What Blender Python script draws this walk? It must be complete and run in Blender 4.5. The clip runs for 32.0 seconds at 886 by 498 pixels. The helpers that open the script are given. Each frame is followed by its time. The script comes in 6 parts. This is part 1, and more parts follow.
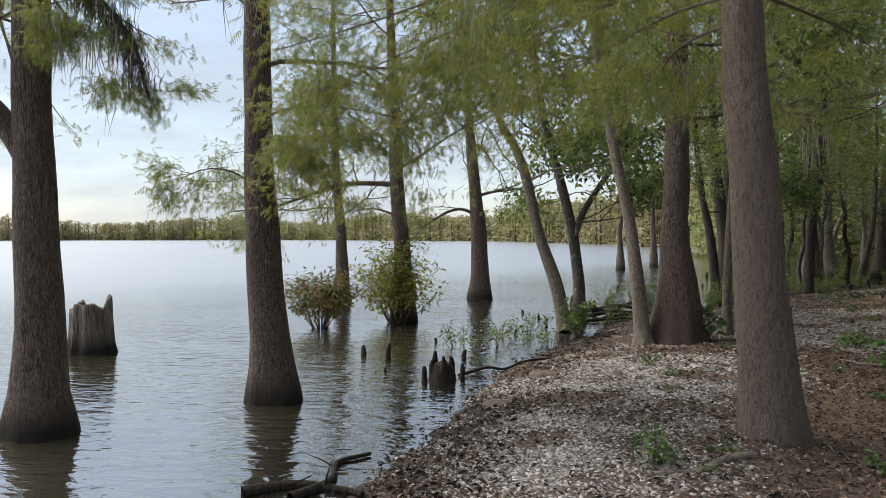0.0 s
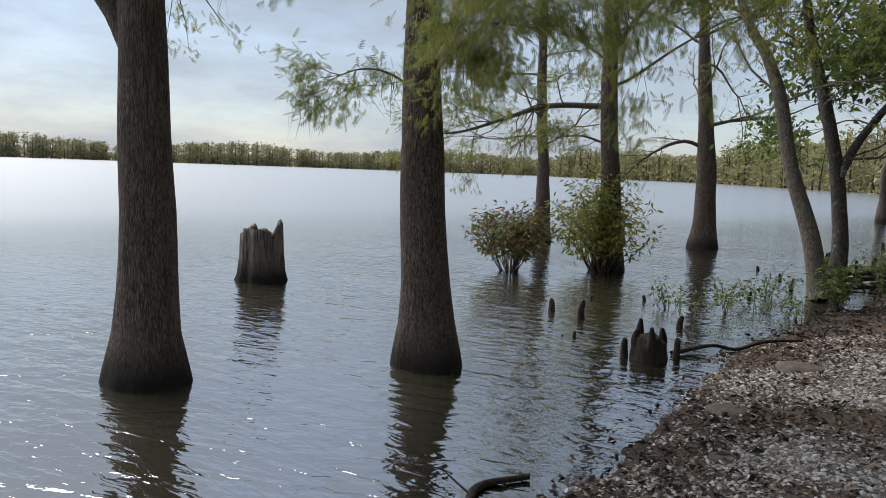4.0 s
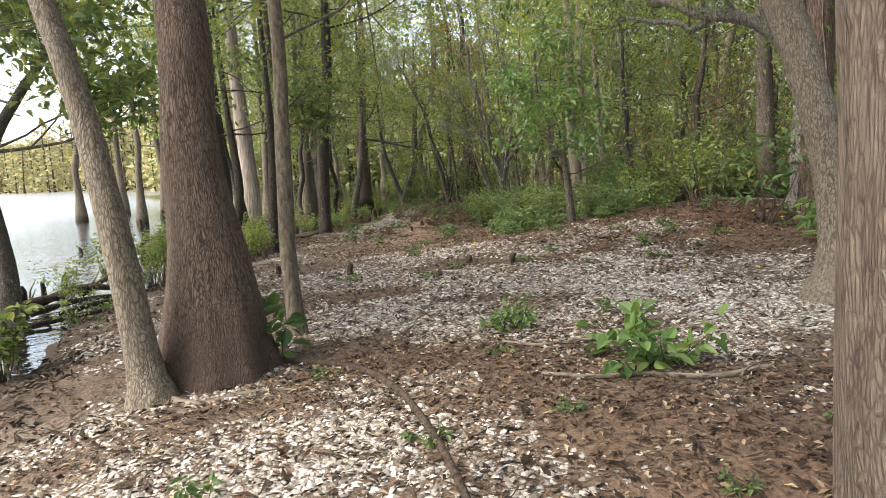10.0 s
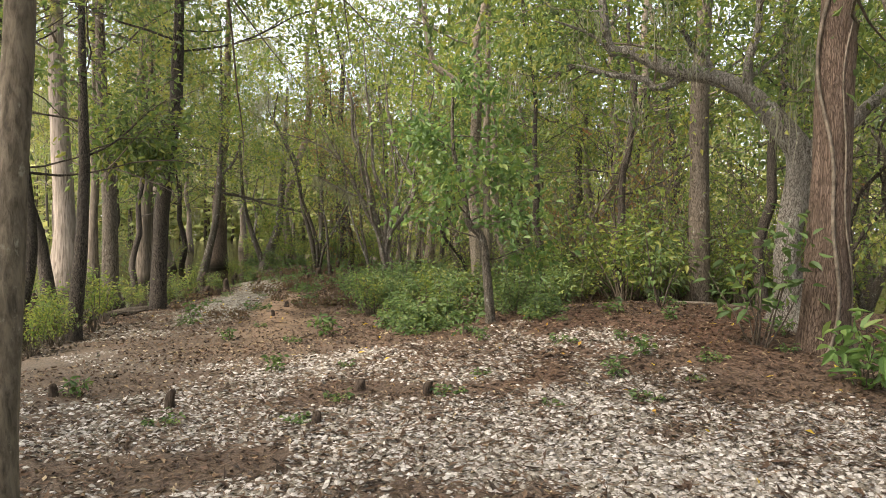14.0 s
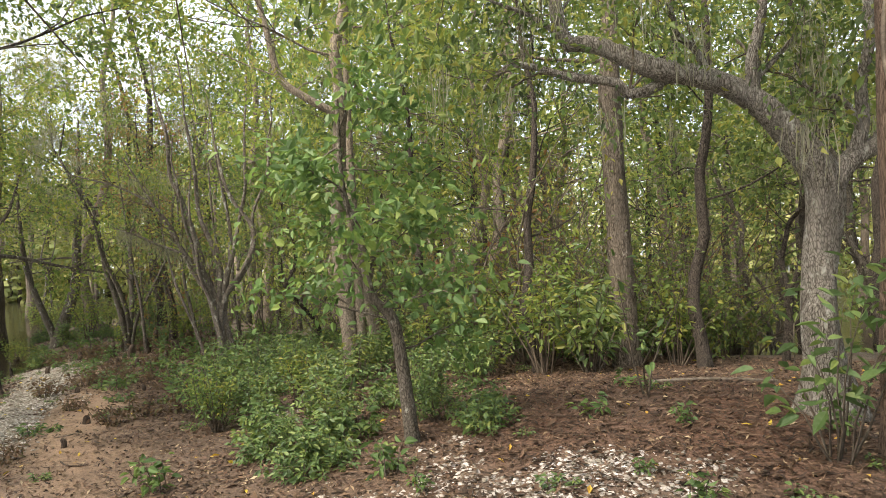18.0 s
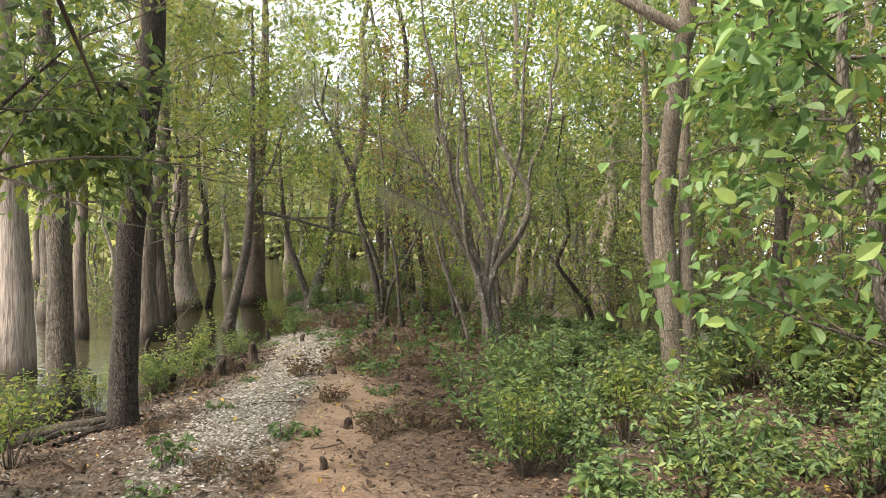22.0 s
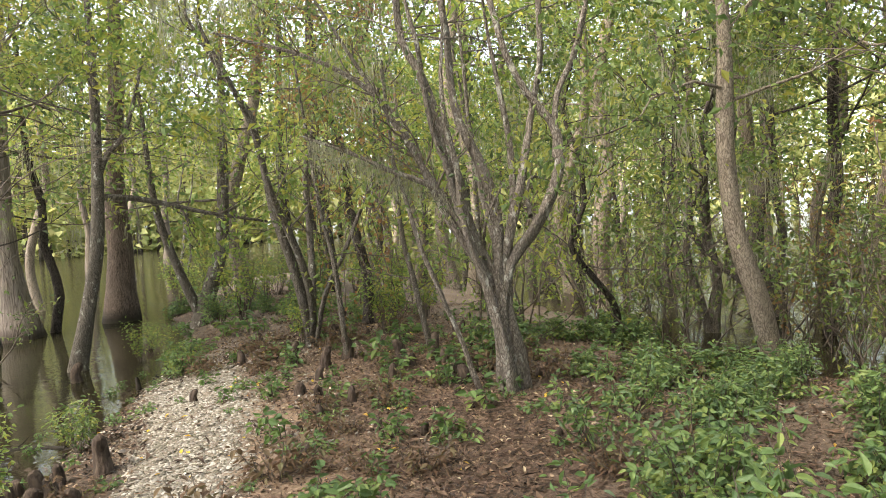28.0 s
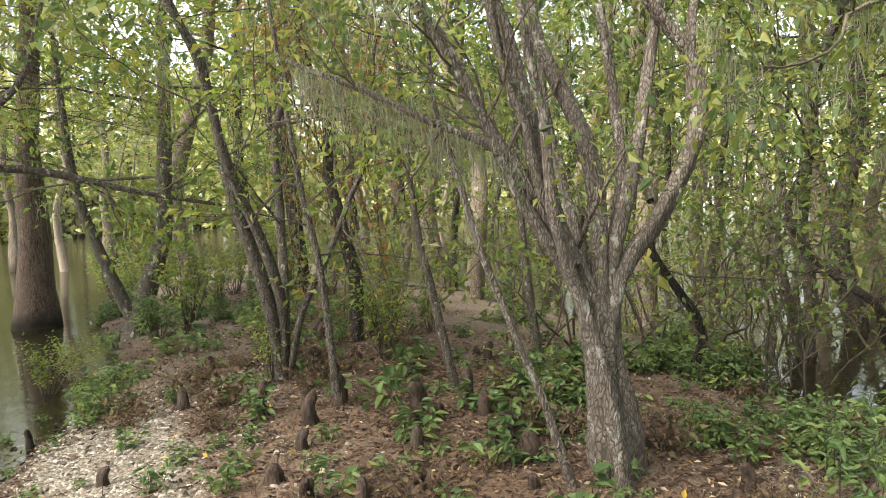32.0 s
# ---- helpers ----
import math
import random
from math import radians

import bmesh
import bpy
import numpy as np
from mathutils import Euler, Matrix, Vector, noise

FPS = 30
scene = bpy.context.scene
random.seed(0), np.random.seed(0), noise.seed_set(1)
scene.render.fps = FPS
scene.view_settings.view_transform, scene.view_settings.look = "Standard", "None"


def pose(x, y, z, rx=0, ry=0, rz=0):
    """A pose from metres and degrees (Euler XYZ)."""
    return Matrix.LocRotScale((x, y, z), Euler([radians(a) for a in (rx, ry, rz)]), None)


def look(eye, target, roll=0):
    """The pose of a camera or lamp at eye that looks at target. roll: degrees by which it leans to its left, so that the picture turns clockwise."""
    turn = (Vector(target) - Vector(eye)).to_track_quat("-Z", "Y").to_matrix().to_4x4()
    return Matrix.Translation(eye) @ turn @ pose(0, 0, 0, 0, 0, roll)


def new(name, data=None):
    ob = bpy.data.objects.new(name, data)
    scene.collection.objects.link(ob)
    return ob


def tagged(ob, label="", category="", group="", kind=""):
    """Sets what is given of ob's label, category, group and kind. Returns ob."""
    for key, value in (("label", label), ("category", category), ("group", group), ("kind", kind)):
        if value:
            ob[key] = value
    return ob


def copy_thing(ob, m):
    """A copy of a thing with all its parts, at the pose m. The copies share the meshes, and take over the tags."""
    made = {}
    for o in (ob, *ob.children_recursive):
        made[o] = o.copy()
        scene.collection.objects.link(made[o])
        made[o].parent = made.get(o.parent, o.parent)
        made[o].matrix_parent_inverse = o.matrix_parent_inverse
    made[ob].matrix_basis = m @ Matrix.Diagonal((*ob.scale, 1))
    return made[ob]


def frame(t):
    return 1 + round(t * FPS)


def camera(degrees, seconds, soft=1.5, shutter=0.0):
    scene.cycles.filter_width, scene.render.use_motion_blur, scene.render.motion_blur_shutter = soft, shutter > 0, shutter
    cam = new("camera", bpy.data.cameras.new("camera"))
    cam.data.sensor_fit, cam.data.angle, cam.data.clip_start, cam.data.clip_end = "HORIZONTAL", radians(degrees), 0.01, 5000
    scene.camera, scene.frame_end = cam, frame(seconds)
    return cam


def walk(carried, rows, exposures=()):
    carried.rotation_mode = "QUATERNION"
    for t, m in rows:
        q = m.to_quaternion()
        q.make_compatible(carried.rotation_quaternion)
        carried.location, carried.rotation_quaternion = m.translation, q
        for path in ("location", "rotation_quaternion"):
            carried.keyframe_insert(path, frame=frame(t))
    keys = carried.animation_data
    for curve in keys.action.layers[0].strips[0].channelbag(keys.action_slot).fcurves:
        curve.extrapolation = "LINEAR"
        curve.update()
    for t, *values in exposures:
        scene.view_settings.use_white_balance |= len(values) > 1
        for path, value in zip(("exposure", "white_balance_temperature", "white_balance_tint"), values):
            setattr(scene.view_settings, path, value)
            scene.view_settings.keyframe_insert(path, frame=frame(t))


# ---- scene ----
cam = camera(63.5, 32.0, soft=0.65, shutter=0.1)
PATH = [
    (0, (1.802, -1.553, 1.684), (1.456, 0.416, 1.651), -0.1),
    (0.5, (1.848, -1.226, 1.7), (1.545, 0.751, 1.68), 0.3),
    (1, (1.905, -0.912, 1.683), (1.729, 1.08, 1.645), -0.1),
    (1.5, (1.954, -0.603, 1.691), (1.88, 1.395, 1.623), -0.3),
    (2, (1.94, -0.353, 1.665), (1.764, 1.635, 1.539), 0.3),
    (2.5, (1.803, -0.069, 1.633), (1.322, 1.862, 1.442), 1.6),
    (3, (1.615, 0.096, 1.607), (0.856, 1.933, 1.388), 2.1),
    (3.5, (1.46, 0.199, 1.582), (0.565, 1.974, 1.362), 2.1),
    (5.5, (1.54, 0.931, 1.674), (0.788, 2.773, 1.463), -1.2),
    (6, (1.515, 1.202, 1.674), (0.908, 3.094, 1.451), -1.9),
    (6.5, (1.508, 1.462, 1.647), (0.908, 3.356, 1.418), -2.5),
    (7, (1.51, 1.756, 1.654), (0.969, 3.666, 1.415), -2.9),
    (7.5, (1.505, 2.048, 1.637), (1.174, 4.006, 1.397), -3.2),
    (8, (1.573, 2.381, 1.627), (1.517, 4.365, 1.382), -3.3),
    (8.5, (1.765, 2.692, 1.63), (1.985, 4.665, 1.386), -3.2),
    (9, (1.902, 3.027, 1.608), (2.441, 4.937, 1.36), -3.1),
    (9.5, (2.027, 3.381, 1.603), (2.847, 5.187, 1.351), -3.4),
    (10, (2.203, 3.69, 1.591), (3.21, 5.401, 1.351), -3.2),
    (10.5, (2.407, 3.996, 1.618), (3.526, 5.638, 1.394), -3.1),
    (11, (2.536, 4.337, 1.616), (3.738, 5.922, 1.407), -3.0),
    (11.5, (2.688, 4.653, 1.607), (3.921, 6.215, 1.412), -2.7),
    (12, (2.902, 4.95, 1.636), (4.115, 6.53, 1.464), -2.0),
    (12.5, (3.051, 5.249, 1.641), (4.264, 6.834, 1.513), -0.8),
    (13, (3.165, 5.588, 1.711), (4.42, 7.143, 1.631), 0.2),
    (13.5, (3.325, 5.906, 1.712), (4.621, 7.428, 1.656), 0.7),
    (14, (3.531, 6.278, 1.722), (4.859, 7.771, 1.65), 0.8),
    (14.5, (3.649, 6.669, 1.704), (5.054, 8.09, 1.618), 0.4),
    (15, (3.804, 7.023, 1.748), (5.331, 8.312, 1.657), 0.3),
    (15.5, (4.039, 7.323, 1.758), (5.687, 8.454, 1.693), 0.4),
    (17.5, (4.801, 8.356, 2.021), (6.456, 9.479, 2.038), -2.5),
    (18, (5.002, 8.711, 2.032), (6.654, 9.838, 2.052), -2.6),
    (18.5, (5.181, 8.99, 2.001), (6.817, 10.14, 2.029), -2.4),
    (19, (5.389, 9.294, 2.02), (6.961, 10.531, 2.06), -2.3),
    (19.5, (5.511, 9.618, 2.077), (6.984, 10.969, 2.148), -2.4),
    (20, (5.592, 9.894, 2.121), (6.974, 11.337, 2.211), -2.3),
    (20.5, (5.796, 10.27, 2.113), (7.091, 11.791, 2.204), -2.1),
    (21, (5.958, 10.56, 2.11), (7.218, 12.113, 2.164), -1.0),
    (21.5, (6.059, 10.917, 2.071), (7.311, 12.477, 2.07), 0.1),
    (22, (6.188, 11.235, 2.04), (7.417, 12.812, 1.997), 0.2),
    (22.5, (6.407, 11.584, 2.068), (7.614, 13.176, 2.003), -0.2),
    (23, (6.514, 11.923, 2.054), (7.699, 13.534, 1.994), -0.7),
    (23.5, (6.585, 12.276, 2.063), (7.662, 13.96, 2.023), -2.1),
    (24, (6.72, 12.636, 2.041), (7.645, 14.409, 2.012), -3.4),
    (24.5, (6.843, 12.969, 2.033), (7.703, 14.774, 1.993), -4.4),
    (25, (6.93, 13.296, 2.017), (7.876, 15.058, 1.978), -4.5),
    (25.5, (7.15, 13.647, 2.015), (8.231, 15.33, 1.989), -4.7),
    (26, (7.391, 13.999, 2.027), (8.616, 15.58, 1.995), -4.8),
    (26.5, (7.559, 14.36, 2.009), (8.901, 15.842, 1.95), -4.3),
    (28.5, (8.597, 15.605, 2.117), (10.043, 16.981, 1.988), -3.1),
    (29, (8.851, 15.881, 2.102), (10.261, 17.292, 1.966), -3.6),
    (29.5, (9.052, 16.147, 2.088), (10.394, 17.623, 1.947), -4.3),
    (30, (9.121, 16.537, 2.108), (10.394, 18.074, 1.986), -4.7),
    (30.5, (9.232, 16.862, 2.087), (10.458, 18.437, 1.969), -4.8),
    (31, (9.48, 17.139, 2.089), (10.748, 18.681, 1.957), -4.4),
    (31.5, (9.662, 17.392, 2.062), (11.061, 18.814, 1.917), -3.3),
    (32, (9.804, 17.632, 2.066), (11.326, 18.92, 1.903), -2.4),
]
walk(cam, [(t, look(eye, target, roll)) for t, eye, target, roll in PATH],
     exposures=[(0, 0.92, 6680, 10), (1, 0.96, 6680, 10), (1.8, 1.4, 6700, 10), (2.2, 1.4, 6700, 10), (3, 0.52, 6420, 10), (5.5, 0.48, 6450, 10), (7.5, 0.54, 6700, 10), (8, 0.80, 6800, 10), (9, 1.30, 7000, 10), (10, 2.15, 7250, 10), (11, 2.30, 7350, 10), (12, 2.28, 7650, 10), (14, 2.26, 7900, 10),
                (18, 2.3, 7700, 10), (19.5, 2.4, 7600, 10), (21, 2.38, 7500, 10), (22, 2.6, 7450, 10), (23, 2.76, 7400, 10), (24, 2.64, 7500, 10), (25, 2.54, 7600, 10), (26, 2.84, 7550, 10), (27, 2.88, 7500, 10), (30, 2.86, 7500, 10), (32, 2.88, 7450, 10)])

# ---------------------------------------------------------------- daylight
SUN_AZIMUTH, SUN_HEIGHT = radians(285), radians(51)
world = bpy.data.worlds.new("sky")
scene.world = world
world.use_nodes = True
wt = world.node_tree
background = wt.nodes["Background"]
sky = wt.nodes.new("ShaderNodeTexSky")
sky.sky_type, sky.sun_disc = "NISHITA", False
sky.sun_elevation, sky.sun_rotation = SUN_HEIGHT, SUN_AZIMUTH
sky.air_density, sky.dust_density = 1.0, 1.0
# thin high cloud: pale veils over the blue
wc = wt.nodes.new("ShaderNodeTexCoord")
wm = wt.nodes.new("ShaderNodeMapping")
wm.inputs["Scale"].default_value = (1.3, 1.3, 5.0)
wt.links.new(wc.outputs["Generated"], wm.inputs[0])
wn = wt.nodes.new("ShaderNodeTexNoise")
wn.inputs["Scale"].default_value, wn.inputs["Detail"].default_value, wn.inputs["Roughness"].default_value = 2.2, 6, 0.6
wt.links.new(wm.outputs[0], wn.inputs["Vector"])
wr = wt.nodes.new("ShaderNodeValToRGB")
wr.color_ramp.elements[0].position, wr.color_ramp.elements[0].color = 0.30, (0.45, 0.45, 0.45, 1)
wr.color_ramp.elements[1].position, wr.color_ramp.elements[1].color = 0.66, (0.92, 0.92, 0.92, 1)
wt.links.new(wn.outputs["Fac"], wr.inputs[0])
wx = wt.nodes.new("ShaderNodeMix")
wx.data_type = "RGBA"
wx.inputs[7].default_value = (2.45, 2.75, 3.2, 1)
wt.links.new(wr.outputs[0], wx.inputs[0])
wt.links.new(sky.outputs[0], wx.inputs[6])
wt.links.new(wx.outputs[2], background.inputs[0])
background.inputs[1].default_value = 0.125
sun = new("sun", bpy.data.lights.new("sun", "SUN"))
sun.data.energy, sun.data.angle, sun.data.color = 2.7, radians(42), (1.0, 0.94, 0.86)
sun.matrix_world = look((0, 0, 30), (-30 * math.sin(SUN_AZIMUTH), -30 * math.cos(SUN_AZIMUTH), 30 - 30 * math.tan(SUN_HEIGHT)))

# ---------------------------------------------------------------- materials
def material(name, build):
    m = bpy.data.materials.new(name)
    m.use_nodes = True
    t = m.node_tree
    t.nodes.clear()
    out = t.nodes.new("ShaderNodeOutputMaterial")
    b = t.nodes.new("ShaderNodeBsdfPrincipled")
    t.links.new(b.outputs[0], out.inputs[0])
    build(t, b, out)
    return m


def coords(t, scale, which="Object"):
    c = t.nodes.new("ShaderNodeTexCoord")
    m = t.nodes.new("ShaderNodeMapping")
    m.inputs["Scale"].default_value = scale
    t.links.new(c.outputs[which], m.inputs[0])
    return m.outputs[0]


def noise_tex(t, vec, scale, detail=4, rough=0.6, distort=0.0):
    n = t.nodes.new("ShaderNodeTexNoise")
    n.inputs["Scale"].default_value, n.inputs["Detail"].default_value = scale, detail
    n.inputs["Roughness"].default_value, n.inputs["Distortion"].default_value = rough, distort
    t.links.new(vec, n.inputs["Vector"])
    return n.outputs["Fac"]


def ramp(t, fac, stops):
    r = t.nodes.new("ShaderNodeValToRGB")
    e = r.color_ramp.elements
    while len(e) < len(stops):
        e.new(0.5)
    for el, (p, c) in zip(e, stops):
        el.position, el.color = p, (*c, 1)
    t.links.new(fac, r.inputs[0])
    return r.outputs[0]


def mix(t, a, b, fac, mode="MIX"):
    m = t.nodes.new("ShaderNodeMix")
    m.data_type, m.blend_type = "RGBA", mode
    for sock, v in ((m.inputs[6], a), (m.inputs[7], b), (m.inputs[0], fac)):
        if isinstance(v, (int, float)):
            sock.default_value = v
        elif isinstance(v, tuple):
            sock.default_value = (*v, 1)
        else:
            t.links.new(v, sock)
    return m.outputs[2]


def math_node(t, op, a, b=0.0):
    m = t.nodes.new("ShaderNodeMath")
    m.operation = op
    for sock, v in zip(m.inputs, (a, b)):
        if isinstance(v, (int, float)):
            sock.default_value = v
        else:
            t.links.new(v, sock)
    return m.outputs[0]


def bump(t, b, height, strength, distance):
    n = t.nodes.new("ShaderNodeBump")
    n.inputs["Strength"].default_value, n.inputs["Distance"].default_value = strength, distance
    t.links.new(height, n.inputs["Height"])
    t.links.new(n.outputs[0], b.inputs["Normal"])


def bark(name, dark, light, lichen=None, lichen_at=0.62, ridge=26.0, stretch=0.1, depth=0.02, wet=None, plate=0.0, furrow=0.4, wet_top=(0.2, 0.45), wet_keep=0.0):
    """Furrowed bark: long upright ridges, blotches of a second colour, grain."""
    def build(t, b, out):
        v = coords(t, (1, 1, stretch))
        ridges = noise_tex(t, v, ridge, 5, 0.65, 0.4)
        blot = noise_tex(t, coords(t, (1, 1, 0.45)), 3.2, 5, 0.62)
        fine = noise_tex(t, coords(t, (1, 1, 0.35)), 60, 3)
        if plate:
            # long plates parted by furrows
            warp = t.nodes.new("ShaderNodeVectorMath")
            warp.operation = "MULTIPLY_ADD"
            nz = t.nodes.new("ShaderNodeTexNoise")
            nz.inputs["Scale"].default_value = 9
            t.links.new(v, nz.inputs["Vector"])
            t.links.new(nz.outputs["Color"], warp.inputs[0])
            warp.inputs[1].default_value = (0.11, 0.11, 0.11)
            t.links.new(coords(t, (1, 1, stretch * 1.3)), warp.inputs[2])
            vo = t.nodes.new("ShaderNodeTexVoronoi")
            vo.feature = "DISTANCE_TO_EDGE"
            vo.inputs["Scale"].default_value = plate
            t.links.new(warp.outputs[0], vo.inputs["Vector"])
            edge = ramp(t, vo.outputs["Distance"], ((0.02, (0, 0, 0)), (0.22, (1, 1, 1))))
            ridges = math_node(t, "MULTIPLY", math_node(t, "ADD", ridges, 0.12), math_node(t, "ADD", math_node(t, "MULTIPLY", edge, furrow), 1 - furrow))
        col = ramp(t, ridges, ((0.34, dark), (0.62, light)))
        col = mix(t, col, tuple(0.55 * c for c in light), ramp(t, blot, ((0.45, (0, 0, 0)), (0.75, (0.7, 0.7, 0.7)))))
        if lichen:
            patch = noise_tex(t, coords(t, (1, 1, 0.6)), 11, 6, 0.72)
            col = mix(t, col, lichen, ramp(t, patch, ((lichen_at, (0, 0, 0)), (lichen_at + 0.07, (0.75, 0.75, 0.75)))))
        col = mix(t, col, (0.5, 0.45, 0.4), math_node(t, "MULTIPLY", fine, 0.22), "OVERLAY")
        if wet:
            # waterline stain: a dark, damp foot
            sep = t.nodes.new("ShaderNodeSeparateXYZ")
            geo = t.nodes.new("ShaderNodeNewGeometry")
            t.links.new(geo.outputs["Position"], sep.inputs[0])
            edge = math_node(t, "ADD", sep.outputs[2], math_node(t, "MULTIPLY", blot, 0.25))
            col = mix(t, wet, col, ramp(t, edge, ((wet_top[0], (wet_keep, wet_keep, wet_keep)), (wet_top[1], (1, 1, 1)))))
        t.links.new(col, b.inputs["Base Color"])
        b.inputs["Roughness"].default_value = 0.9
        b.inputs["Specular IOR Level"].default_value = 0.25
        h = math_node(t, "ADD", ridges, math_node(t, "MULTIPLY", fine, 0.3))
        bump(t, b, h, 0.9, depth)
    return material(name, build)


def leafy(name, colours, trans=0.35, rough=0.48, spread=0.72):
    """Leaves: colour varies from leaf to leaf and from branch to branch; light comes through."""
    def build(t, b, out):
        g = t.nodes.new("ShaderNodeNewGeometry")
        n = len(colours)
        stops = [((i + 0.5) / n, c) for i, c in enumerate(colours)]
        big = noise_tex(t, coords(t, (1, 1, 1)), 1.1, 2)
        fac = math_node(t, "ADD", math_node(t, "MULTIPLY", g.outputs["Random Per Island"], spread),
                        math_node(t, "MULTIPLY", math_node(t, "SUBTRACT", big, 0.5 * spread), 1.0))
        col = ramp(t, fac, stops)
        col = mix(t, col, (0.9, 0.9, 0.75), math_node(t, "MULTIPLY", noise_tex(t, coords(t, (1, 1, 1)), 45, 2), 0.10))
        t.links.new(col, b.inputs["Base Color"])
        b.inputs["Roughness"].default_value = rough
        b.inputs["Specular IOR Level"].default_value = 0.35
        tr = t.nodes.new("ShaderNodeBsdfTranslucent")
        t.links.new(mix(t, col, (1.0, 0.95, 0.25), 0.35, "MULTIPLY"), tr.inputs[0])
        ms = t.nodes.new("ShaderNodeMixShader")
        ms.inputs[0].default_value = trans
        t.links.new(b.outputs[0], ms.inputs[1])
        t.links.new(tr.outputs[0], ms.inputs[2])
        t.links.new(ms.outputs[0], out.inputs[0])
    return material(name, build)


def plain(name, a, c, scale=8.0, rough=0.8, strength=0.4, distance=0.01, stretch=(1, 1, 1)):
    def build(t, b, out):
        v = coords(t, stretch)
        n1, n2 = noise_tex(t, v, scale, 5, 0.65), noise_tex(t, v, scale * 7, 3)
        col = ramp(t, n1, ((0.35, a), (0.68, c)))
        col = mix(t, col, (0.5, 0.48, 0.45), math_node(t, "MULTIPLY", n2, 0.25), "OVERLAY")
        t.links.new(col, b.inputs["Base Color"])
        b.inputs["Roughness"].default_value = rough
        bump(t, b, math_node(t, "ADD", n1, math_node(t, "MULTIPLY", n2, 0.4)), strength, distance)
    return material(name, build)


def islands(name, stops, rough=0.7, scale=40.0):
    """Loose small pieces: each takes its own tone."""
    def build(t, b, out):
        g = t.nodes.new("ShaderNodeNewGeometry")
        col = ramp(t, g.outputs["Random Per Island"], stops)
        n = noise_tex(t, coords(t, (1, 1, 1)), scale, 4)
        col = mix(t, col, (0.12, 0.1, 0.08), ramp(t, n, ((0.5, (0, 0, 0)), (0.8, (0.55, 0.55, 0.55)))))
        t.links.new(col, b.inputs["Base Color"])
        b.inputs["Roughness"].default_value = rough
        bump(t, b, n, 0.35, 0.004)
    return material(name, build)


BARK_CYPRESS = bark("cypress_bark", (0.042, 0.03, 0.025), (0.185, 0.143, 0.12), ridge=46, stretch=0.10, depth=0.03, wet=(0.022, 0.018, 0.014), plate=80)
BARK_FOOT = bark("smooth_footed_cypress_bark", (0.042, 0.03, 0.025), (0.185, 0.14, 0.118), ridge=46, stretch=0.10, depth=0.022, wet=(0.075, 0.052, 0.045), plate=80, wet_top=(0.6, 1.3), wet_keep=0.38)
BARK_RED = bark("red_cypress_bark", (0.056, 0.038, 0.031), (0.205, 0.15, 0.124), ridge=44, stretch=0.11, depth=0.03, lichen=(0.36, 0.35, 0.31), lichen_at=0.70, plate=80)
BARK_TAN = bark("tan_cypress_bark", (0.08, 0.06, 0.05), (0.25, 0.197, 0.166), ridge=50, stretch=0.24, depth=0.03, plate=84, furrow=0.26)
BARK_PALE = bark("pale_bark", (0.085, 0.07, 0.056), (0.25, 0.215, 0.18), ridge=40, stretch=0.26, depth=0.015, lichen=(0.36, 0.345, 0.31), lichen_at=0.63, plate=60)
BARK_ASH = bark("ashy_bark", (0.045, 0.037, 0.031), (0.175, 0.15, 0.13), ridge=42, stretch=0.16, depth=0.025, lichen=(0.3, 0.3, 0.275), lichen_at=0.62, plate=62, wet=(0.03, 0.025, 0.02))
BARK_GREY = bark("grey_lichen_bark", (0.035, 0.03, 0.026), (0.145, 0.13, 0.114), ridge=40, stretch=0.28, depth=0.02, lichen=(0.40, 0.41, 0.38), lichen_at=0.58, plate=64, furrow=0.4)
BARK_HOAR = bark("hoary_bark", (0.075, 0.064, 0.056), (0.19, 0.168, 0.15), ridge=36, stretch=0.3, depth=0.02, lichen=(0.38, 0.38, 0.35), lichen_at=0.57, plate=50, furrow=0.45)
BARK_FLUTED = bark("pale_fluted_bark", (0.1, 0.082, 0.072), (0.3, 0.258, 0.232), ridge=30, stretch=0.06, depth=0.03, wet=(0.05, 0.04, 0.033))
BARK_BROWN = bark("smooth_brown_bark", (0.06, 0.05, 0.04), (0.18, 0.15, 0.12), ridge=34, stretch=0.3, depth=0.01, lichen=(0.3, 0.285, 0.245), lichen_at=0.6)
BARK_OAK = bark("oak_bark", (0.065, 0.058, 0.052), (0.27, 0.255, 0.24), ridge=44, stretch=0.24, depth=0.025, lichen=(0.40, 0.41, 0.39), lichen_at=0.57, plate=70)
BARK_DARK = bark("dark_blocky_bark", (0.012, 0.01, 0.009), (0.095, 0.081, 0.073), ridge=48, stretch=0.28, depth=0.03, lichen=(0.25, 0.26, 0.24), lichen_at=0.68, plate=62)
BARK_FAR = bark("swamp_bark", (0.04, 0.033, 0.028), (0.145, 0.122, 0.102), ridge=30, stretch=0.1, depth=0.02, wet=(0.03, 0.024, 0.02))
WOOD_DEAD = bark("weathered_wood", (0.025, 0.02, 0.017), (0.2, 0.17, 0.145), ridge=40, stretch=0.07, depth=0.03, wet=(0.02, 0.017, 0.014))
WOOD_WET = bark("wet_black_wood", (0.008, 0.007, 0.006), (0.04, 0.032, 0.026), ridge=36, stretch=0.12, depth=0.02)
WOOD_KNEE = bark("knee_bark", (0.022, 0.016, 0.013), (0.09, 0.067, 0.055), ridge=34, stretch=0.2, depth=0.02)
WOOD_TWIG = plain("twig_bark", (0.04, 0.031, 0.025), (0.14, 0.112, 0.09), 14)
WOOD_ROOT = plain("root_bark", (0.075, 0.06, 0.048), (0.235, 0.195, 0.162), 12)
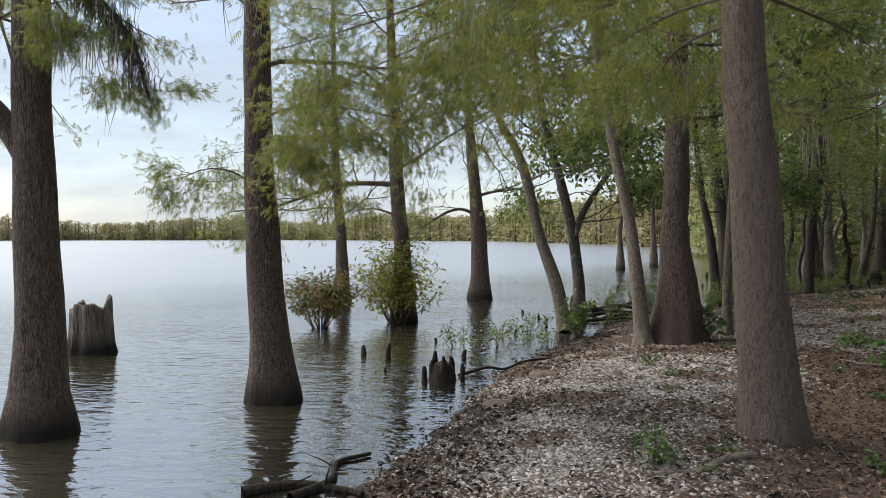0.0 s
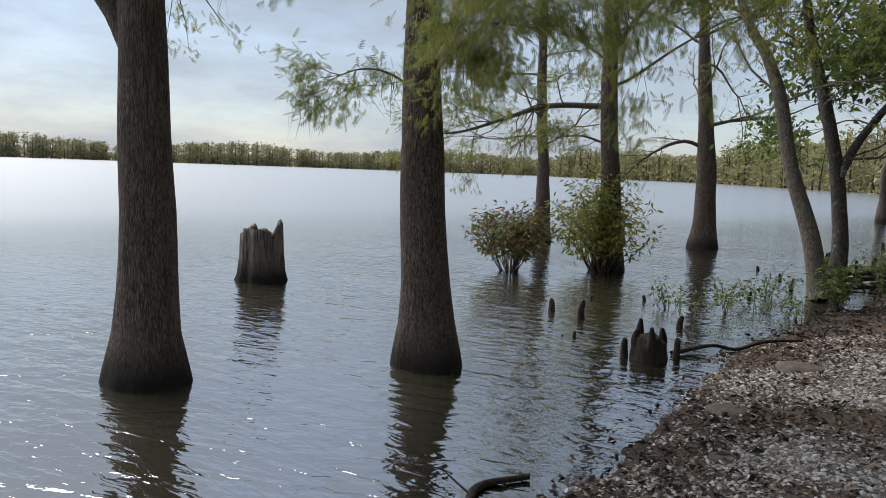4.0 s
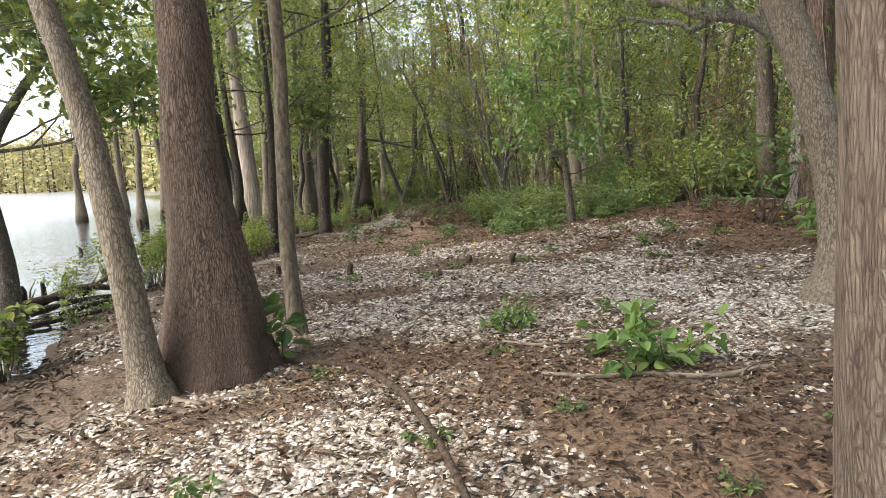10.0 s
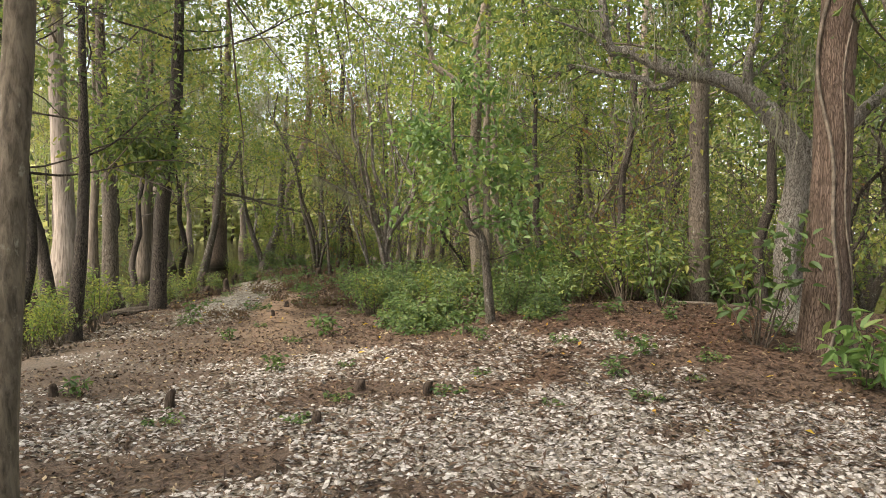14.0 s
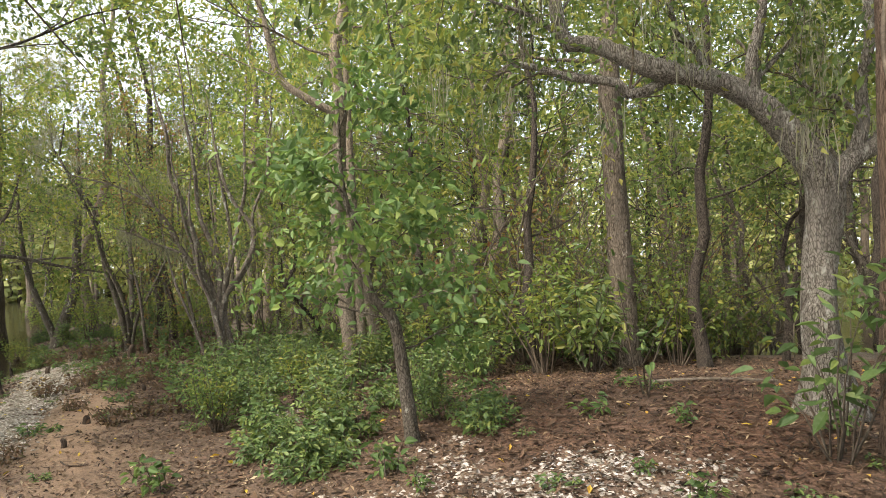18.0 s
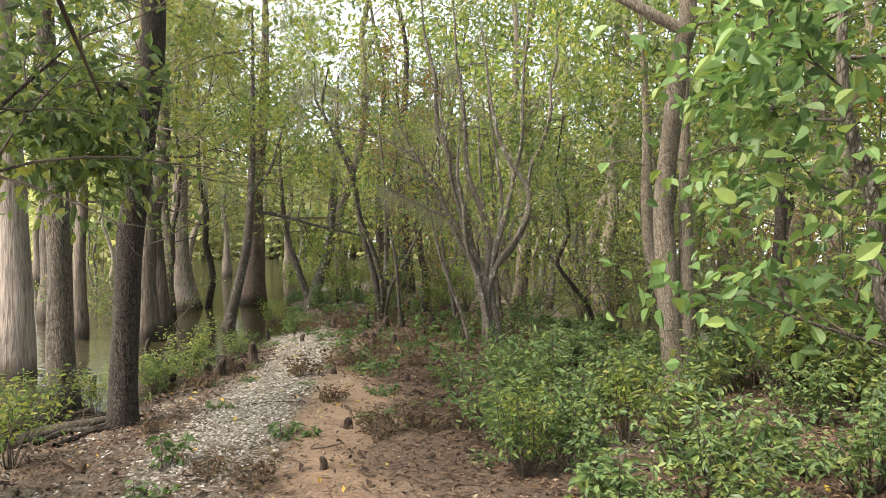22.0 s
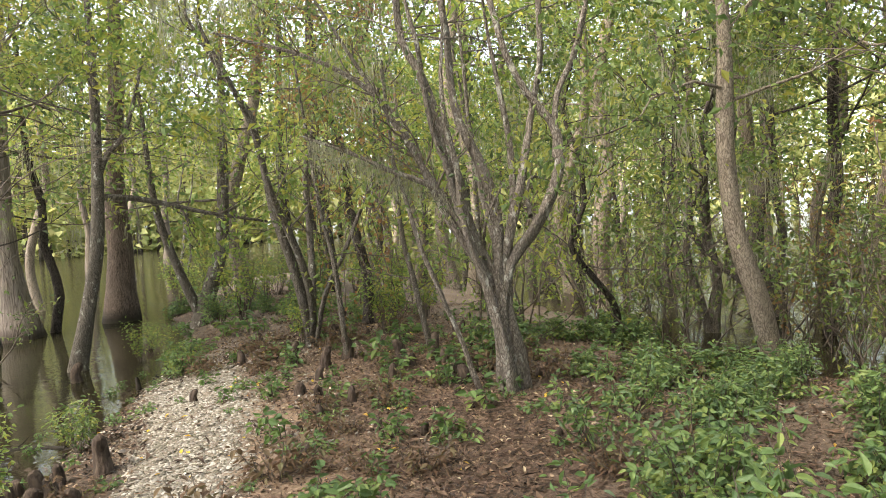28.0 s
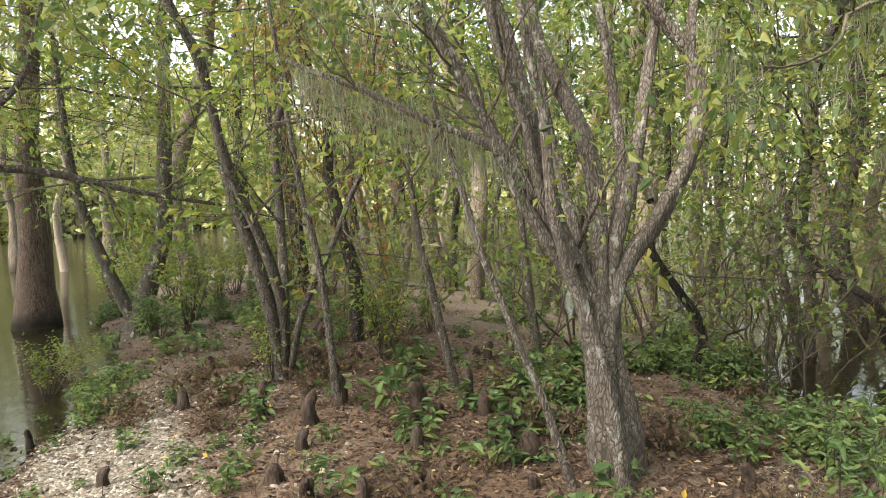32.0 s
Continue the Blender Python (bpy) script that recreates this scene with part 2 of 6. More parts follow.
LEAF_CYPRESS = leafy("cypress_needles", ((0.07, 0.11, 0.022), (0.12, 0.165, 0.03), (0.19, 0.22, 0.036), (0.28, 0.24, 0.044)), 0.55)
LEAF_BROAD = leafy("broad_leaves", ((0.022, 0.055, 0.013), (0.065, 0.13, 0.026), (0.12, 0.185, 0.034), (0.23, 0.24, 0.042)), 0.46)
# leaves in sun: lighter and yellower, the sunlight is part of the colour
LEAF_LIGHT = leafy("sunlit_leaves", ((0.06, 0.125, 0.024), (0.125, 0.205, 0.036), (0.2, 0.265, 0.046), (0.31, 0.295, 0.056)), 0.55)
LEAF_BRIGHT = leafy("bright_leaves", ((0.03, 0.085, 0.018), (0.048, 0.12, 0.023), (0.075, 0.155, 0.029), (0.14, 0.2, 0.037)), 0.34)
LEAF_SHRUB = leafy("shrub_leaves", ((0.028, 0.075, 0.024), (0.07, 0.15, 0.042), (0.11, 0.19, 0.045), (0.18, 0.23, 0.05)), 0.36)
LEAF_AUTUMN = leafy("vine_leaves", ((0.06, 0.11, 0.025), (0.12, 0.14, 0.028), (0.22, 0.14, 0.035), (0.20, 0.075, 0.03)), 0.45, spread=0.8)
MOSS = leafy("spanish_moss", ((0.15, 0.155, 0.115), (0.22, 0.225, 0.175), (0.3, 0.3, 0.24)), 0.4, 0.9)
MOSS_DARK = leafy("dead_moss", ((0.04, 0.034, 0.026), (0.085, 0.068, 0.054)), 0.2, 0.9)
LEAF_YELLOW = leafy("yellowing_needles", ((0.12, 0.165, 0.025), (0.2, 0.225, 0.032), (0.3, 0.265, 0.04), (0.34, 0.25, 0.05)), 0.5)
LEAF_SAPLING = leafy("sapling_leaves", ((0.035, 0.1, 0.024), (0.06, 0.15, 0.034), (0.09, 0.19, 0.04), (0.16, 0.23, 0.045)), 0.42)
LEAF_MINT = leafy("mint_green_leaves", ((0.065, 0.15, 0.032), (0.09, 0.195, 0.042), (0.125, 0.235, 0.052), (0.19, 0.27, 0.062)), 0.42)
YELLOW_LEAF = leafy("yellow_leaf", ((0.55, 0.42, 0.04), (0.6, 0.35, 0.05)), 0.4)


# ---------------------------------------------------------------- mesh tools
class Soup:
    """Vertices and faces of one part, gathered as arrays."""

    def __init__(self):
        self.v, self.f, self.n = [], [], 0

    def add(self, verts, faces):
        verts, faces = np.asarray(verts, float), np.asarray(faces, int)
        self.v.append(verts)
        self.f.append(faces + self.n)
        self.n += len(verts)

    def mesh(self, name, mat, smooth=True):
        me = bpy.data.meshes.new(name)
        verts = np.concatenate(self.v)
        sizes = np.concatenate([np.full(len(f), f.shape[1]) for f in self.f])
        loops = np.concatenate([f.ravel() for f in self.f])
        me.vertices.add(len(verts))
        me.vertices.foreach_set("co", verts.astype(np.float32).ravel())
        me.loops.add(len(loops))
        me.loops.foreach_set("vertex_index", loops.astype(np.int32))
        me.polygons.add(len(sizes))
        me.polygons.foreach_set("loop_start", np.concatenate([[0], np.cumsum(sizes)[:-1]]).astype(np.int32))
        me.polygons.foreach_set("loop_total", sizes.astype(np.int32))
        me.polygons.foreach_set("use_smooth", np.full(len(sizes), smooth))
        me.update(calc_edges=True)
        me.materials.append(mat)
        return me


def part(name, soup, mat, parent=None, label="", smooth=True, kind=""):
    """Links a mesh as one object, a part of its parent where it has one."""
    ob = new(name, soup.mesh(name, mat, smooth) if isinstance(soup, Soup) else soup)
    if parent:
        ob.parent = parent
    return tagged(ob, label=label, kind=kind)


def thing(name, x, y, z, label, category, group="", kind=""):
    ob = new(name)
    ob.empty_display_size = 0.1
    ob.location = (x, y, z)
    return tagged(ob, label, category, group, kind)


def unit(v):
    v = np.asarray(v, float)
    return v / max(np.linalg.norm(v), 1e-9)


def smooth_path(points, n):
    """A rounded line through a few points (Catmull-Rom)."""
    p = np.asarray(points, float)
    p = np.vstack([2 * p[0] - p[1], p, 2 * p[-1] - p[-2]])
    out = []
    segs = len(p) - 3
    for u in np.linspace(0, segs - 1e-6, 6 * n):
        i, s = int(u), u - int(u)
        a, b, c, d = p[i:i + 4]
        out.append(0.5 * (2 * b + (c - a) * s + (2 * a - 5 * b + 4 * c - d) * s * s + (3 * b - a - 3 * c + d) * s ** 3))
    out = np.array(out)
    run = np.concatenate([[0], np.cumsum(np.linalg.norm(np.diff(out, axis=0), axis=1))])
    even = np.linspace(0, run[-1], n)
    return np.stack([np.interp(even, run, out[:, k]) for k in range(3)], 1)


def tube(soup, path, radii, seg=8, flutes=0, flute=0.0, flare_len=0.8, lump=0.05, rng=None, cap=True):
    """A round, slightly lumpy tube along a path; flutes: ribs of a buttressed foot that fade with height."""
    path, radii = np.asarray(path, float), np.asarray(radii, float)
    n = len(path)
    tang = np.gradient(path, axis=0)
    tang /= np.linalg.norm(tang, axis=1)[:, None] + 1e-9
    side = np.cross(tang[0], (0.31, 0.95, 0.05))
    sides = []
    for k in range(n):
        side = unit(side - tang[k] * (side @ tang[k]))
        sides.append(side)
    sides = np.array(sides)
    up = np.cross(tang, sides)
    th = np.linspace(0, 2 * np.pi, seg, endpoint=False)
    ph = rng.uniform(0, 6.28, 6) if rng is not None else np.zeros(6)
    along = np.concatenate([[0], np.cumsum(np.linalg.norm(np.diff(path, axis=0), axis=1))])
    r = radii[:, None] * (1 + lump * np.sin(2 * th + ph[0] + along[:, None] * 3.1) * 0.7
                          + lump * np.sin(3 * th + ph[1] - along[:, None] * 5.3) * 0.6)
    if flutes:
        fade = np.exp(-along / flare_len)[:, None]
        rib = 0.65 * np.cos(flutes * th + ph[2]) + 0.35 * np.cos((flutes // 2 + 1) * th + ph[3])
        r = r * (1 + flute * fade * rib)
    v = path[:, None] + r[..., None] * (np.cos(th)[None, :, None] * sides[:, None] + np.sin(th)[None, :, None] * up[:, None])
    v = v.reshape(-1, 3)
    i, j = np.meshgrid(np.arange(n - 1), np.arange(seg), indexing="ij")
    a = (i * seg + j).ravel()
    b = (i * seg + (j + 1) % seg).ravel()
    soup.add(v, np.stack([a, b, b + seg, a + seg], 1))
    if cap:
        soup.add(np.vstack([v[-seg:], path[-1:] + tang[-1:] * radii[-1] * 0.6]),
                 np.stack([np.arange(seg), (np.arange(seg) + 1) % seg, np.full(seg, seg)], 1))


def turned(d, angle, roll):
    """d tipped away from itself by an angle, in a direction given by roll."""
    d = unit(d)
    a = unit(np.cross(d, (0.2, 0.3, 1) if abs(d[2]) < 0.9 else (1, 0, 0)))
    b = np.cross(d, a)
    return unit(d * math.cos(angle) + math.sin(angle) * (math.cos(roll) * a + math.sin(roll) * b))


def wander(rng, start, d, length, steps, bend=0.2, rise=0.0):
    p, d, out = np.array(start, float), unit(d), [np.array(start, float)]
    for _ in range(steps):
        d = unit(d + rng.normal(0, bend, 3) + (0, 0, rise))
        p = p + d * length / steps
        out.append(p)
    return np.array(out)


def ramify(rng, soup, tips, start, d, length, radius, level, kids=4, bend=0.16, rise=0.03, spread=0.75, seg=6, twigs=None):
    """A branch with its side branches, which go into twigs; the outer ends go into tips."""
    steps = (2, 4, 6)[min(level, 2)]
    path = wander(rng, start, d, length, steps, bend, rise)
    radii = np.linspace(radius, radius * (0.45 if level else 0.25), steps + 1)
    tube(soup, path, radii, (3, 4, 6)[min(level, 2)], rng=rng, cap=False)
    if level == 0:
        tips.append((path[-1], unit(path[-1] - path[-2]), length))
        tips.append((path[len(path) // 2], unit(path[-1] - path[0]), length))
        return
    for k in range(kids):
        u = rng.uniform(0.3, 1.0) if k else 1.0
        i = min(int(u * steps), steps - 1)
        p = path[i] + (path[i + 1] - path[i]) * (u * steps - i)
        nd = turned(path[i + 1] - path[i], rng.uniform(0.3, 1.0) * spread if k else 0.2, rng.uniform(0, 6.28))
        ramify(rng, twigs or soup, tips, p, nd, length * rng.uniform(0.45, 0.7), radius * 0.5, level - 1, kids, bend, rise, spread, seg - 1, twigs)


def leaf_array(rng, centres, axes, size, aspect=0.5, droop=0.25, flat=0.7, vary=0.35):
    """Folded diamond leaves: four corners each, hinged on the midrib."""
    n = len(centres)
    axes = axes / (np.linalg.norm(axes, axis=1)[:, None] + 1e-9)
    nrm = rng.normal(0, 1 - flat, (n, 3))
    nrm[:, 2] += flat
    side = np.cross(axes, nrm)
    side /= np.linalg.norm(side, axis=1)[:, None] + 1e-9
    nrm = np.cross(side, axes)
    s = size * rng.uniform(1 - vary, 1 + vary, n)[:, None]
    w = s * aspect * 0.5
    base = centres
    tip = centres + axes * s - nrm * s * droop * rng.uniform(0.2, 1, (n, 1))
    mid = centres + axes * s * 0.45
    lift = nrm * w * rng.uniform(0.1, 0.6, (n, 1))
    v = np.stack([base, mid + side * w + lift, tip, mid - side * w + lift], 1).reshape(-1, 3)
    k = np.arange(n)[:, None] * 4
    return v, np.concatenate([k + [0, 1, 2], k + [0, 2, 3]])


def hex_leaves(rng, centres, axes, size, aspect=0.55, droop=0.25, flat=0.75, vary=0.35):
    """Oval leaves with a pointed tip, folded on the midrib, for plants seen close."""
    n = len(centres)
    axes = axes / (np.linalg.norm(axes, axis=1)[:, None] + 1e-9)
    nrm = rng.normal(0, 1 - flat, (n, 3))
    nrm[:, 2] += flat
    side = np.cross(axes, nrm)
    side /= np.linalg.norm(side, axis=1)[:, None] + 1e-9
    nrm = np.cross(side, axes)
    s = size * rng.uniform(1 - vary, 1 + vary, n)[:, None]
    w, dr = s * aspect * 0.5, droop * rng.uniform(0.3, 1, (n, 1))
    at = lambda u, k, l: centres + axes * s * u + side * w * k + nrm * (w * l - s * dr * u * u)
    half = ((0.16, 0.68, 0.28), (0.4, 1.0, 0.4), (0.68, 0.72, 0.28), (0.86, 0.3, 0.1))
    v = np.stack([at(0, 0, 0), *(at(*h) for h in half), at(1, 0, 0), *(at(u, -k, l) for u, k, l in half[::-1])], 1).reshape(-1, 3)
    k = np.arange(n)[:, None] * 10
    return v, np.concatenate([k + [0, 1, 2, 3, 4, 5], k + [0, 5, 6, 7, 8, 9]])


def broad_crown(rng, tips, per, size, reach=0.35, aspect=0.5, flat=0.6, droop=0.3, soup=None, fine=False):
    soup = soup or Soup()
    if not tips:
        return soup
    c = np.array([t[0] for t in tips])
    d = np.array([t[1] for t in tips])
    idx = np.repeat(np.arange(len(c)), per)
    off = rng.normal(0, 1, (len(idx), 3)) * reach * rng.uniform(0.2, 1, (len(idx), 1)) * (1, 1, 0.6)
    ax = d[idx] * 0.5 + rng.normal(0, 0.6, (len(idx), 3)) + (0, 0, -0.25)
    soup.add(*(hex_leaves if fine else leaf_array)(rng, c[idx] + off, ax, size, aspect, droop, flat))
    return soup


def feather_crown(rng, tips, sprays, size=0.16, reach=0.3, pairs=4, droop=0.28, soup=None):
    """Cypress sprays: a short twig with soft narrow leaflets on both sides."""
    soup = soup or Soup()
    c = np.array([t[0] for t in tips])
    d = np.array([t[1] for t in tips])
    idx = np.repeat(np.arange(len(c)), sprays)
    n = len(idx)
    base = c[idx] + rng.normal(0, 1, (n, 3)) * reach * (1, 1, 0.5)
    ax = d[idx] * 0.6 + rng.normal(0, 0.5, (n, 3)) + (0, 0, -droop)
    ax /= np.linalg.norm(ax, axis=1)[:, None]
    nrm = rng.normal(0, 0.45, (n, 3)) + (0, 0, 1)
    side = np.cross(ax, nrm)
    side /= np.linalg.norm(side, axis=1)[:, None]
    s = size * rng.uniform(0.6, 1.3, (n, 1))
    for k in range(pairs):
        u = (k + 0.5) / pairs
        for sign in (-1, 1):
            b = base + ax * s * u
            l = s * 0.42 * (1 - 0.6 * abs(u - 0.35))
            tip = b + (side * sign * 0.85 + ax * 0.55) * l + (0, 0, -0.015)
            w = ax * s * 0.28 / pairs
            v = np.stack([b - w, b + w, tip], 1).reshape(-1, 3)
            soup.add(v, np.arange(n * 3).reshape(-1, 3))
    w = side * s * 0.012
    v = np.stack([base - w, base + w, base + ax * s], 1).reshape(-1, 3)
    soup.add(v, np.arange(n * 3).reshape(-1, 3))
    return soup


def moss_strands(rng, points, strands, length, spread=0.12, soup=None, width=0.006):
    """Hanging threads of moss, thickest at the branch, ragged at the end."""
    soup = soup or Soup()
    p = np.repeat(np.asarray(points, float), strands, axis=0)
    n = len(p)
    p = p + rng.normal(0, 1, (n, 3)) * spread * (1, 1, 0.25)
    ln = length * rng.uniform(0.25, 1.0, (n, 1)) ** 1.3
    a = rng.uniform(0, 6.28, n)
    side = np.stack([np.cos(a), np.sin(a), 0 * a], 1) * width
    rows = []
    for k, u in enumerate((0, 0.5, 1.0)):
        q = p + rng.normal(0, 0.03, (n, 3)) * (k > 0)
        q[:, 2] = p[:, 2] - ln[:, 0] * u
        w = side * (1, 1.2, 0.2)[k]
        rows += [q - w, q + w]
    v = np.stack(rows, 1).reshape(-1, 3)
    k = np.arange(n)[:, None] * 6
    soup.add(v, np.concatenate([k + [0, 1, 3, 2], k + [2, 3, 5, 4]]))
    return soup


# ---------------------------------------------------------------- ground and water
SHORE = [(-40, -90), (-6, -30), (-1.2, -8), (-0.1, -3), (0.3, 0.5), (0.52, 3.0), (0.64, 3.9), (0.85, 5.0), (0.8, 6.2), (1.1, 7.6), (1.45, 8.9),
         (1.85, 10.1), (2.2, 11.1), (3.1, 14.0), (4.2, 15.2), (5.1, 15.9), (5.9, 16.9), (6.6, 18.3), (7.5, 19.5), (8.8, 20.4), (10.0, 21.5),
         (11.6, 23.6), (12.9, 24.9), (14.1, 27.0), (15.3, 30.2), (17.4, 33.6), (20, 36), (23, 36), (24, 33), (21.5, 28), (19.6, 23.5),
         (18.3, 21.0), (17.4, 20.0), (16.4, 19.2), (16.2, 18.2), (17.2, 16.8), (18.4, 15.2), (18.2, 13.5), (17.8, 12.0), (19, 10), (24, 7.5),
         (40, 2), (90, -30), (60, -110)]


def shore_distance(x, y):
    """Metres from the water's edge: positive on land, negative in the water."""
    p = np.array(SHORE, float)
    q = np.roll(p, -1, axis=0)
    best = np.full(x.shape, 1e9)
    inside = np.zeros(x.shape, bool)
    for (ax, ay), (bx, by) in zip(p, q):
        dx, dy = bx - ax, by - ay
        u = np.clip(((x - ax) * dx + (y - ay) * dy) / (dx * dx + dy * dy), 0, 1)
        best = np.minimum(best, np.hypot(x - ax - u * dx, y - ay - u * dy))
        with np.errstate(divide="ignore", invalid="ignore"):
            cross = (ay > y) != (by > y)
            inside ^= cross & (x < (bx - ax) * (y - ay) / np.where(by == ay, 1e-9, by - ay) + ax)
    return np.where(inside, best, -best)


def wave_noise(x, y, s, seed):
    r = np.random.default_rng(seed)
    out = 0
    for _ in range(7):
        a, p, k = r.uniform(0, 6.28), r.uniform(0, 6.28), s * r.uniform(0.6, 1.7)
        out = out + np.sin((x * math.cos(a) + y * math.sin(a)) * k + p)
    return out / 7


def ground_z(x, y):
    x, y = np.asarray(x, float), np.asarray(y, float)
    d = shore_distance(x, y) + 0.16 * wave_noise(x, y, 2.6, 3) + 0.12 * wave_noise(x, y, 7.0, 4)
    land = 0.26 * (1 - np.exp(-np.maximum(d, 0) / 1.1)) + 0.03 * np.minimum(np.maximum(d, 0), 2)
    land = land + 0.46 * np.exp(-(((x - 10.9) / 2.5) ** 2 + ((y - 10.6) / 2.5) ** 2)) + 0.1 * np.exp(-(((x - 14.5) / 2.6) ** 2 + ((y - 10.5) / 3.4) ** 2))
    land = land - 0.16 * np.exp(-(((x - 4.1) / 1.1) ** 2 + ((y - 4.4) / 1.5) ** 2))
    land = land + 0.02 * wave_noise(x, y, 2.1, 5) * (d > 0) * np.minimum(d, 1) + 0.012 * wave_noise(x, y, 9.0, 6) * np.clip(d, 0, 1)
    wet = -0.09 * np.minimum(-d, 3) - 0.05 * np.clip(-d - 3, 0, 20)
    return np.where(d > 0, land, wet)


def gz(x, y):
    return float(ground_z(np.array([x]), np.array([y]))[0])


def graded(lo, hi, step, reach):
    mid = np.arange(lo, hi + step / 2, step)
    out, s = [], step
    while not out or out[-1] < reach:
        s *= 1.35
        out.append((out[-1] if out else 0) + s)
    out = np.array(out)
    return np.concatenate([lo - out[::-1], mid, hi + out])


def sheet(xs, ys, height):
    gx, gy = np.meshgrid(xs, ys, indexing="ij")
    v = np.stack([gx, gy, height(gx, gy)], -1).reshape(-1, 3)
    i, j = np.meshgrid(np.arange(len(xs) - 1), np.arange(len(ys) - 1), indexing="ij")
    a = (i * len(ys) + j).ravel()
    s = Soup()
    s.add(v, np.stack([a, a + len(ys), a + len(ys) + 1, a + 1], 1))
    return s, v


def ground_look(t, b, out):
    """Silt, shell grit and leaf mould over reddish sand, damp and dark at the water's edge."""
    v = coords(t, (1, 1, 1))
    big, mid, fine = noise_tex(t, v, 0.55, 4, 0.6), noise_tex(t, v, 3.5, 5, 0.65), noise_tex(t, v, 38, 5, 0.7)
    soil = mix(t, ramp(t, mid, ((0.32, (0.035, 0.025, 0.018)), (0.5, (0.08, 0.056, 0.04)), (0.70, (0.145, 0.102, 0.072)))), ramp(t, fine, ((0.36, (0.03, 0.022, 0.017)), (0.66, (0.26, 0.2, 0.155)))), 0.5)
    grit = ramp(t, fine, ((0.38, (0.15, 0.13, 0.108)), (0.56, (0.3, 0.272, 0.238)), (0.72, (0.44, 0.41, 0.37))))
    at = t.nodes.new("ShaderNodeAttribute")
    at.attribute_name = "shell"
    col = mix(t, soil, grit, math_node(t, "MULTIPLY", at.outputs["Fac"], ramp(t, big, ((0.2, (0.5, 0.5, 0.5)), (0.6, (0.9, 0.9, 0.9))))))
    sand = t.nodes.new("ShaderNodeAttribute")
    sand.attribute_name = "sand"
    col = mix(t, col, ramp(t, mid, ((0.3, (0.30, 0.19, 0.125)), (0.7, (0.50, 0.345, 0.235)))), math_node(t, "MULTIPLY", sand.outputs["Fac"], math_node(t, "MULTIPLY", fine, 1.7)))
    rust = t.nodes.new("ShaderNodeAttribute")
    rust.attribute_name = "rust"
    col = mix(t, col, ramp(t, fine, ((0.35, (0.065, 0.031, 0.021)), (0.7, (0.22, 0.108, 0.07)))), math_node(t, "MULTIPLY", rust.outputs["Fac"], 0.85))
    sep = t.nodes.new("ShaderNodeSeparateXYZ")
    geo = t.nodes.new("ShaderNodeNewGeometry")
    t.links.new(geo.outputs["Position"], sep.inputs[0])
    damp = ramp(t, math_node(t, "ADD", sep.outputs[2], math_node(t, "MULTIPLY", mid, 0.08)), ((0.0, (0.8, 0.78, 0.72)), (0.05, (0.5, 0.47, 0.43)), (0.17, (1, 1, 1))))
    col = mix(t, col, damp, 1.0, "MULTIPLY")
    t.links.new(col, b.inputs["Base Color"])
    b.inputs["Roughness"].default_value = 0.92
    bump(t, b, math_node(t, "ADD", fine, mid), 0.9, 0.03)


def shelly(x, y):
    """How thickly shells lie, 0 to 1."""
    d = shore_distance(x, y)
    band = 0.85 * np.exp(-((d - 1.2) / 1.6) ** 2)
    bank = 0.85 * np.exp(-(((x - 2.6) / 1.5) ** 2 + ((y - 6.2) / 2.0) ** 2)) + 0.9 * np.exp(-(((x - 1.8) / 1.0) ** 2 + ((y - 3.2) / 3.0) ** 2))
    open_ = 0.8 * np.exp(-(((x - 6.0) / 2.8) ** 2 + ((y - 9.5) / 3.4) ** 2)) + 1.3 * np.exp(-(((x - 7.9 - 0.3 * (y - 8.6)) / 1.25) ** 2 + ((y - 8.4) / 2.2) ** 2))
    open_ = open_ + 0.8 * np.exp(-(((x - 9.6) / 0.8) ** 2 + ((y - 11.6) / 1.0) ** 2)) + 0.7 * np.exp(-(((x - 10.9) / 0.7) ** 2 + ((y - 14.6) / 0.7) ** 2))
    red = 1.1 * np.exp(-(((x - 11.4) / 1.9) ** 2 + ((y - 10.8) / 2.0) ** 2)) + 0.12 + 0.15 * np.exp(-(((x - 4.3) / 0.6) ** 2 + ((y - 5.2) / 1.4) ** 2))
    s = np.maximum.reduce([0.5 * band, bank, open_])
    patchy = np.clip(s * (0.66 + 0.95 * wave_noise(x, y, 2.4, 11) + 0.7 * wave_noise(x, y, 6.0, 12)) - red, 0, 1)
    return np.clip(np.maximum(patchy * (1 - 0.6 * sandy(x, y)), 0.82 * trodden(x, y)), 0, 1)


def trodden(x, y):
    """The worn strip of bare shells along the bank, 0 to 1."""
    mid = np.interp(y, (15, 17.5, 19.5, 20.9, 21.9, 23.9, 26), (7.0, 8.65, 10.05, 11.05, 11.65, 12.5, 13.4))
    return np.clip(2.3 - 3.1 * np.abs(x - mid + 0.14 * wave_noise(x, y, 4.0, 16)), 0, 1) * np.clip((y - 15.6) / 1.6, 0, 1) * np.clip((25.2 - y) / 1.6, 0, 1)


def sandy(x, y):
    a = np.exp(-(((x - 9.75 - (y - 17.3) * 0.62) / 0.62) ** 2 + ((y - 17.4) / 2.9) ** 2))
    c = 0.6 * np.exp(-(((x - 4.1) / 0.8) ** 2 + ((y - 5.2) / 1.5) ** 2)) + 0.35 * np.exp(-(((x - 13.0) / 1.2) ** 2 + ((y - 21.0) / 2.4) ** 2))
    return np.clip((1.5 * a + c) * (0.72 + 0.6 * wave_noise(x, y, 3.0, 13)), 0, 1)


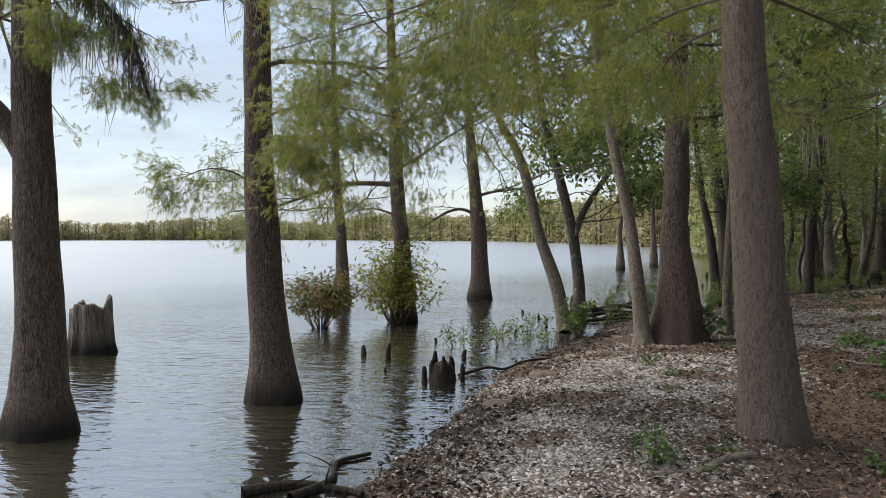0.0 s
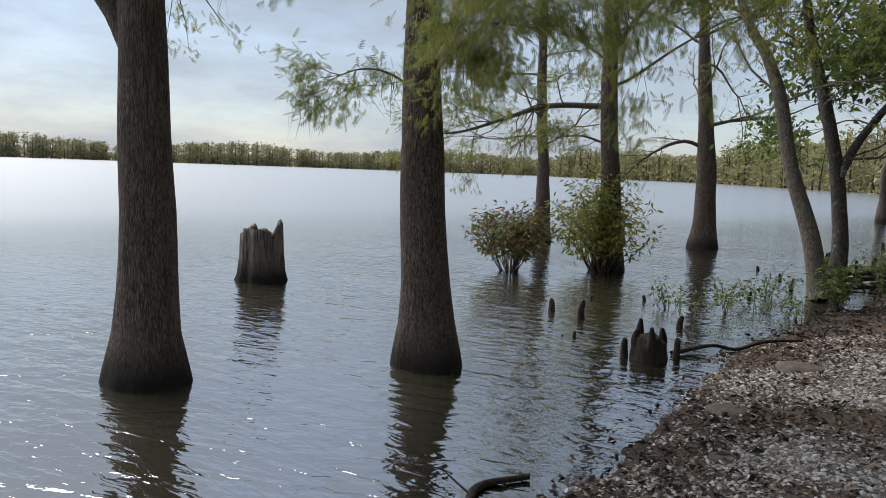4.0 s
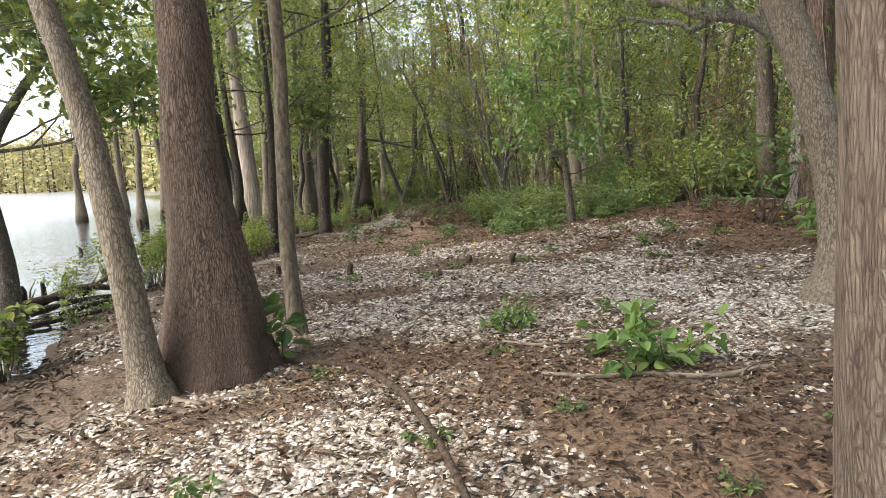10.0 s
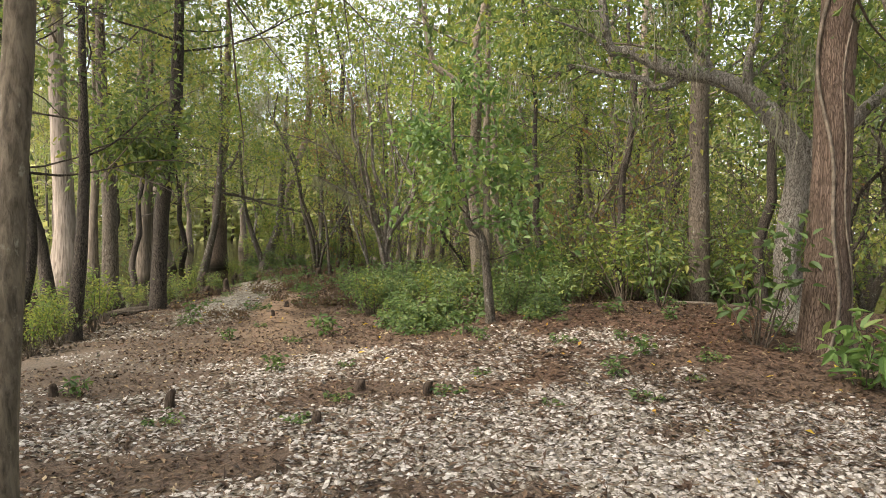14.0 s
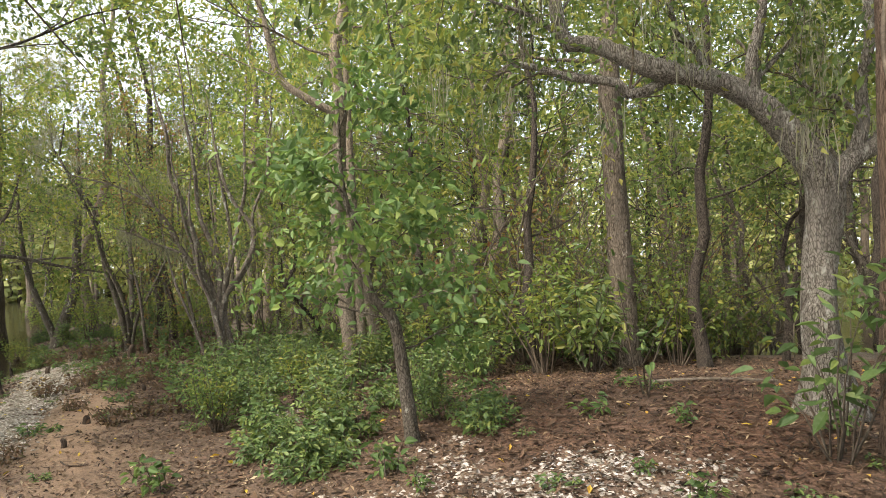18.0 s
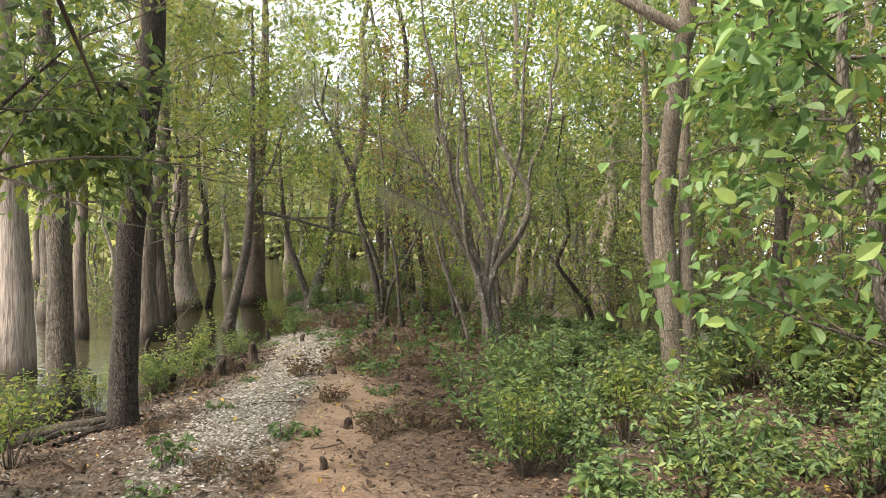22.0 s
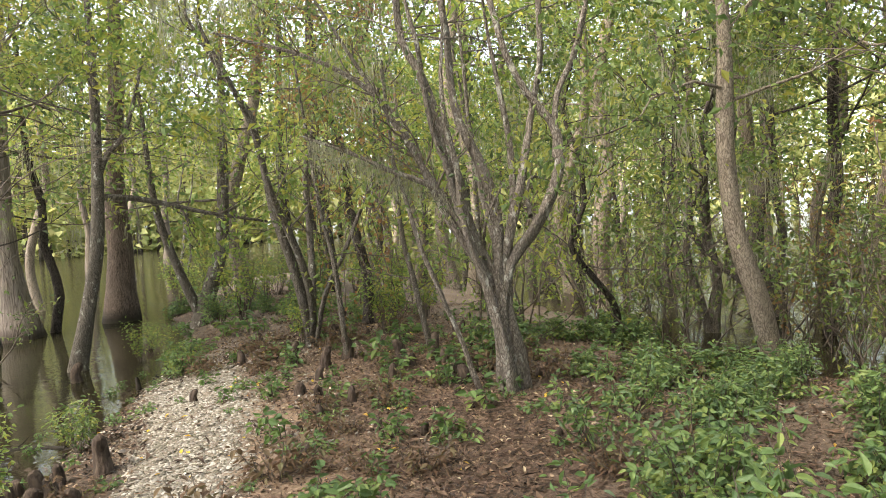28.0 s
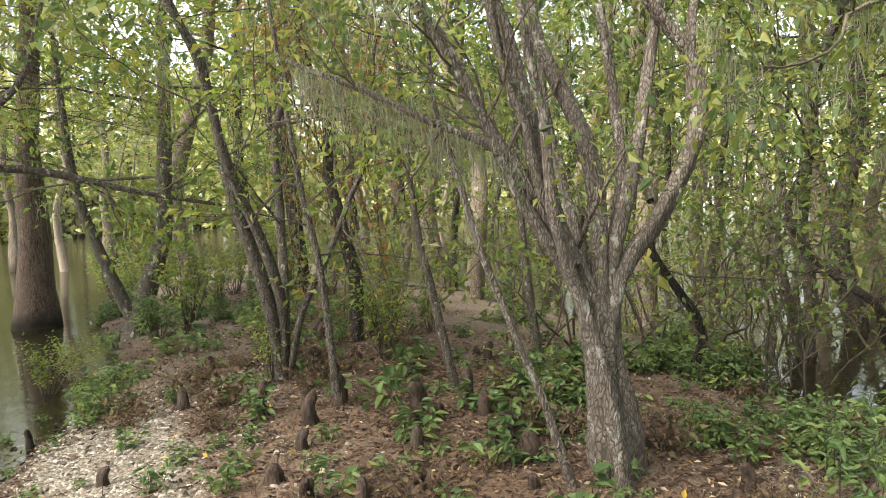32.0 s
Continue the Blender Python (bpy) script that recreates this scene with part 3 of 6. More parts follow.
def rusty(x, y):
    """Carpets of fallen red-brown needles."""
    a = 1.3 * np.exp(-(((x - 11.4) / 2.6) ** 2 + ((y - 10.8) / 2.4) ** 2)) + 0.35 * np.exp(-(((x - 6.6) / 2.2) ** 2 + ((y - 9.6) / 2.6) ** 2)) + 0.45 * np.exp(-(((x - 11.5 - (y - 18) * 0.7) / 1.0) ** 2 + ((y - 19.0) / 3.0) ** 2)) + 0.4 * np.exp(-(((x - 4.6) / 0.9) ** 2 + ((y - 5.4) / 2.0) ** 2))
    return np.clip(a * (0.75 + 0.6 * wave_noise(x, y, 2.8, 14)) + 0.12, 0, 1)


xs, ys = graded(-4, 26, 0.16, 3500), graded(-3, 34, 0.16, 3500)
soup, verts = sheet(xs, ys, ground_z)
ground = part("ground", soup, material("shell_and_leaf_ground", ground_look))
for name, fn in (("shell", shelly), ("sand", sandy), ("rust", rusty)):
    at = ground.data.attributes.new(name, "FLOAT", "POINT")
    at.data.foreach_set("value", fn(verts[:, 0], verts[:, 1]).astype(np.float32))
tagged(ground, "low silty lake bank strewn with shells and leaf mould", "ground", kind="structure")


def water_look(t, b, out):
    """Murky lake water: clear where it is a few centimetres deep, brown below, mirror-like at a low angle."""
    t.nodes.remove(b)
    v = coords(t, (1.0, 2.2, 1.0))
    r1, r2, r3 = noise_tex(t, v, 1.6, 2, 0.5, 0.6), noise_tex(t, v, 4.6, 3, 0.5, 0.5), noise_tex(t, v, 0.12, 3)
    h = math_node(t, "ADD", r1, math_node(t, "MULTIPLY", r2, 0.8))
    bm = t.nodes.new("ShaderNodeBump")
    tan = t.nodes.new("ShaderNodeAttribute")
    tan.attribute_name = "sheltered_water"
    still = math_node(t, "SUBTRACT", 1.0, math_node(t, "MULTIPLY", tan.outputs["Fac"], 0.75))
    calm = t.nodes.new("ShaderNodeAttribute")
    calm.attribute_name = "open_water"
    still = math_node(t, "MULTIPLY", still, math_node(t, "SUBTRACT", 1.0, math_node(t, "MULTIPLY", calm.outputs["Fac"], 0.8)))
    t.links.new(math_node(t, "MULTIPLY", still, ramp(t, r3, ((0.3, (0.45, 0.45, 0.45)), (0.7, (1, 1, 1))))), bm.inputs["Strength"])
    bm.inputs["Distance"].default_value = 0.024
    t.links.new(h, bm.inputs["Height"])
    silt = t.nodes.new("ShaderNodeBsdfDiffuse")
    t.links.new(mix(t, (0.06, 0.055, 0.036), (0.03, 0.029, 0.017), tan.outputs["Fac"]), silt.inputs[0])
    clear = t.nodes.new("ShaderNodeBsdfTransparent")
    clear.inputs[0].default_value = (0.85, 0.82, 0.68, 1)
    at = t.nodes.new("ShaderNodeAttribute")
    at.attribute_name = "depth"
    body = t.nodes.new("ShaderNodeMixShader")
    t.links.new(ramp(t, at.outputs["Fac"], ((0.0, (0.15, 0.15, 0.15)), (0.16, (1, 1, 1)))), body.inputs[0])
    t.links.new(clear.outputs[0], body.inputs[1])
    t.links.new(silt.outputs[0], body.inputs[2])
    gloss = t.nodes.new("ShaderNodeBsdfGlossy")
    t.links.new(math_node(t, "ADD", math_node(t, "MULTIPLY", calm.outputs["Fac"], 0.2), 0.04), gloss.inputs["Roughness"])
    t.links.new(bm.outputs[0], gloss.inputs["Normal"])
    fr = t.nodes.new("ShaderNodeFresnel")
    fr.inputs[0].default_value = 2.5
    t.links.new(bm.outputs[0], fr.inputs["Normal"])
    top = t.nodes.new("ShaderNodeMixShader")
    # mirror share raised by hand, most on open water, to brighten its sky reflection
    lift = math_node(t, "MULTIPLY", math_node(t, "SUBTRACT", 1.0, math_node(t, "MULTIPLY", tan.outputs["Fac"], 0.85)), 0.42)
    t.links.new(math_node(t, "ADD", math_node(t, "MULTIPLY", fr.outputs[0], 0.72), lift), top.inputs[0])
    t.links.new(body.outputs[0], top.inputs[1])
    t.links.new(gloss.outputs[0], top.inputs[2])
    t.links.new(top.outputs[0], out.inputs[0])


soup, verts = sheet(graded(-4, 26, 0.25, 3500), graded(-3, 34, 0.25, 3500), lambda x, y: 0 * x)
water = part("water", soup, material("murky_lake_water", water_look))
at = water.data.attributes.new("depth", "FLOAT", "POINT")
at.data.foreach_set("value", np.maximum(-ground_z(verts[:, 0], verts[:, 1]), 0).astype(np.float32))
# water among trees: browner and calmer, its sky reflection dimmed by this mask
sheltered = np.clip((verts[:, 1] - 14) / 5, 0, 1) * np.clip((verts[:, 0] - 8.3 - 0.06 * (verts[:, 1] - 22)) / 1.8, 0, 1) * (np.hypot(verts[:, 0], verts[:, 1]) < 75)
sheltered = np.maximum(sheltered, (verts[:, 0] > 15) * (verts[:, 0] < 70) * (verts[:, 1] > -5) * (verts[:, 1] < 70))
at = water.data.attributes.new("sheltered_water", "FLOAT", "POINT")
at.data.foreach_set("value", sheltered.astype(np.float32))
at = water.data.attributes.new("open_water", "FLOAT", "POINT")
at.data.foreach_set("value", (np.clip((-shore_distance(verts[:, 0], verts[:, 1]) - 4) / 14, 0, 1) * (1 - sheltered)).astype(np.float32))
tagged(water, "murky brown lake water with fine ripples", "water", kind="structure")


# ---------------------------------------------------------------- distant woods
def woods_strip(name, line, count, height, leaf, trunk_w, seed, mat, label, depth=14.0, low=0.12, per=46, under=0.25):
    """A belt of trees along a line: pale thin boles and ragged crowns."""
    rng = np.random.default_rng(seed)
    line = np.array(line, float)
    seg = np.linalg.norm(np.diff(line, axis=0), axis=1)
    cum = np.concatenate([[0], np.cumsum(seg)])
    u = rng.uniform(0, cum[-1], count)
    x, y = np.interp(u, cum, line[:, 0]), np.interp(u, cum, line[:, 1])
    d = np.stack([np.interp(u, cum[1:], np.diff(line[:, 0]) / seg), np.interp(u, cum[1:], np.diff(line[:, 1]) / seg)], 1)
    off = rng.uniform(0, depth, count)
    x, y = x - d[:, 1] * off, y + d[:, 0] * off
    h = height * rng.uniform(0.85, 1.08, count) * (0.9 + 0.15 * np.sin(u / cum[-1] * 37))
    boles, leaves = Soup(), Soup()
    th = np.array([0, 2.1, 4.2])
    for k in range(count):
        w = trunk_w * rng.uniform(0.6, 1.3)
        lean = rng.normal(0, 0.25, 2)
        ring = np.stack([np.cos(th), np.sin(th)], 1)
        lowr = np.c_[x[k] + ring[:, 0] * w * 1.7, y[k] + ring[:, 1] * w * 1.7, np.full(3, -0.3)]
        midr = np.c_[x[k] + ring[:, 0] * w, y[k] + ring[:, 1] * w, np.full(3, h[k] * 0.15)]
        topr = np.c_[x[k] + lean[0] + ring[:, 0] * w * 0.5, y[k] + lean[1] + ring[:, 1] * w * 0.5, np.full(3, h[k] * 0.9)]
        boles.add(np.vstack([lowr, midr, topr]), [(0, 1, 4, 3), (1, 2, 5, 4), (2, 0, 3, 5), (3, 4, 7, 6), (4, 5, 8, 7), (5, 3, 6, 8)])
    n = count * per
    k = np.repeat(np.arange(count), per)
    zz = h[k] * np.clip(np.where(rng.uniform(0, 1, n) < under, rng.uniform(0, 0.45, n), rng.beta(2.6, 1.5, n) * (1 - low) + low), 0.0, 1.05)
    wide = 0.30 * height * np.sqrt(np.clip(1.08 - zz / h[k], 0.05, 1))
    a, r = rng.uniform(0, 6.28, n), np.sqrt(rng.uniform(0, 1, n))
    c = np.stack([x[k] + np.cos(a) * r * wide, y[k] + np.sin(a) * r * wide, zz], 1)
    leaves.add(*leaf_array(rng, c, rng.normal(0, 1, (n, 3)) * (1, 1, 0.4), leaf, 0.75, 0.2, 0.5, 0.5))
    belt = thing(name, 0, 0, 0, label, "trees", kind="stuff")
    part("trunks", boles, BARK_FAR, belt, kind="stuff")
    part("crowns", leaves, mat, belt, kind="stuff")
    return belt


# leaf colours paled and greyed: the haze of distance is put into them
WOODS_FAR = leafy("hazed_distant_crowns", ((0.20, 0.21, 0.11), (0.26, 0.255, 0.13), (0.32, 0.29, 0.145), (0.36, 0.31, 0.165)), 0.3, 0.8)
far_line = [(-520, 120), (-430, 290), (-300, 420), (-150, 430), (-60, 330), (-10, 260), (25, 190)]
woods_strip("far_shore_woods", far_line, 1500, 15, 1.35, 0.28, 21, WOODS_FAR, "distant belt of olive cypress wood across the lake", 34, 0.1, 86, 0.62)
woods_strip("near_shore_woods", [(-15, 250), (12, 150), (16, 105), (40, 85), (70, 70)], 260, 13, 0.8, 0.2, 22, WOODS_FAR, "olive cypress wood standing in shallow water beyond the point", 24, 0.12, 140, 0.45)
# haze and sunlight of the far swamp mixed into paler, yellower leaf colours
WOODS_PALE = leafy("hazed_swamp_crowns", ((0.16, 0.21, 0.07), (0.22, 0.26, 0.09), (0.28, 0.30, 0.11), (0.34, 0.32, 0.13)), 0.5, 0.7)
woods_strip("swamp_woods", [(14, 66), (40, 62), (60, 40), (58, 10), (45, -15), (25, -30), (5, -40)], 380, 14.5, 0.5, 0.12, 23, WOODS_PALE, "dense sunlit swamp wood behind the bank", 16, 0.03, 360, 0.45)

# ---------------------------------------------------------------- trees
WAY = ((1.8, -1.6), (1.5, 1.2), (1.9, 3), (2.7, 4.7), (3.2, 5.7), (4.0, 7.3), (4.8, 8.4), (5.6, 9.9), (6.2, 11.2), (6.8, 13.0), (7.5, 14.4), (8.8, 15.8), (9.8, 17.6))


def way_distance(x, y):
    """Metres from the walked line."""
    best = 99.0
    for (ax, ay), (bx, by) in zip(WAY, WAY[1:]):
        dx, dy = bx - ax, by - ay
        u = min(max(((x - ax) * dx + (y - ay) * dy) / (dx * dx + dy * dy), 0), 1)
        best = min(best, math.hypot(x - ax - u * dx, y - ay - u * dy))
    return best


def limb(rng, tree, tips, points, r0, r1, mat, twigs=6, length=0.8, level=1, name="limb", kids=3, rise=0.02, n=14, fine=None):
    """One bough, a part of its own, with its side twigs."""
    path = smooth_path(points, n)
    s = Soup()
    tube(s, path, np.linspace(r0, r1, n), 9, rng=rng, lump=0.06)
    for _ in range(twigs):
        u = rng.uniform(0.25, 1)
        i = min(int(u * (n - 1)), n - 2)
        d = turned(path[i + 1] - path[i], rng.uniform(0.4, 1.1), rng.uniform(0, 6.28))
        ramify(rng, fine or s, tips, path[i], d, length * rng.uniform(0.6, 1.2), max(np.interp(u, (0, 1), (r0, r1)) * 0.4, 0.004), level, kids, 0.2, rise, twigs=fine)
    tips.append((path[-1], unit(path[-1] - path[-2]), length))
    return part(name, s, mat, tree)


def tree(name, label, points, radii, mat, leaves, seed, flutes=0, flute=0.0, flare_len=0.5, crown_from=2.5, boughs=9, bough=2.0,
         level=2, per=30, size=0.09, reach=0.32, kind="broad", limbs=(), moss=0, seg=20, kids=3, rise=0.04, cat="tree", moss_len=0.6,
         group="", stems=(), tilt=(-0.05, 0.55), side=None, fine=False, crook=0.0, lump=0.045, clear=3.6, aspect=0.5):
    """A standing tree: trunk, further stems, branches, crown, and moss where it hangs. radii: pairs of height and radius."""
    rng = np.random.default_rng(seed)
    p = np.array(points, float)
    base = np.array([p[0, 0], p[0, 1], max(p[0, 2], 0.0) if p[0, 2] > -0.6 else p[0, 2]])
    ob = thing(name, *base, label, cat, group)
    tips, fine_wood = [], Soup()
    for n_stem, (pts, rad) in enumerate([(points, radii), *stems]):
        path = smooth_path(np.array(pts, float) - base, 48 if n_stem == 0 else 26)
        if crook:
            away = np.linspace(0, 1, len(path))[:, None]
            knots = rng.normal(0, crook, (9, 3)) * (1, 1, 0.4)
            path = path + np.minimum(away * 5, 1) * np.stack([np.interp(away[:, 0] * 8, np.arange(9), knots[:, k]) for k in range(3)], 1)
        r = np.interp(path[:, 2] + base[2], [a for a, _ in rad], [b for _, b in rad])
        s = Soup()
        tube(s, path, r, seg if n_stem == 0 else max(10, seg // 2), flutes if n_stem == 0 else 0, flute, flare_len, lump, rng)
        part("trunk" if n_stem == 0 else "stem", s, mat, ob)
        high = [i for i in range(len(path) - 1) if path[i, 2] + base[2] > crown_from]
        for k in range(boughs if n_stem == 0 else max(2, boughs // 2)):
            if not high:
                break
            i = high[int((k + rng.uniform(0.1, 0.9)) / max(boughs if n_stem == 0 else boughs // 2, 1) * len(high)) % len(high)]
            u = (path[i, 2] - path[high[0], 2]) / max(path[-1, 2] - path[high[0], 2], 0.1)
            a = k * 2.4 + rng.uniform(-0.5, 0.5) if side is None else side + rng.uniform(-1.1, 1.1)
            d = unit((math.cos(a), math.sin(a), rng.uniform(*tilt)))
            bough_soup, own = Soup(), Soup() if not group else fine_wood
            ramify(rng, bough_soup, tips, path[i], d, bough * rng.uniform(0.65, 1.15) * (1.15 - 0.55 * u), max(min(r[i] * 0.24, 0.032), 0.009), level, kids, 0.15, rise, twigs=own)
            branch = part("branch", bough_soup, WOOD_TWIG if kind == "feather" else mat, ob)
            if not group and own.n:
                part("twig_spray", own, WOOD_TWIG, branch, kind="stuff")
    for lp, r0, r1, tw, ln in limbs:
        own = Soup()
        bough_part = limb(rng, ob, tips, np.array(lp, float) - base, r0, r1, mat, tw, ln, 1, fine=own)
        if own.n:
            part("twig_spray", own, WOOD_TWIG, bough_part, kind="stuff")
    if fine_wood.n:
        part("twig_spray", fine_wood, WOOD_TWIG, ob, kind="stuff")
    tips = [t for t in tips if way_distance(*(t[0] + base)[:2]) > 1.5 or t[0][2] + base[2] > clear]
    if leaves and tips:
        soup = feather_crown(rng, tips, per, size, reach, 3 if group else 6) if kind == "feather" else broad_crown(rng, tips, per, size, reach, aspect, fine=fine)
        part("crown", soup, leaves, ob, smooth=False)
    if moss and tips:
        pick = [tips[i][0] for i in rng.integers(0, len(tips), moss)]
        part("moss", moss_strands(rng, pick, 30, moss_len, 0.09, width=0.003), MOSS, ob, "grey hanging moss", smooth=False, kind="stuff")
    return ob


# cypresses standing in the lake
tree("bald_cypress", "bald cypress with furrowed brown bark standing in the lake",
     [(-2.7, 3.9, -0.5), (-2.7, 3.9, 0.0), (-2.69, 3.92, 0.88), (-2.75, 3.94, 2.23), (-2.77, 3.95, 3.58), (-2.75, 4.0, 7.5), (-2.65, 4.1, 13)],
     [(-0.5, 0.36), (0, 0.315), (0.3, 0.245), (0.8, 0.205), (1.6, 0.175), (3.6, 0.15), (13, 0.03)], BARK_CYPRESS, LEAF_CYPRESS, 100, 9, 0.15, 0.5,
     3.3, 16, 1.7, 2, 17, 0.085, 0.08, "feather", seg=28, moss=20, moss_len=0.5, rise=-0.03,
     limbs=(([(-2.75, 3.94, 2.25), (-2.98, 3.9, 2.66), (-3.34, 3.85, 3.1), (-3.8, 3.8, 3.9)], 0.11, 0.06, 6, 0.8),
            ([(-2.76, 3.95, 4.1), (-2.3, 4.0, 3.85), (-1.9, 4.05, 3.4), (-1.72, 4.05, 2.85)], 0.03, 0.012, 14, 0.35),
            ([(-2.76, 3.95, 3.9), (-2.5, 3.8, 3.75), (-2.2, 3.7, 3.45)], 0.02, 0.008, 9, 0.3)))
tree("bald_cypress", "tall bald cypress with feathery low branches standing in the lake",
     [(-1.2, 5.4, -0.5), (-1.2, 5.42, 0.0), (-1.31, 5.51, 0.93), (-1.41, 5.6, 1.92), (-1.48, 5.69, 2.9), (-1.6, 5.9, 7), (-1.7, 6.1, 13)],
     [(-0.5, 0.34), (0, 0.295), (0.25, 0.245), (0.7, 0.205), (1.4, 0.18), (2.9, 0.15), (13, 0.03)], BARK_CYPRESS, LEAF_CYPRESS, 101, 10, 0.16, 0.6,
     3.2, 16, 1.7, 2, 17, 0.085, 0.08, "feather", seg=28, moss=8, moss_len=0.4, rise=-0.02,
     limbs=(([(-1.45, 5.65, 2.75), (-1.1, 5.4, 2.72), (-0.6, 5.0, 2.62), (-0.1, 4.7, 2.5)], 0.014, 0.005, 26, 0.5),
            ([(-1.45, 5.65, 2.95), (-1.0, 5.6, 3.05), (-0.4, 5.5, 3.0), (0.4, 5.4, 2.8)], 0.014, 0.005, 26, 0.6),
            ([(-1.42, 5.62, 2.2), (-1.7, 5.5, 2.38), (-1.95, 5.42, 2.4), (-2.2, 5.35, 2.3)], 0.012, 0.004, 6, 0.3)))
tree("bald_cypress", "slim bald cypress with a dark foot far out in the lake",
     [(-4.02, 16.4, -0.6), (-4.02, 16.41, 0.0), (-4.09, 16.5, 1.69), (-4.24, 16.6, 3.22), (-4.32, 16.7, 4.75), (-4.4, 16.8, 9)],
     [(-0.6, 0.3), (0, 0.25), (0.5, 0.19), (1.5, 0.14), (4, 0.11), (9, 0.03)], BARK_CYPRESS, LEAF_CYPRESS, 102, 7, 0.12, 0.6, 2.0, 16, 1.7, 2, 13, 0.11, 0.12, "feather", seg=16, rise=-0.02, moss=6, moss_len=0.4)
tree("bald_cypress", "forked bald cypress with one long drooping bough in the lake",
     [(-1.45, 12.37, -0.6), (-1.45, 12.37, 0.0), (-1.49, 12.45, 1.37), (-1.61, 12.5, 2.75), (-1.68, 12.6, 4.12), (-1.9, 12.7, 9)],
     [(-0.6, 0.36), (0, 0.3), (0.5, 0.215), (1.4, 0.165), (2.7, 0.14), (4.2, 0.12), (9, 0.03)], BARK_CYPRESS, LEAF_CYPRESS, 103, 8, 0.14, 0.5, 2.9, 16, 1.9, 2, 15, 0.10, 0.11, "feather", seg=20, rise=-0.02, moss=8, moss_len=0.4,
     limbs=(([(-1.6, 12.5, 2.75), (-2.59, 12.33, 2.76), (-3.29, 12.08, 2.53), (-4.0, 11.82, 2.28), (-4.7, 11.61, 2.2)], 0.06, 0.012, 22, 0.7),
            ([(-1.6, 12.55, 3.7), (-1.3, 12.5, 4.1), (-0.8, 12.4, 4.6)], 0.06, 0.02, 8, 0.7),
            ([(-1.55, 12.5, 2.1), (-2.0, 12.3, 2.25), (-2.5, 12.2, 2.2)], 0.025, 0.006, 7, 0.4)))
tree("bald_cypress", "half-bare bald cypress with crooked twigs far out in the lake",
     [(-0.59, 17.85, -0.7), (-0.59, 17.85, 0.0), (-0.62, 17.95, 1.56), (-0.74, 18.0, 3.0), (-0.9, 18.1, 4.69), (-1.2, 18.2, 9)],
     [(-0.7, 0.46), (0, 0.36), (0.5, 0.27), (1.5, 0.22), (3, 0.17), (5, 0.12), (9, 0.03)], BARK_CYPRESS, LEAF_CYPRESS, 104, 8, 0.15, 0.5, 2.4, 14, 1.9, 2, 3, 0.11, 0.25, "feather", seg=18, rise=-0.02,
     limbs=(([(-0.7, 18, 2.3), (-1.2, 17.8, 2.45), (-1.9, 17.6, 2.1), (-2.5, 17.4, 1.5)], 0.05, 0.01, 14, 0.6),
            ([(-0.74, 18, 2.8), (-0.1, 17.9, 2.95), (0.5, 17.8, 3.1)], 0.05, 0.012, 10, 0.6)))

# shore trees
tree("leaning_tree", "slender tree leaning out over the water, pale brown bark",
     [(1.74, 11.3, -0.05), (1.72, 11.4, 0.1), (1.57, 11.48, 0.87), (1.27, 11.5, 1.73), (1.04, 11.55, 2.74), (0.82, 11.59, 3.36), (0.5, 11.6, 3.95), (-0.2, 11.7, 6)],
     [(0, 0.15), (0.3, 0.125), (1.5, 0.105), (3, 0.085), (6, 0.02)], BARK_PALE, LEAF_BROAD, 105, crown_from=2.3, boughs=10, bough=1.5, per=22, size=0.12, reach=0.3, seg=14)
tree("forked_tree", "forked dark tree with broad green leaves at the water",
     [(1.99, 13.0, -0.1), (1.99, 13.1, 0.1), (2.0, 13.2, 0.81), (1.83, 13.3, 1.98), (1.57, 13.35, 3.07), (1.27, 13.4, 4.24), (1.0, 13.5, 6.5)],
     [(0, 0.16), (0.4, 0.125), (2, 0.105), (4, 0.08), (6.5, 0.02)], BARK_GREY, LEAF_BROAD, 106, crown_from=1.9, boughs=12, bough=1.6, per=26, size=0.13, reach=0.32, seg=14,
     stems=(([(1.87, 13.25, 1.6), (2.1, 13.3, 2.2), (2.39, 13.4, 2.68), (2.73, 13.5, 3.3), (3.0, 13.6, 5)], [(1.6, 0.075), (5, 0.02)]),))
tree("leaning_tree", "slender pale trunk leaning beside a thick cypress",
     [(2.8, 8.24, 0.05), (2.79, 8.26, 0.2), (2.7, 8.36, 1.15), (2.62, 8.45, 1.84), (2.52, 8.55, 2.39), (2.42, 8.65, 2.9), (2.1, 8.9, 5), (1.9, 9, 8)],
     [(0.05, 0.27), (0.2, 0.185), (0.35, 0.125), (0.6, 0.098), (1.5, 0.085), (3, 0.07), (8, 0.02)], BARK_PALE, LEAF_BROAD, 107, 5, 0.18, 0.15, 3.1, 9, 1.6, 2, 26, 0.11, 0.35, seg=18)
tree("bald_cypress", "massive bald cypress trunk with smooth purplish flared foot on the bank",
     [(3.24, 8.5, 0.0), (3.24, 8.5, 0.25), (3.25, 8.56, 1.09), (3.22, 8.62, 1.77), (3.26, 8.68, 2.45), (3.27, 8.75, 2.9), (3.3, 8.9, 6), (3.3, 9, 13)],
     [(0, 0.5), (0.25, 0.42), (0.5, 0.345), (0.9, 0.27), (1.4, 0.215), (1.9, 0.18), (2.9, 0.158), (13, 0.03)], BARK_FOOT, LEAF_CYPRESS, 108, 8, 0.17, 0.55, 3.3, 24, 2.8, 2, 24, 0.12, 0.25, "feather", seg=30, rise=-0.02, moss=10)
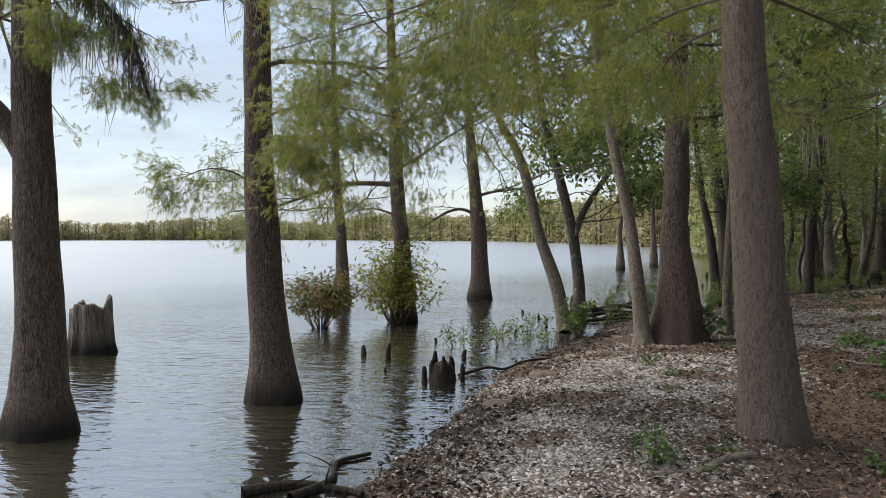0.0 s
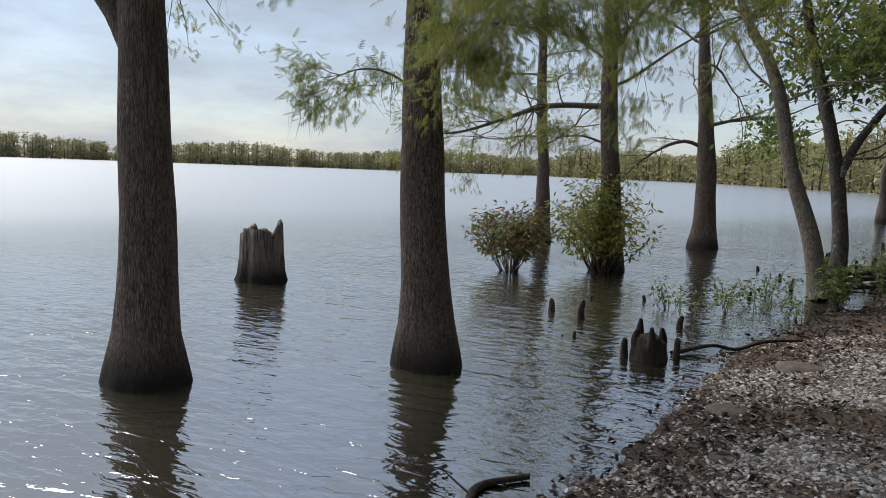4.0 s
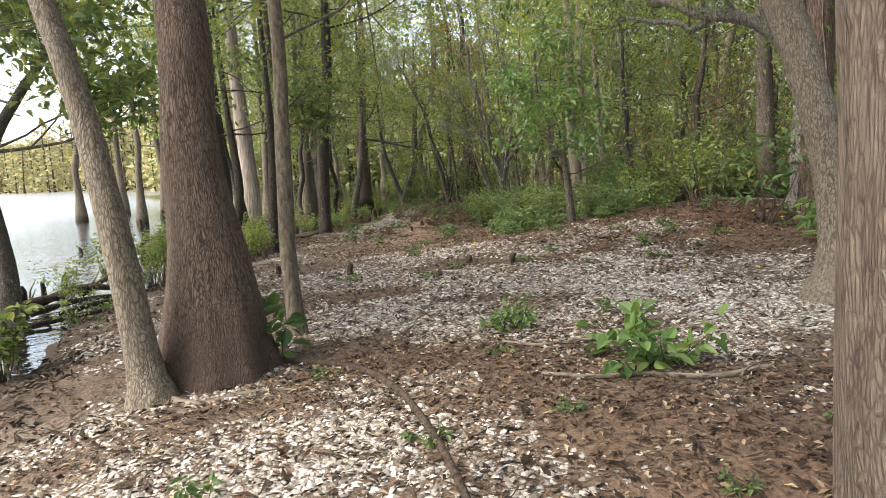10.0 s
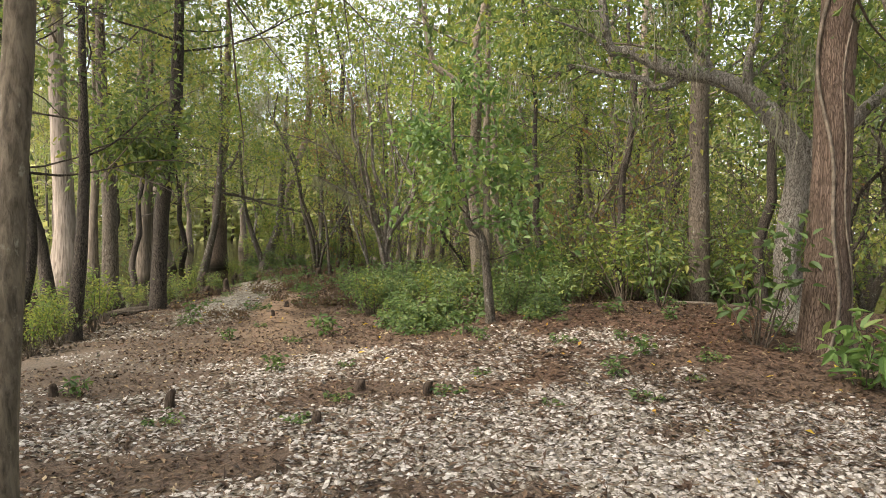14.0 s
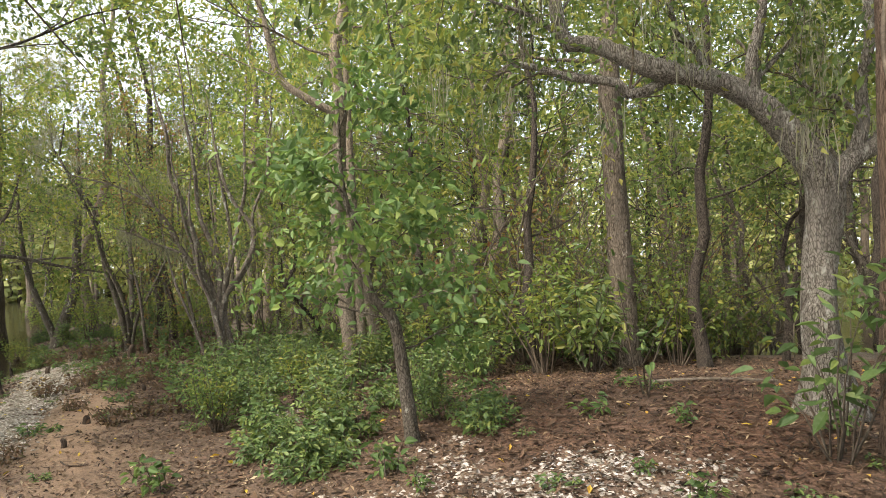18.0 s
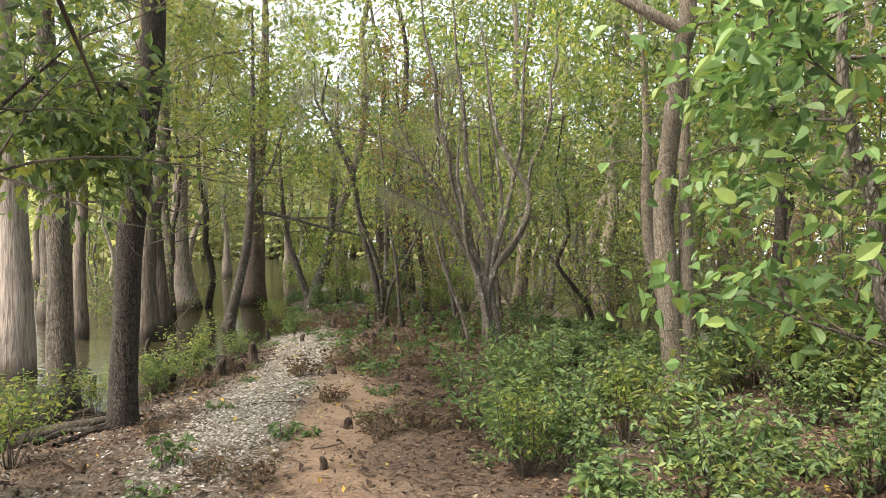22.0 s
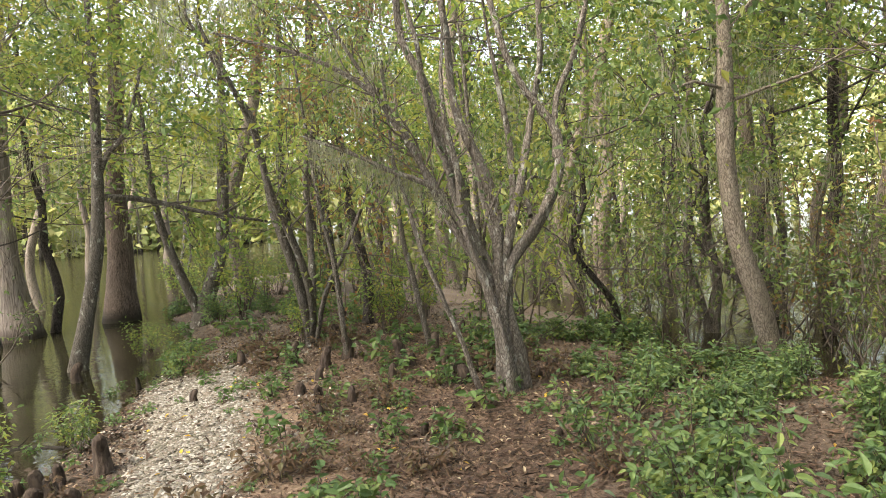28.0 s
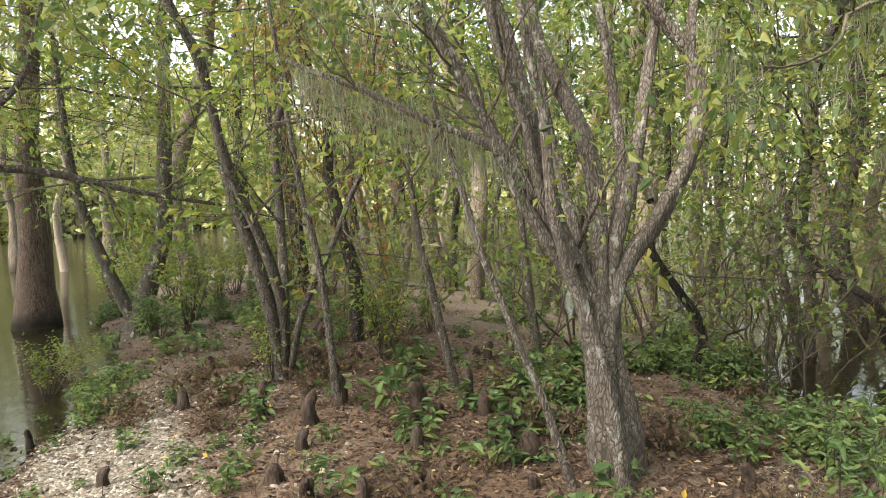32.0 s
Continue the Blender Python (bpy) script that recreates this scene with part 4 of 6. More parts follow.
tree("slim_tree", "slim smooth-barked tree with a slight bend on the bank",
     [(4.03, 9.15, 0.15), (4.03, 9.17, 0.32), (4.05, 9.3, 0.97), (4.1, 9.38, 1.76), (4.17, 9.5, 2.81), (4.2, 9.8, 5), (4.3, 10, 7.5)],
     [(0.15, 0.12), (0.3, 0.085), (0.6, 0.068), (2, 0.06), (4, 0.05), (7.5, 0.015)], BARK_BROWN, LEAF_BROAD, 109, 5, 0.15, 0.12, 2.6, 10, 1.5, 2, 26, 0.11, 0.32, seg=14)
tree("bald_cypress", "thick straight cypress trunk with red-brown bark on the bank",
     [(3.3, 4.03, -0.05), (3.3, 4.03, 0.14), (3.22, 4.05, 1.0), (3.14, 4.07, 2.2), (3.06, 4.08, 3.4), (3.0, 4.0, 7), (2.9, 4.0, 13)],
     [(-0.05, 0.36), (0.1, 0.285), (0.3, 0.235), (0.6, 0.205), (1.2, 0.19), (2.3, 0.165), (3.6, 0.14), (13, 0.03)], BARK_TAN, LEAF_CYPRESS, 110, 9, 0.07, 0.3, 3.7, 22, 2.6, 2, 15, 0.1, 0.16, "feather", seg=28, rise=-0.03, moss=16, clear=2.62,
     limbs=(([(3.1, 4.08, 3.5), (2.6, 4.6, 3.5), (2.0, 5.1, 3.3), (1.3, 5.6, 3.0)], 0.016, 0.005, 15, 0.62),
            ([(3.1, 4.08, 3.6), (2.5, 4.2, 3.6), (1.7, 4.4, 3.4), (0.8, 4.7, 3.1)], 0.016, 0.005, 15, 0.62),
            ([(3.1, 4.08, 3.3), (2.8, 4.9, 3.35), (2.5, 5.8, 3.2), (2.2, 6.8, 2.95)], 0.016, 0.005, 15, 0.62),
            ([(3.1, 4.08, 3.4), (3.2, 4.9, 3.45), (3.4, 5.8, 3.3), (3.5, 6.6, 3.1)], 0.016, 0.005, 12, 0.6),
            ([(3.1, 4.08, 3.5), (3.6, 4.6, 3.5), (4.2, 5.0, 3.35), (4.8, 5.6, 3.15)], 0.016, 0.005, 12, 0.6),
            ([(3.1, 4.08, 3.8), (1.8, 4.3, 3.7), (0.6, 4.5, 3.35), (-0.5, 4.6, 2.95)], 0.016, 0.005, 20, 0.6),
            ([(3.1, 4.08, 3.9), (1.7, 3.8, 3.75), (0.5, 3.7, 3.35), (-0.4, 3.6, 3.1)], 0.016, 0.005, 14, 0.55),
            ([(3.1, 4.05, 3.7), (2.7, 3.5, 3.6), (2.2, 3.0, 3.4), (1.5, 2.7, 3.2)], 0.016, 0.005, 12, 0.6)))
tree("leaning_tree", "leaning tree with pale furrowed bark and a broad foot among shells",
     [(7.78, 6.95, 0.1), (7.83, 6.99, 0.32), (7.9, 6.99, 0.75), (7.84, 7.1, 1.56), (7.72, 7.25, 2.29), (7.6, 7.38, 2.8), (7.2, 7.8, 4.5), (6.8, 8.2, 7.5)],
     [(0.1, 0.42), (0.32, 0.285), (0.5, 0.205), (0.9, 0.165), (2, 0.142), (3, 0.13), (7.5, 0.03)], BARK_PALE, LEAF_BROAD, 111, 6, 0.12, 0.2, 3.6, 22, 3.0, 2, 40, 0.1, 0.42, seg=22)
tree("bald_cypress", "straight red-barked cypress with a vine running up it",
     [(10.5, 8.84, 0.3), (10.5, 8.84, 0.56), (10.5, 8.82, 2.11), (10.5, 8.8, 3.86), (10.5, 8.75, 8), (10.5, 8.75, 12)],
     [(0.3, 0.29), (0.56, 0.235), (0.9, 0.2), (1.6, 0.18), (3.8, 0.145), (12, 0.03)], BARK_RED, LEAF_BROAD, 112, 8, 0.07, 0.4, 4.8, 12, 2.4, 2, 26, 0.1, 0.4, seg=24)
vine = thing("climbing_vine", 10.39, 8.91, 0.5, "thin pale vine winding up a red cypress trunk", "vine")
vs = Soup()
for ph, r0 in ((0.0, 0.016), (1.1, 0.009)):
    zz = np.linspace(0, 3.6, 40)
    rr = np.interp(zz + 0.45, (0.45, 0.8, 1.6, 3.9), (0.24, 0.205, 0.185, 0.152)) + 0.012
    ang = radians(196) + ph + 0.55 * np.sin(zz * 1.7 + ph) + 0.2 * np.sin(zz * 4)
    tube(vs, np.stack([0.11 + rr * np.cos(ang), -0.08 + rr * np.sin(ang), zz], 1), np.full(40, r0), 6)
part("vine_stem", vs, WOOD_ROOT, vine)

def nearer(points, k=0.79, eye=(5.0, 8.71, 2.03)):
    """The same line of sight, a little closer to the way."""
    return [tuple(e + k * (c - e) for c, e in zip(p, eye)) for p in points]


oak = [(12.77, 9.6, 0.3), (12.77, 9.6, 0.5), (12.76, 9.6, 1.59), (12.78, 9.58, 2.5), (12.68, 9.72, 2.85), (12.42, 10.07, 3.4), (12.13, 10.49, 3.63), (11.88, 10.87, 3.73), (11.56, 11.34, 4.02), (11.4, 11.57, 4.09), (11.35, 11.6, 4.7), (11.3, 11.7, 5.6)]
tree("live_oak", "old grey live oak with heavy crooked spreading limbs", nearer(oak),
     [(0.5, 0.28), (0.84, 0.195), (1.1, 0.145), (1.7, 0.128), (2.4, 0.135), (2.75, 0.12), (3.2, 0.095), (3.6, 0.06), (4.9, 0.025)], BARK_OAK, LEAF_BROAD, 113, 6, 0.2, 0.35, 3.75, 6, 1.4, 2, 13, 0.07, 0.35, seg=28, moss=30, crook=0.03, lump=0.09,
     stems=((nearer([(12.79, 9.58, 2.35), (12.93, 9.34, 2.75), (13.09, 9.09, 2.98), (13.22, 8.89, 3.2), (13.6, 8.3, 3.7), (14.2, 7.4, 4.4)]), [(2.2, 0.095), (2.8, 0.07), (3.9, 0.035)]),
            (nearer([(12.93, 9.36, 2.7), (13.0, 9.2, 3.2), (13.05, 9.1, 4.2), (13.2, 9.0, 6)]), [(2.5, 0.055), (5.2, 0.02)])),
     limbs=((nearer([(12.0, 10.7, 3.66), (11.78, 11.02, 3.5), (11.68, 11.16, 3.63), (11.43, 11.54, 3.71), (11.1, 11.95, 3.84), (10.9, 12.2, 3.6)]), 0.05, 0.016, 8, 0.5),
            (nearer([(12.2, 10.4, 3.6), (12.05, 10.5, 3.9), (11.9, 10.6, 4.02), (11.6, 10.6, 4.25)]), 0.036, 0.016, 5, 0.5),
            (nearer([(12.42, 10.07, 3.38), (12.36, 10.05, 3.8), (12.42, 9.95, 4.3), (12.3, 9.95, 5.2)]), 0.055, 0.024, 6, 0.5),
            (nearer([(12.3, 10.2, 3.5), (12.45, 10.0, 3.65), (12.75, 9.8, 3.95), (13.0, 9.7, 4.2)]), 0.03, 0.01, 6, 0.5),
            (nearer([(13.0, 9.2, 3.0), (12.85, 9.35, 3.35), (12.6, 9.6, 3.45), (12.45, 9.7, 3.7)]), 0.03, 0.01, 6, 0.4),
            (nearer([(11.42, 11.55, 4.08), (11.2, 11.8, 4.3), (10.9, 12.1, 4.45)]), 0.026, 0.01, 6, 0.4)))
tree("tall_tree", "tall straight tree with brown bark behind the oak",
     [(14.33, 12.15, 0.2), (14.33, 12.15, 0.5), (14.28, 12.18, 2.34), (14.26, 12.2, 3.92), (14.27, 12.16, 5.5), (14.3, 12.1, 11)],
     [(0.2, 0.26), (0.5, 0.2), (1.2, 0.165), (4, 0.14), (11, 0.03)], BARK_ASH, LEAF_BROAD, 114, crown_from=3.6, boughs=11, bough=2.0, per=24, size=0.1, reach=0.4)
tree("tall_tree", "pale straight trunk with a high fork beside a grey one",
     [(12.87, 15.75, 0.2), (12.87, 15.75, 0.4), (12.79, 15.82, 1.76), (12.72, 15.8, 2.42), (12.4, 15.4, 3.8), (12.27, 15.23, 4.1), (12.23, 15.27, 4.88), (12.32, 15.13, 5.67), (12.5, 15, 9)],
     [(0.2, 0.2), (0.4, 0.145), (0.7, 0.122), (2.4, 0.105), (4.1, 0.085), (9, 0.02)], BARK_PALE, LEAF_LIGHT, 115, crown_from=4.2, boughs=10, bough=2.2, per=26, size=0.09, reach=0.4, seg=16,
     stems=(([(12.97, 15.67, 0.3), (12.99, 15.71, 2.03), (13.02, 15.78, 4.21), (13.1, 15.8, 8)], [(0.3, 0.085), (8, 0.02)]),
            ([(12.3, 15.28, 4.0), (12.0, 15.6, 4.25), (11.81, 15.9, 4.55), (11.71, 16.03, 5.24), (11.61, 16.18, 6)], [(4, 0.06), (6, 0.03)])))
# crown mostly above the view, made extra full to shade the bank
tree("dark_tree", "dark blocky-barked tree at the edge of the shell path",
     [(7.97, 18.54, -0.05), (7.97, 18.54, 0.12), (8.01, 18.55, 1.12), (8.06, 18.55, 2.0), (8.19, 18.49, 3.09), (8.27, 18.47, 4.07), (8.4, 18.5, 8)],
     [(-0.05, 0.2), (0.12, 0.155), (0.4, 0.135), (2, 0.12), (4, 0.105), (8, 0.03)], BARK_DARK, LEAF_BROAD, 116, crown_from=4.5, boughs=18, bough=2.8, per=15, size=0.11, reach=0.36, seg=20, tilt=(0.0, 0.45), fine=True,
     limbs=(([(8.13, 18.52, 2.85), (7.7, 18.3, 3.15), (7.3, 18.0, 3.1), (6.95, 17.8, 2.95)], 0.03, 0.01, 6, 0.4), ([(8.17, 18.5, 3.05), (7.9, 18.0, 3.3), (7.7, 17.6, 3.25), (7.6, 17.3, 3.05)], 0.03, 0.01, 6, 0.4), ([(8.11, 18.53, 2.7), (7.75, 18.1, 2.8), (7.5, 17.9, 2.7)], 0.02, 0.006, 4, 0.3)))
# high crowns, largely unseen, thickened so that they shade the thicket
for i, (pts, rad, mat) in enumerate((
        ([(7.75, 20.28, -0.2), (7.75, 20.31, 0.05), (7.75, 20.34, 1.23), (7.75, 20.38, 2.12), (7.69, 20.47, 3.31), (7.66, 20.54, 4.5), (7.6, 20.7, 9)], [(-0.2, 0.26), (0.05, 0.2), (0.4, 0.15), (2, 0.13), (9, 0.03)], BARK_ASH),
        ([(7.57, 22.9, -0.4), (7.57, 22.9, 0.0), (7.62, 22.9, 1.43), (7.57, 23.0, 3.21), (7.53, 23.1, 4.64), (7.5, 23.2, 10)], [(-0.4, 0.42), (0, 0.34), (0.6, 0.27), (1.5, 0.22), (5, 0.16), (10, 0.03)], BARK_FLUTED),
        ([(6.07, 19.67, -0.1), (6.07, 19.67, 0.1), (6.12, 19.68, 1.47), (6.0, 19.72, 2.61), (5.9, 19.76, 3.75), (5.7, 19.8, 8)], [(-0.1, 0.25), (0.1, 0.215), (0.6, 0.19), (2.6, 0.17), (8, 0.03)], BARK_DARK),
        ([(6.82, 20.45, -0.2), (6.8, 20.48, 0.0), (6.64, 20.58, 1.31), (6.46, 20.69, 2.13), (6.38, 20.75, 3.32), (6.38, 20.77, 4.29), (6.5, 20.9, 7)], [(-0.2, 0.15), (0, 0.13), (1, 0.105), (4, 0.08), (7, 0.02)], BARK_DARK))):
    tree("bank_tree", ("pale-barked tree rising from the flooded bank", "pale fluted cypress standing in the shallows", "thick dark-barked tree at the water", "thin dark tree leaning at the water")[i],
         pts, rad, mat, LEAF_BROAD if i != 1 else LEAF_CYPRESS, 120 + i, 7 if i < 2 else 0, 0.2, 0.6, 4.6, 16, 2.6, 2, 24 if i != 1 else 8, 0.1 if i != 1 else 0.22, 0.33, "broad" if i != 1 else "feather", seg=20)
tree("bald_cypress", "dark-footed cypress standing in the flooded wood", [(14.63, 31.0, -0.6), (14.63, 31.04, 0.0), (14.71, 31.03, 1.55), (14.73, 31.06, 3.11), (14.97, 31.01, 6.21), (15, 31, 11)],
     [(-0.6, 0.5), (0, 0.40), (0.6, 0.31), (1.6, 0.26), (3, 0.2), (11, 0.04)], BARK_CYPRESS, LEAF_CYPRESS, 125, 8, 0.1, 0.5, 3.2, 12, 2.0, 2, 6, 0.26, 0.35, "feather", seg=20, moss=50, moss_len=0.9)
tree("bald_cypress", "pale swollen cypress foot standing in the flooded wood", [(12.51, 30.7, -0.6), (12.51, 30.7, 0.0), (12.42, 30.78, 1.74), (12.5, 30.79, 3.93), (12.69, 30.77, 6.84), (12.7, 30.8, 11)],
     [(-0.6, 0.6), (0, 0.48), (0.7, 0.34), (1.7, 0.24), (4, 0.17), (11, 0.04)], BARK_FLUTED, LEAF_CYPRESS, 126, 11, 0.26, 0.9, 3.0, 12, 2.0, 2, 6, 0.26, 0.35, "feather", seg=20, moss=40, moss_len=0.9)
tree("slim_tree", "slim leaning tree with forked top at the flooded edge", [(12.07, 26.32, -0.1), (12.07, 26.32, 0.1), (12.38, 26.16, 1.66), (12.5, 26.17, 2.97), (12.57, 26.23, 4.35), (12.6, 26.3, 7)],
     [(-0.1, 0.16), (0.1, 0.13), (0.8, 0.105), (3, 0.08), (7, 0.02)], BARK_GREY, LEAF_LIGHT, 127, crown_from=2.9, boughs=10, bough=1.7, per=12, size=0.1, reach=0.36, seg=14,
     stems=(([(12.48, 26.17, 2.7), (12.62, 26.1, 3.1), (12.9, 26.0, 3.5), (13.2, 25.9, 4.6)], [(2.7, 0.045), (4.6, 0.02)]),),
     limbs=(([(12.45, 26.17, 2.5), (13.0, 26.0, 2.45), (13.9, 25.7, 2.2), (14.8, 25.4, 2.0)], 0.05, 0.02, 8, 0.6),))
tree("crooked_tree", "crooked moss-hung tree at the end of the bank", [(14.92, 28.12, 0.0), (14.92, 28.12, 0.15), (15.3, 27.95, 1.3), (15.42, 27.92, 1.88), (15.6, 27.95, 4.19), (15.7, 27.97, 6.23)],
     [(0, 0.22), (0.15, 0.17), (1, 0.14), (4, 0.09), (6.3, 0.02)], BARK_GREY, LEAF_LIGHT, 128, crown_from=1.9, boughs=12, bough=1.9, per=10, size=0.1, reach=0.36, seg=14, moss=50, moss_len=0.7,
     stems=(([(14.95, 28.1, 0.2), (14.6, 28.2, 1.2), (14.3, 28.3, 2.4), (14.2, 28.4, 4.5)], [(0.2, 0.1), (4.5, 0.03)]),))

# the many-stemmed grey tree by the path's end
tree("many_stemmed_tree", "grey lichen-spotted tree dividing into many crooked stems",
     [(13.63, 19.55, 0.1), (13.63, 19.55, 0.27), (13.61, 19.62, 0.88), (13.62, 19.66, 1.31), (13.48, 19.85, 1.85), (13.43, 19.95, 2.34), (13.31, 20.16, 3.32), (13.19, 20.33, 3.9), (13.0, 20.6, 6)],
     [(0.1, 0.135), (0.27, 0.105), (0.6, 0.085), (1.2, 0.08), (1.45, 0.052), (2.3, 0.05), (4, 0.036), (6, 0.012)], BARK_HOAR, LEAF_BROAD, 130, 7, 0.34, 1.1, 3.5, 4, 1.1, 2, 5, 0.06, 0.33, seg=32, moss=24, moss_len=0.35, crook=0.035, lump=0.17,
     stems=(([(13.62, 19.66, 1.2), (13.64, 19.69, 1.84), (13.57, 19.82, 2.47), (13.47, 19.99, 3.16), (13.44, 20.08, 3.79), (13.4, 20.2, 6)], [(1.2, 0.068), (2.5, 0.046), (6, 0.012)]),
            ([(13.63, 19.64, 1.15), (13.73, 19.57, 1.54), (13.93, 19.41, 1.86), (14.11, 19.27, 2.33), (14.13, 19.29, 2.76), (13.96, 19.5, 3.16), (13.81, 19.69, 3.8), (13.7, 19.9, 5.5)], [(1.1, 0.075), (2, 0.052), (3, 0.038), (5.5, 0.012)]),
            ([(14.12, 19.28, 2.5), (14.21, 19.24, 3.14), (14.37, 19.14, 3.7), (14.6, 19, 5.5)], [(2.5, 0.036), (5.5, 0.012)]),
            ([(13.63, 19.65, 1.25), (13.74, 19.6, 1.73), (13.88, 19.52, 2.3), (14.03, 19.45, 3.01), (14.13, 19.42, 3.73), (14.2, 19.4, 5.8)], [(1.2, 0.048), (5.8, 0.012)]),
            ([(13.5, 19.45, 0.15), (13.53, 19.52, 0.6), (13.45, 19.6, 1.1), (13.3, 19.72, 1.7), (13.2, 19.8, 2.6), (13.3, 19.9, 3.8)], [(0.1, 0.06), (1, 0.045), (3.8, 0.012)]),
            ([(13.8, 19.5, 0.15), (13.74, 19.54, 0.6), (13.72, 19.58, 1.1), (13.85, 19.62, 1.7), (13.95, 19.75, 2.7), (13.8, 19.9, 4.2)], [(0.1, 0.065), (1, 0.05), (4.2, 0.012)]),
            ([(13.7, 19.75, 0.15), (13.78, 19.85, 0.8), (13.95, 20.0, 1.5), (14.05, 20.2, 2.4), (14.0, 20.4, 4.0)], [(0.1, 0.05), (4, 0.012)]),
            ([(13.4, 19.7, 0.15), (13.25, 19.8, 0.7), (13.05, 19.95, 1.3), (12.95, 20.2, 2.2), (12.9, 20.4, 3.4)], [(0.1, 0.03), (3.4, 0.01)]),
            ([(13.55, 19.7, 1.3), (13.35, 19.85, 1.9), (13.2, 20.0, 2.8), (13.0, 20.1, 4.4)], [(1.2, 0.045), (4.4, 0.012)])),
     limbs=(([(13.5, 19.75, 1.5), (13.25, 19.95, 2.0), (12.95, 20.3, 3.0), (12.5, 20.75, 3.5), (11.8, 21.4, 3.8)], 0.045, 0.012, 16, 0.5),
            ([(13.5, 19.75, 1.6), (13.1, 20.1, 2.5), (12.8, 20.45, 3.3), (12.5, 20.8, 4.1)], 0.04, 0.012, 14, 0.5), ([(13.45, 19.88, 1.98), (13.15, 20.02, 2.28), (12.83, 20.3, 2.47), (12.65, 20.5, 2.61), (12.3, 20.8, 2.8)], 0.035, 0.012, 5, 0.4), ([(13.9, 19.45, 1.95), (14.2, 19.7, 2.2), (14.6, 19.9, 2.35), (15.2, 20.1, 2.3)], 0.025, 0.008, 9, 0.5), ([(13.55, 19.75, 1.7), (13.3, 19.5, 1.95), (13.35, 19.3, 2.3)], 0.018, 0.006, 4, 0.3)))
for i, (pts, r0, fr) in enumerate((
        ([(13.72, 22.16, 0.2), (13.70, 22.29, 1.44), (13.62, 22.43, 2.33), (13.5, 22.6, 4.2)], 0.045, 1.4),
        ([(14.65, 21.64, 0.25), (14.57, 21.81, 1.16), (14.5, 21.93, 1.95), (14.6, 22.2, 4)], 0.05, 0.9),
        ([(9.57, 12.2, 0.5), (9.55, 12.25, 1.1), (9.5, 12.3, 1.55), (9.36, 12.4, 1.75), (9.33, 12.45, 2.2), (9.22, 12.52, 2.6), (9.2, 12.52, 3.3)], 0.07, 1.3),
        ([(15.4, 21.2, 0.2), (15.3, 21.3, 1.4), (15.45, 21.5, 2.8), (15.3, 21.7, 4.6)], 0.05, 1.0))):
    tree("sapling", ("bare-stemmed sapling with light leaves above", "leaning sapling in a leafy thicket", "sapling with large bright green leaves", "dark-stemmed sapling in a leafy thicket")[i],
         pts, [(pts[0][2], r0), (pts[0][2] + 0.2, r0 * 0.85), (pts[-1][2], 0.012)], BARK_GREY, LEAF_SAPLING if i == 2 else LEAF_LIGHT, 140 + i, crown_from=fr,
         boughs=14 if i == 2 else 12, bough=0.62 if i == 2 else 0.9, level=1, per=22 if i == 2 else 9, size=0.078 if i == 2 else 0.09, aspect=0.6 if i == 2 else 0.5, reach=0.27, seg=10, kids=4, fine=i == 2)

tree("leaning_tree", "pale crooked tree leaning over the backwater shrubs", [(16.35, 18.08, 0.0), (16.35, 18.08, 0.2), (16.15, 18.15, 0.9), (15.95, 18.3, 1.7), (15.9, 18.35, 2.6), (15.8, 18.3, 4), (15.6, 18.4, 6.5)],
     [(0, 0.16), (0.2, 0.125), (1, 0.11), (3, 0.085), (6.5, 0.02)], BARK_PALE, LEAF_BROAD, 150, crown_from=2.6, boughs=9, bough=1.6, per=20, size=0.085, reach=0.36, seg=14)
for i, pts in enumerate(([(16.9, 20.4, -0.1), (16.5, 20.3, 0.8), (16.2, 20.4, 1.5), (16.0, 20.3, 2.6), (15.7, 20.0, 4.2)], [(18.8, 18.6, -0.2), (18.3, 19.2, 0.6), (18.0, 19.6, 1.5), (18.1, 19.5, 2.6), (17.8, 19.2, 4.2)])):
    tree("crooked_tree", ("dark-footed crooked tree at the backwater", "bent dark tree standing in the backwater")[i], pts, [(-0.2, 0.07), (0.3, 0.05), (1.5, 0.038), (4.3, 0.012)], BARK_DARK, LEAF_BROAD, 151 + i,
         crown_from=0.7, boughs=16, bough=1.5, per=13, size=0.08, reach=0.3, seg=10, moss=20, crook=0.12, tilt=(-0.3, 0.7))


# ---------------------------------------------------------------- the wood around
def small_tree(seed, h, leaves, mat, per, size, lean, stems=1, cf=0.35, label="", name="woodland_tree", moss=0, bough=1.7, boughs=9, r=0.07):
    rng = np.random.default_rng(seed)
    lines = []
    for k in range(stems):
        a = rng.uniform(0, 6.28)
        l = lean * rng.uniform(0.5, 1.2)
        pts = [(0, 0, -0.15)] + [(math.cos(a) * l * u + rng.normal(0, 0.1), math.sin(a) * l * u + rng.normal(0, 0.1), h * u * rng.uniform(0.95, 1.05)) for u in (0.2, 0.42, 0.7, 1.0)]
        rr = r * (1 if k == 0 else rng.uniform(0.5, 0.9))
        lines.append((pts, [(-0.15, rr * 1.5), (0.25, rr * 1.1), (h * 0.4, rr * 0.8), (h, 0.012)]))
    return tree(name, label, *lines[0], mat, leaves, seed, crown_from=h * cf, boughs=boughs, bough=bough, per=per, size=size, reach=0.36, seg=12,
                stems=lines[1:], moss=moss, group="trees of the flooded wood", crook=0.09)


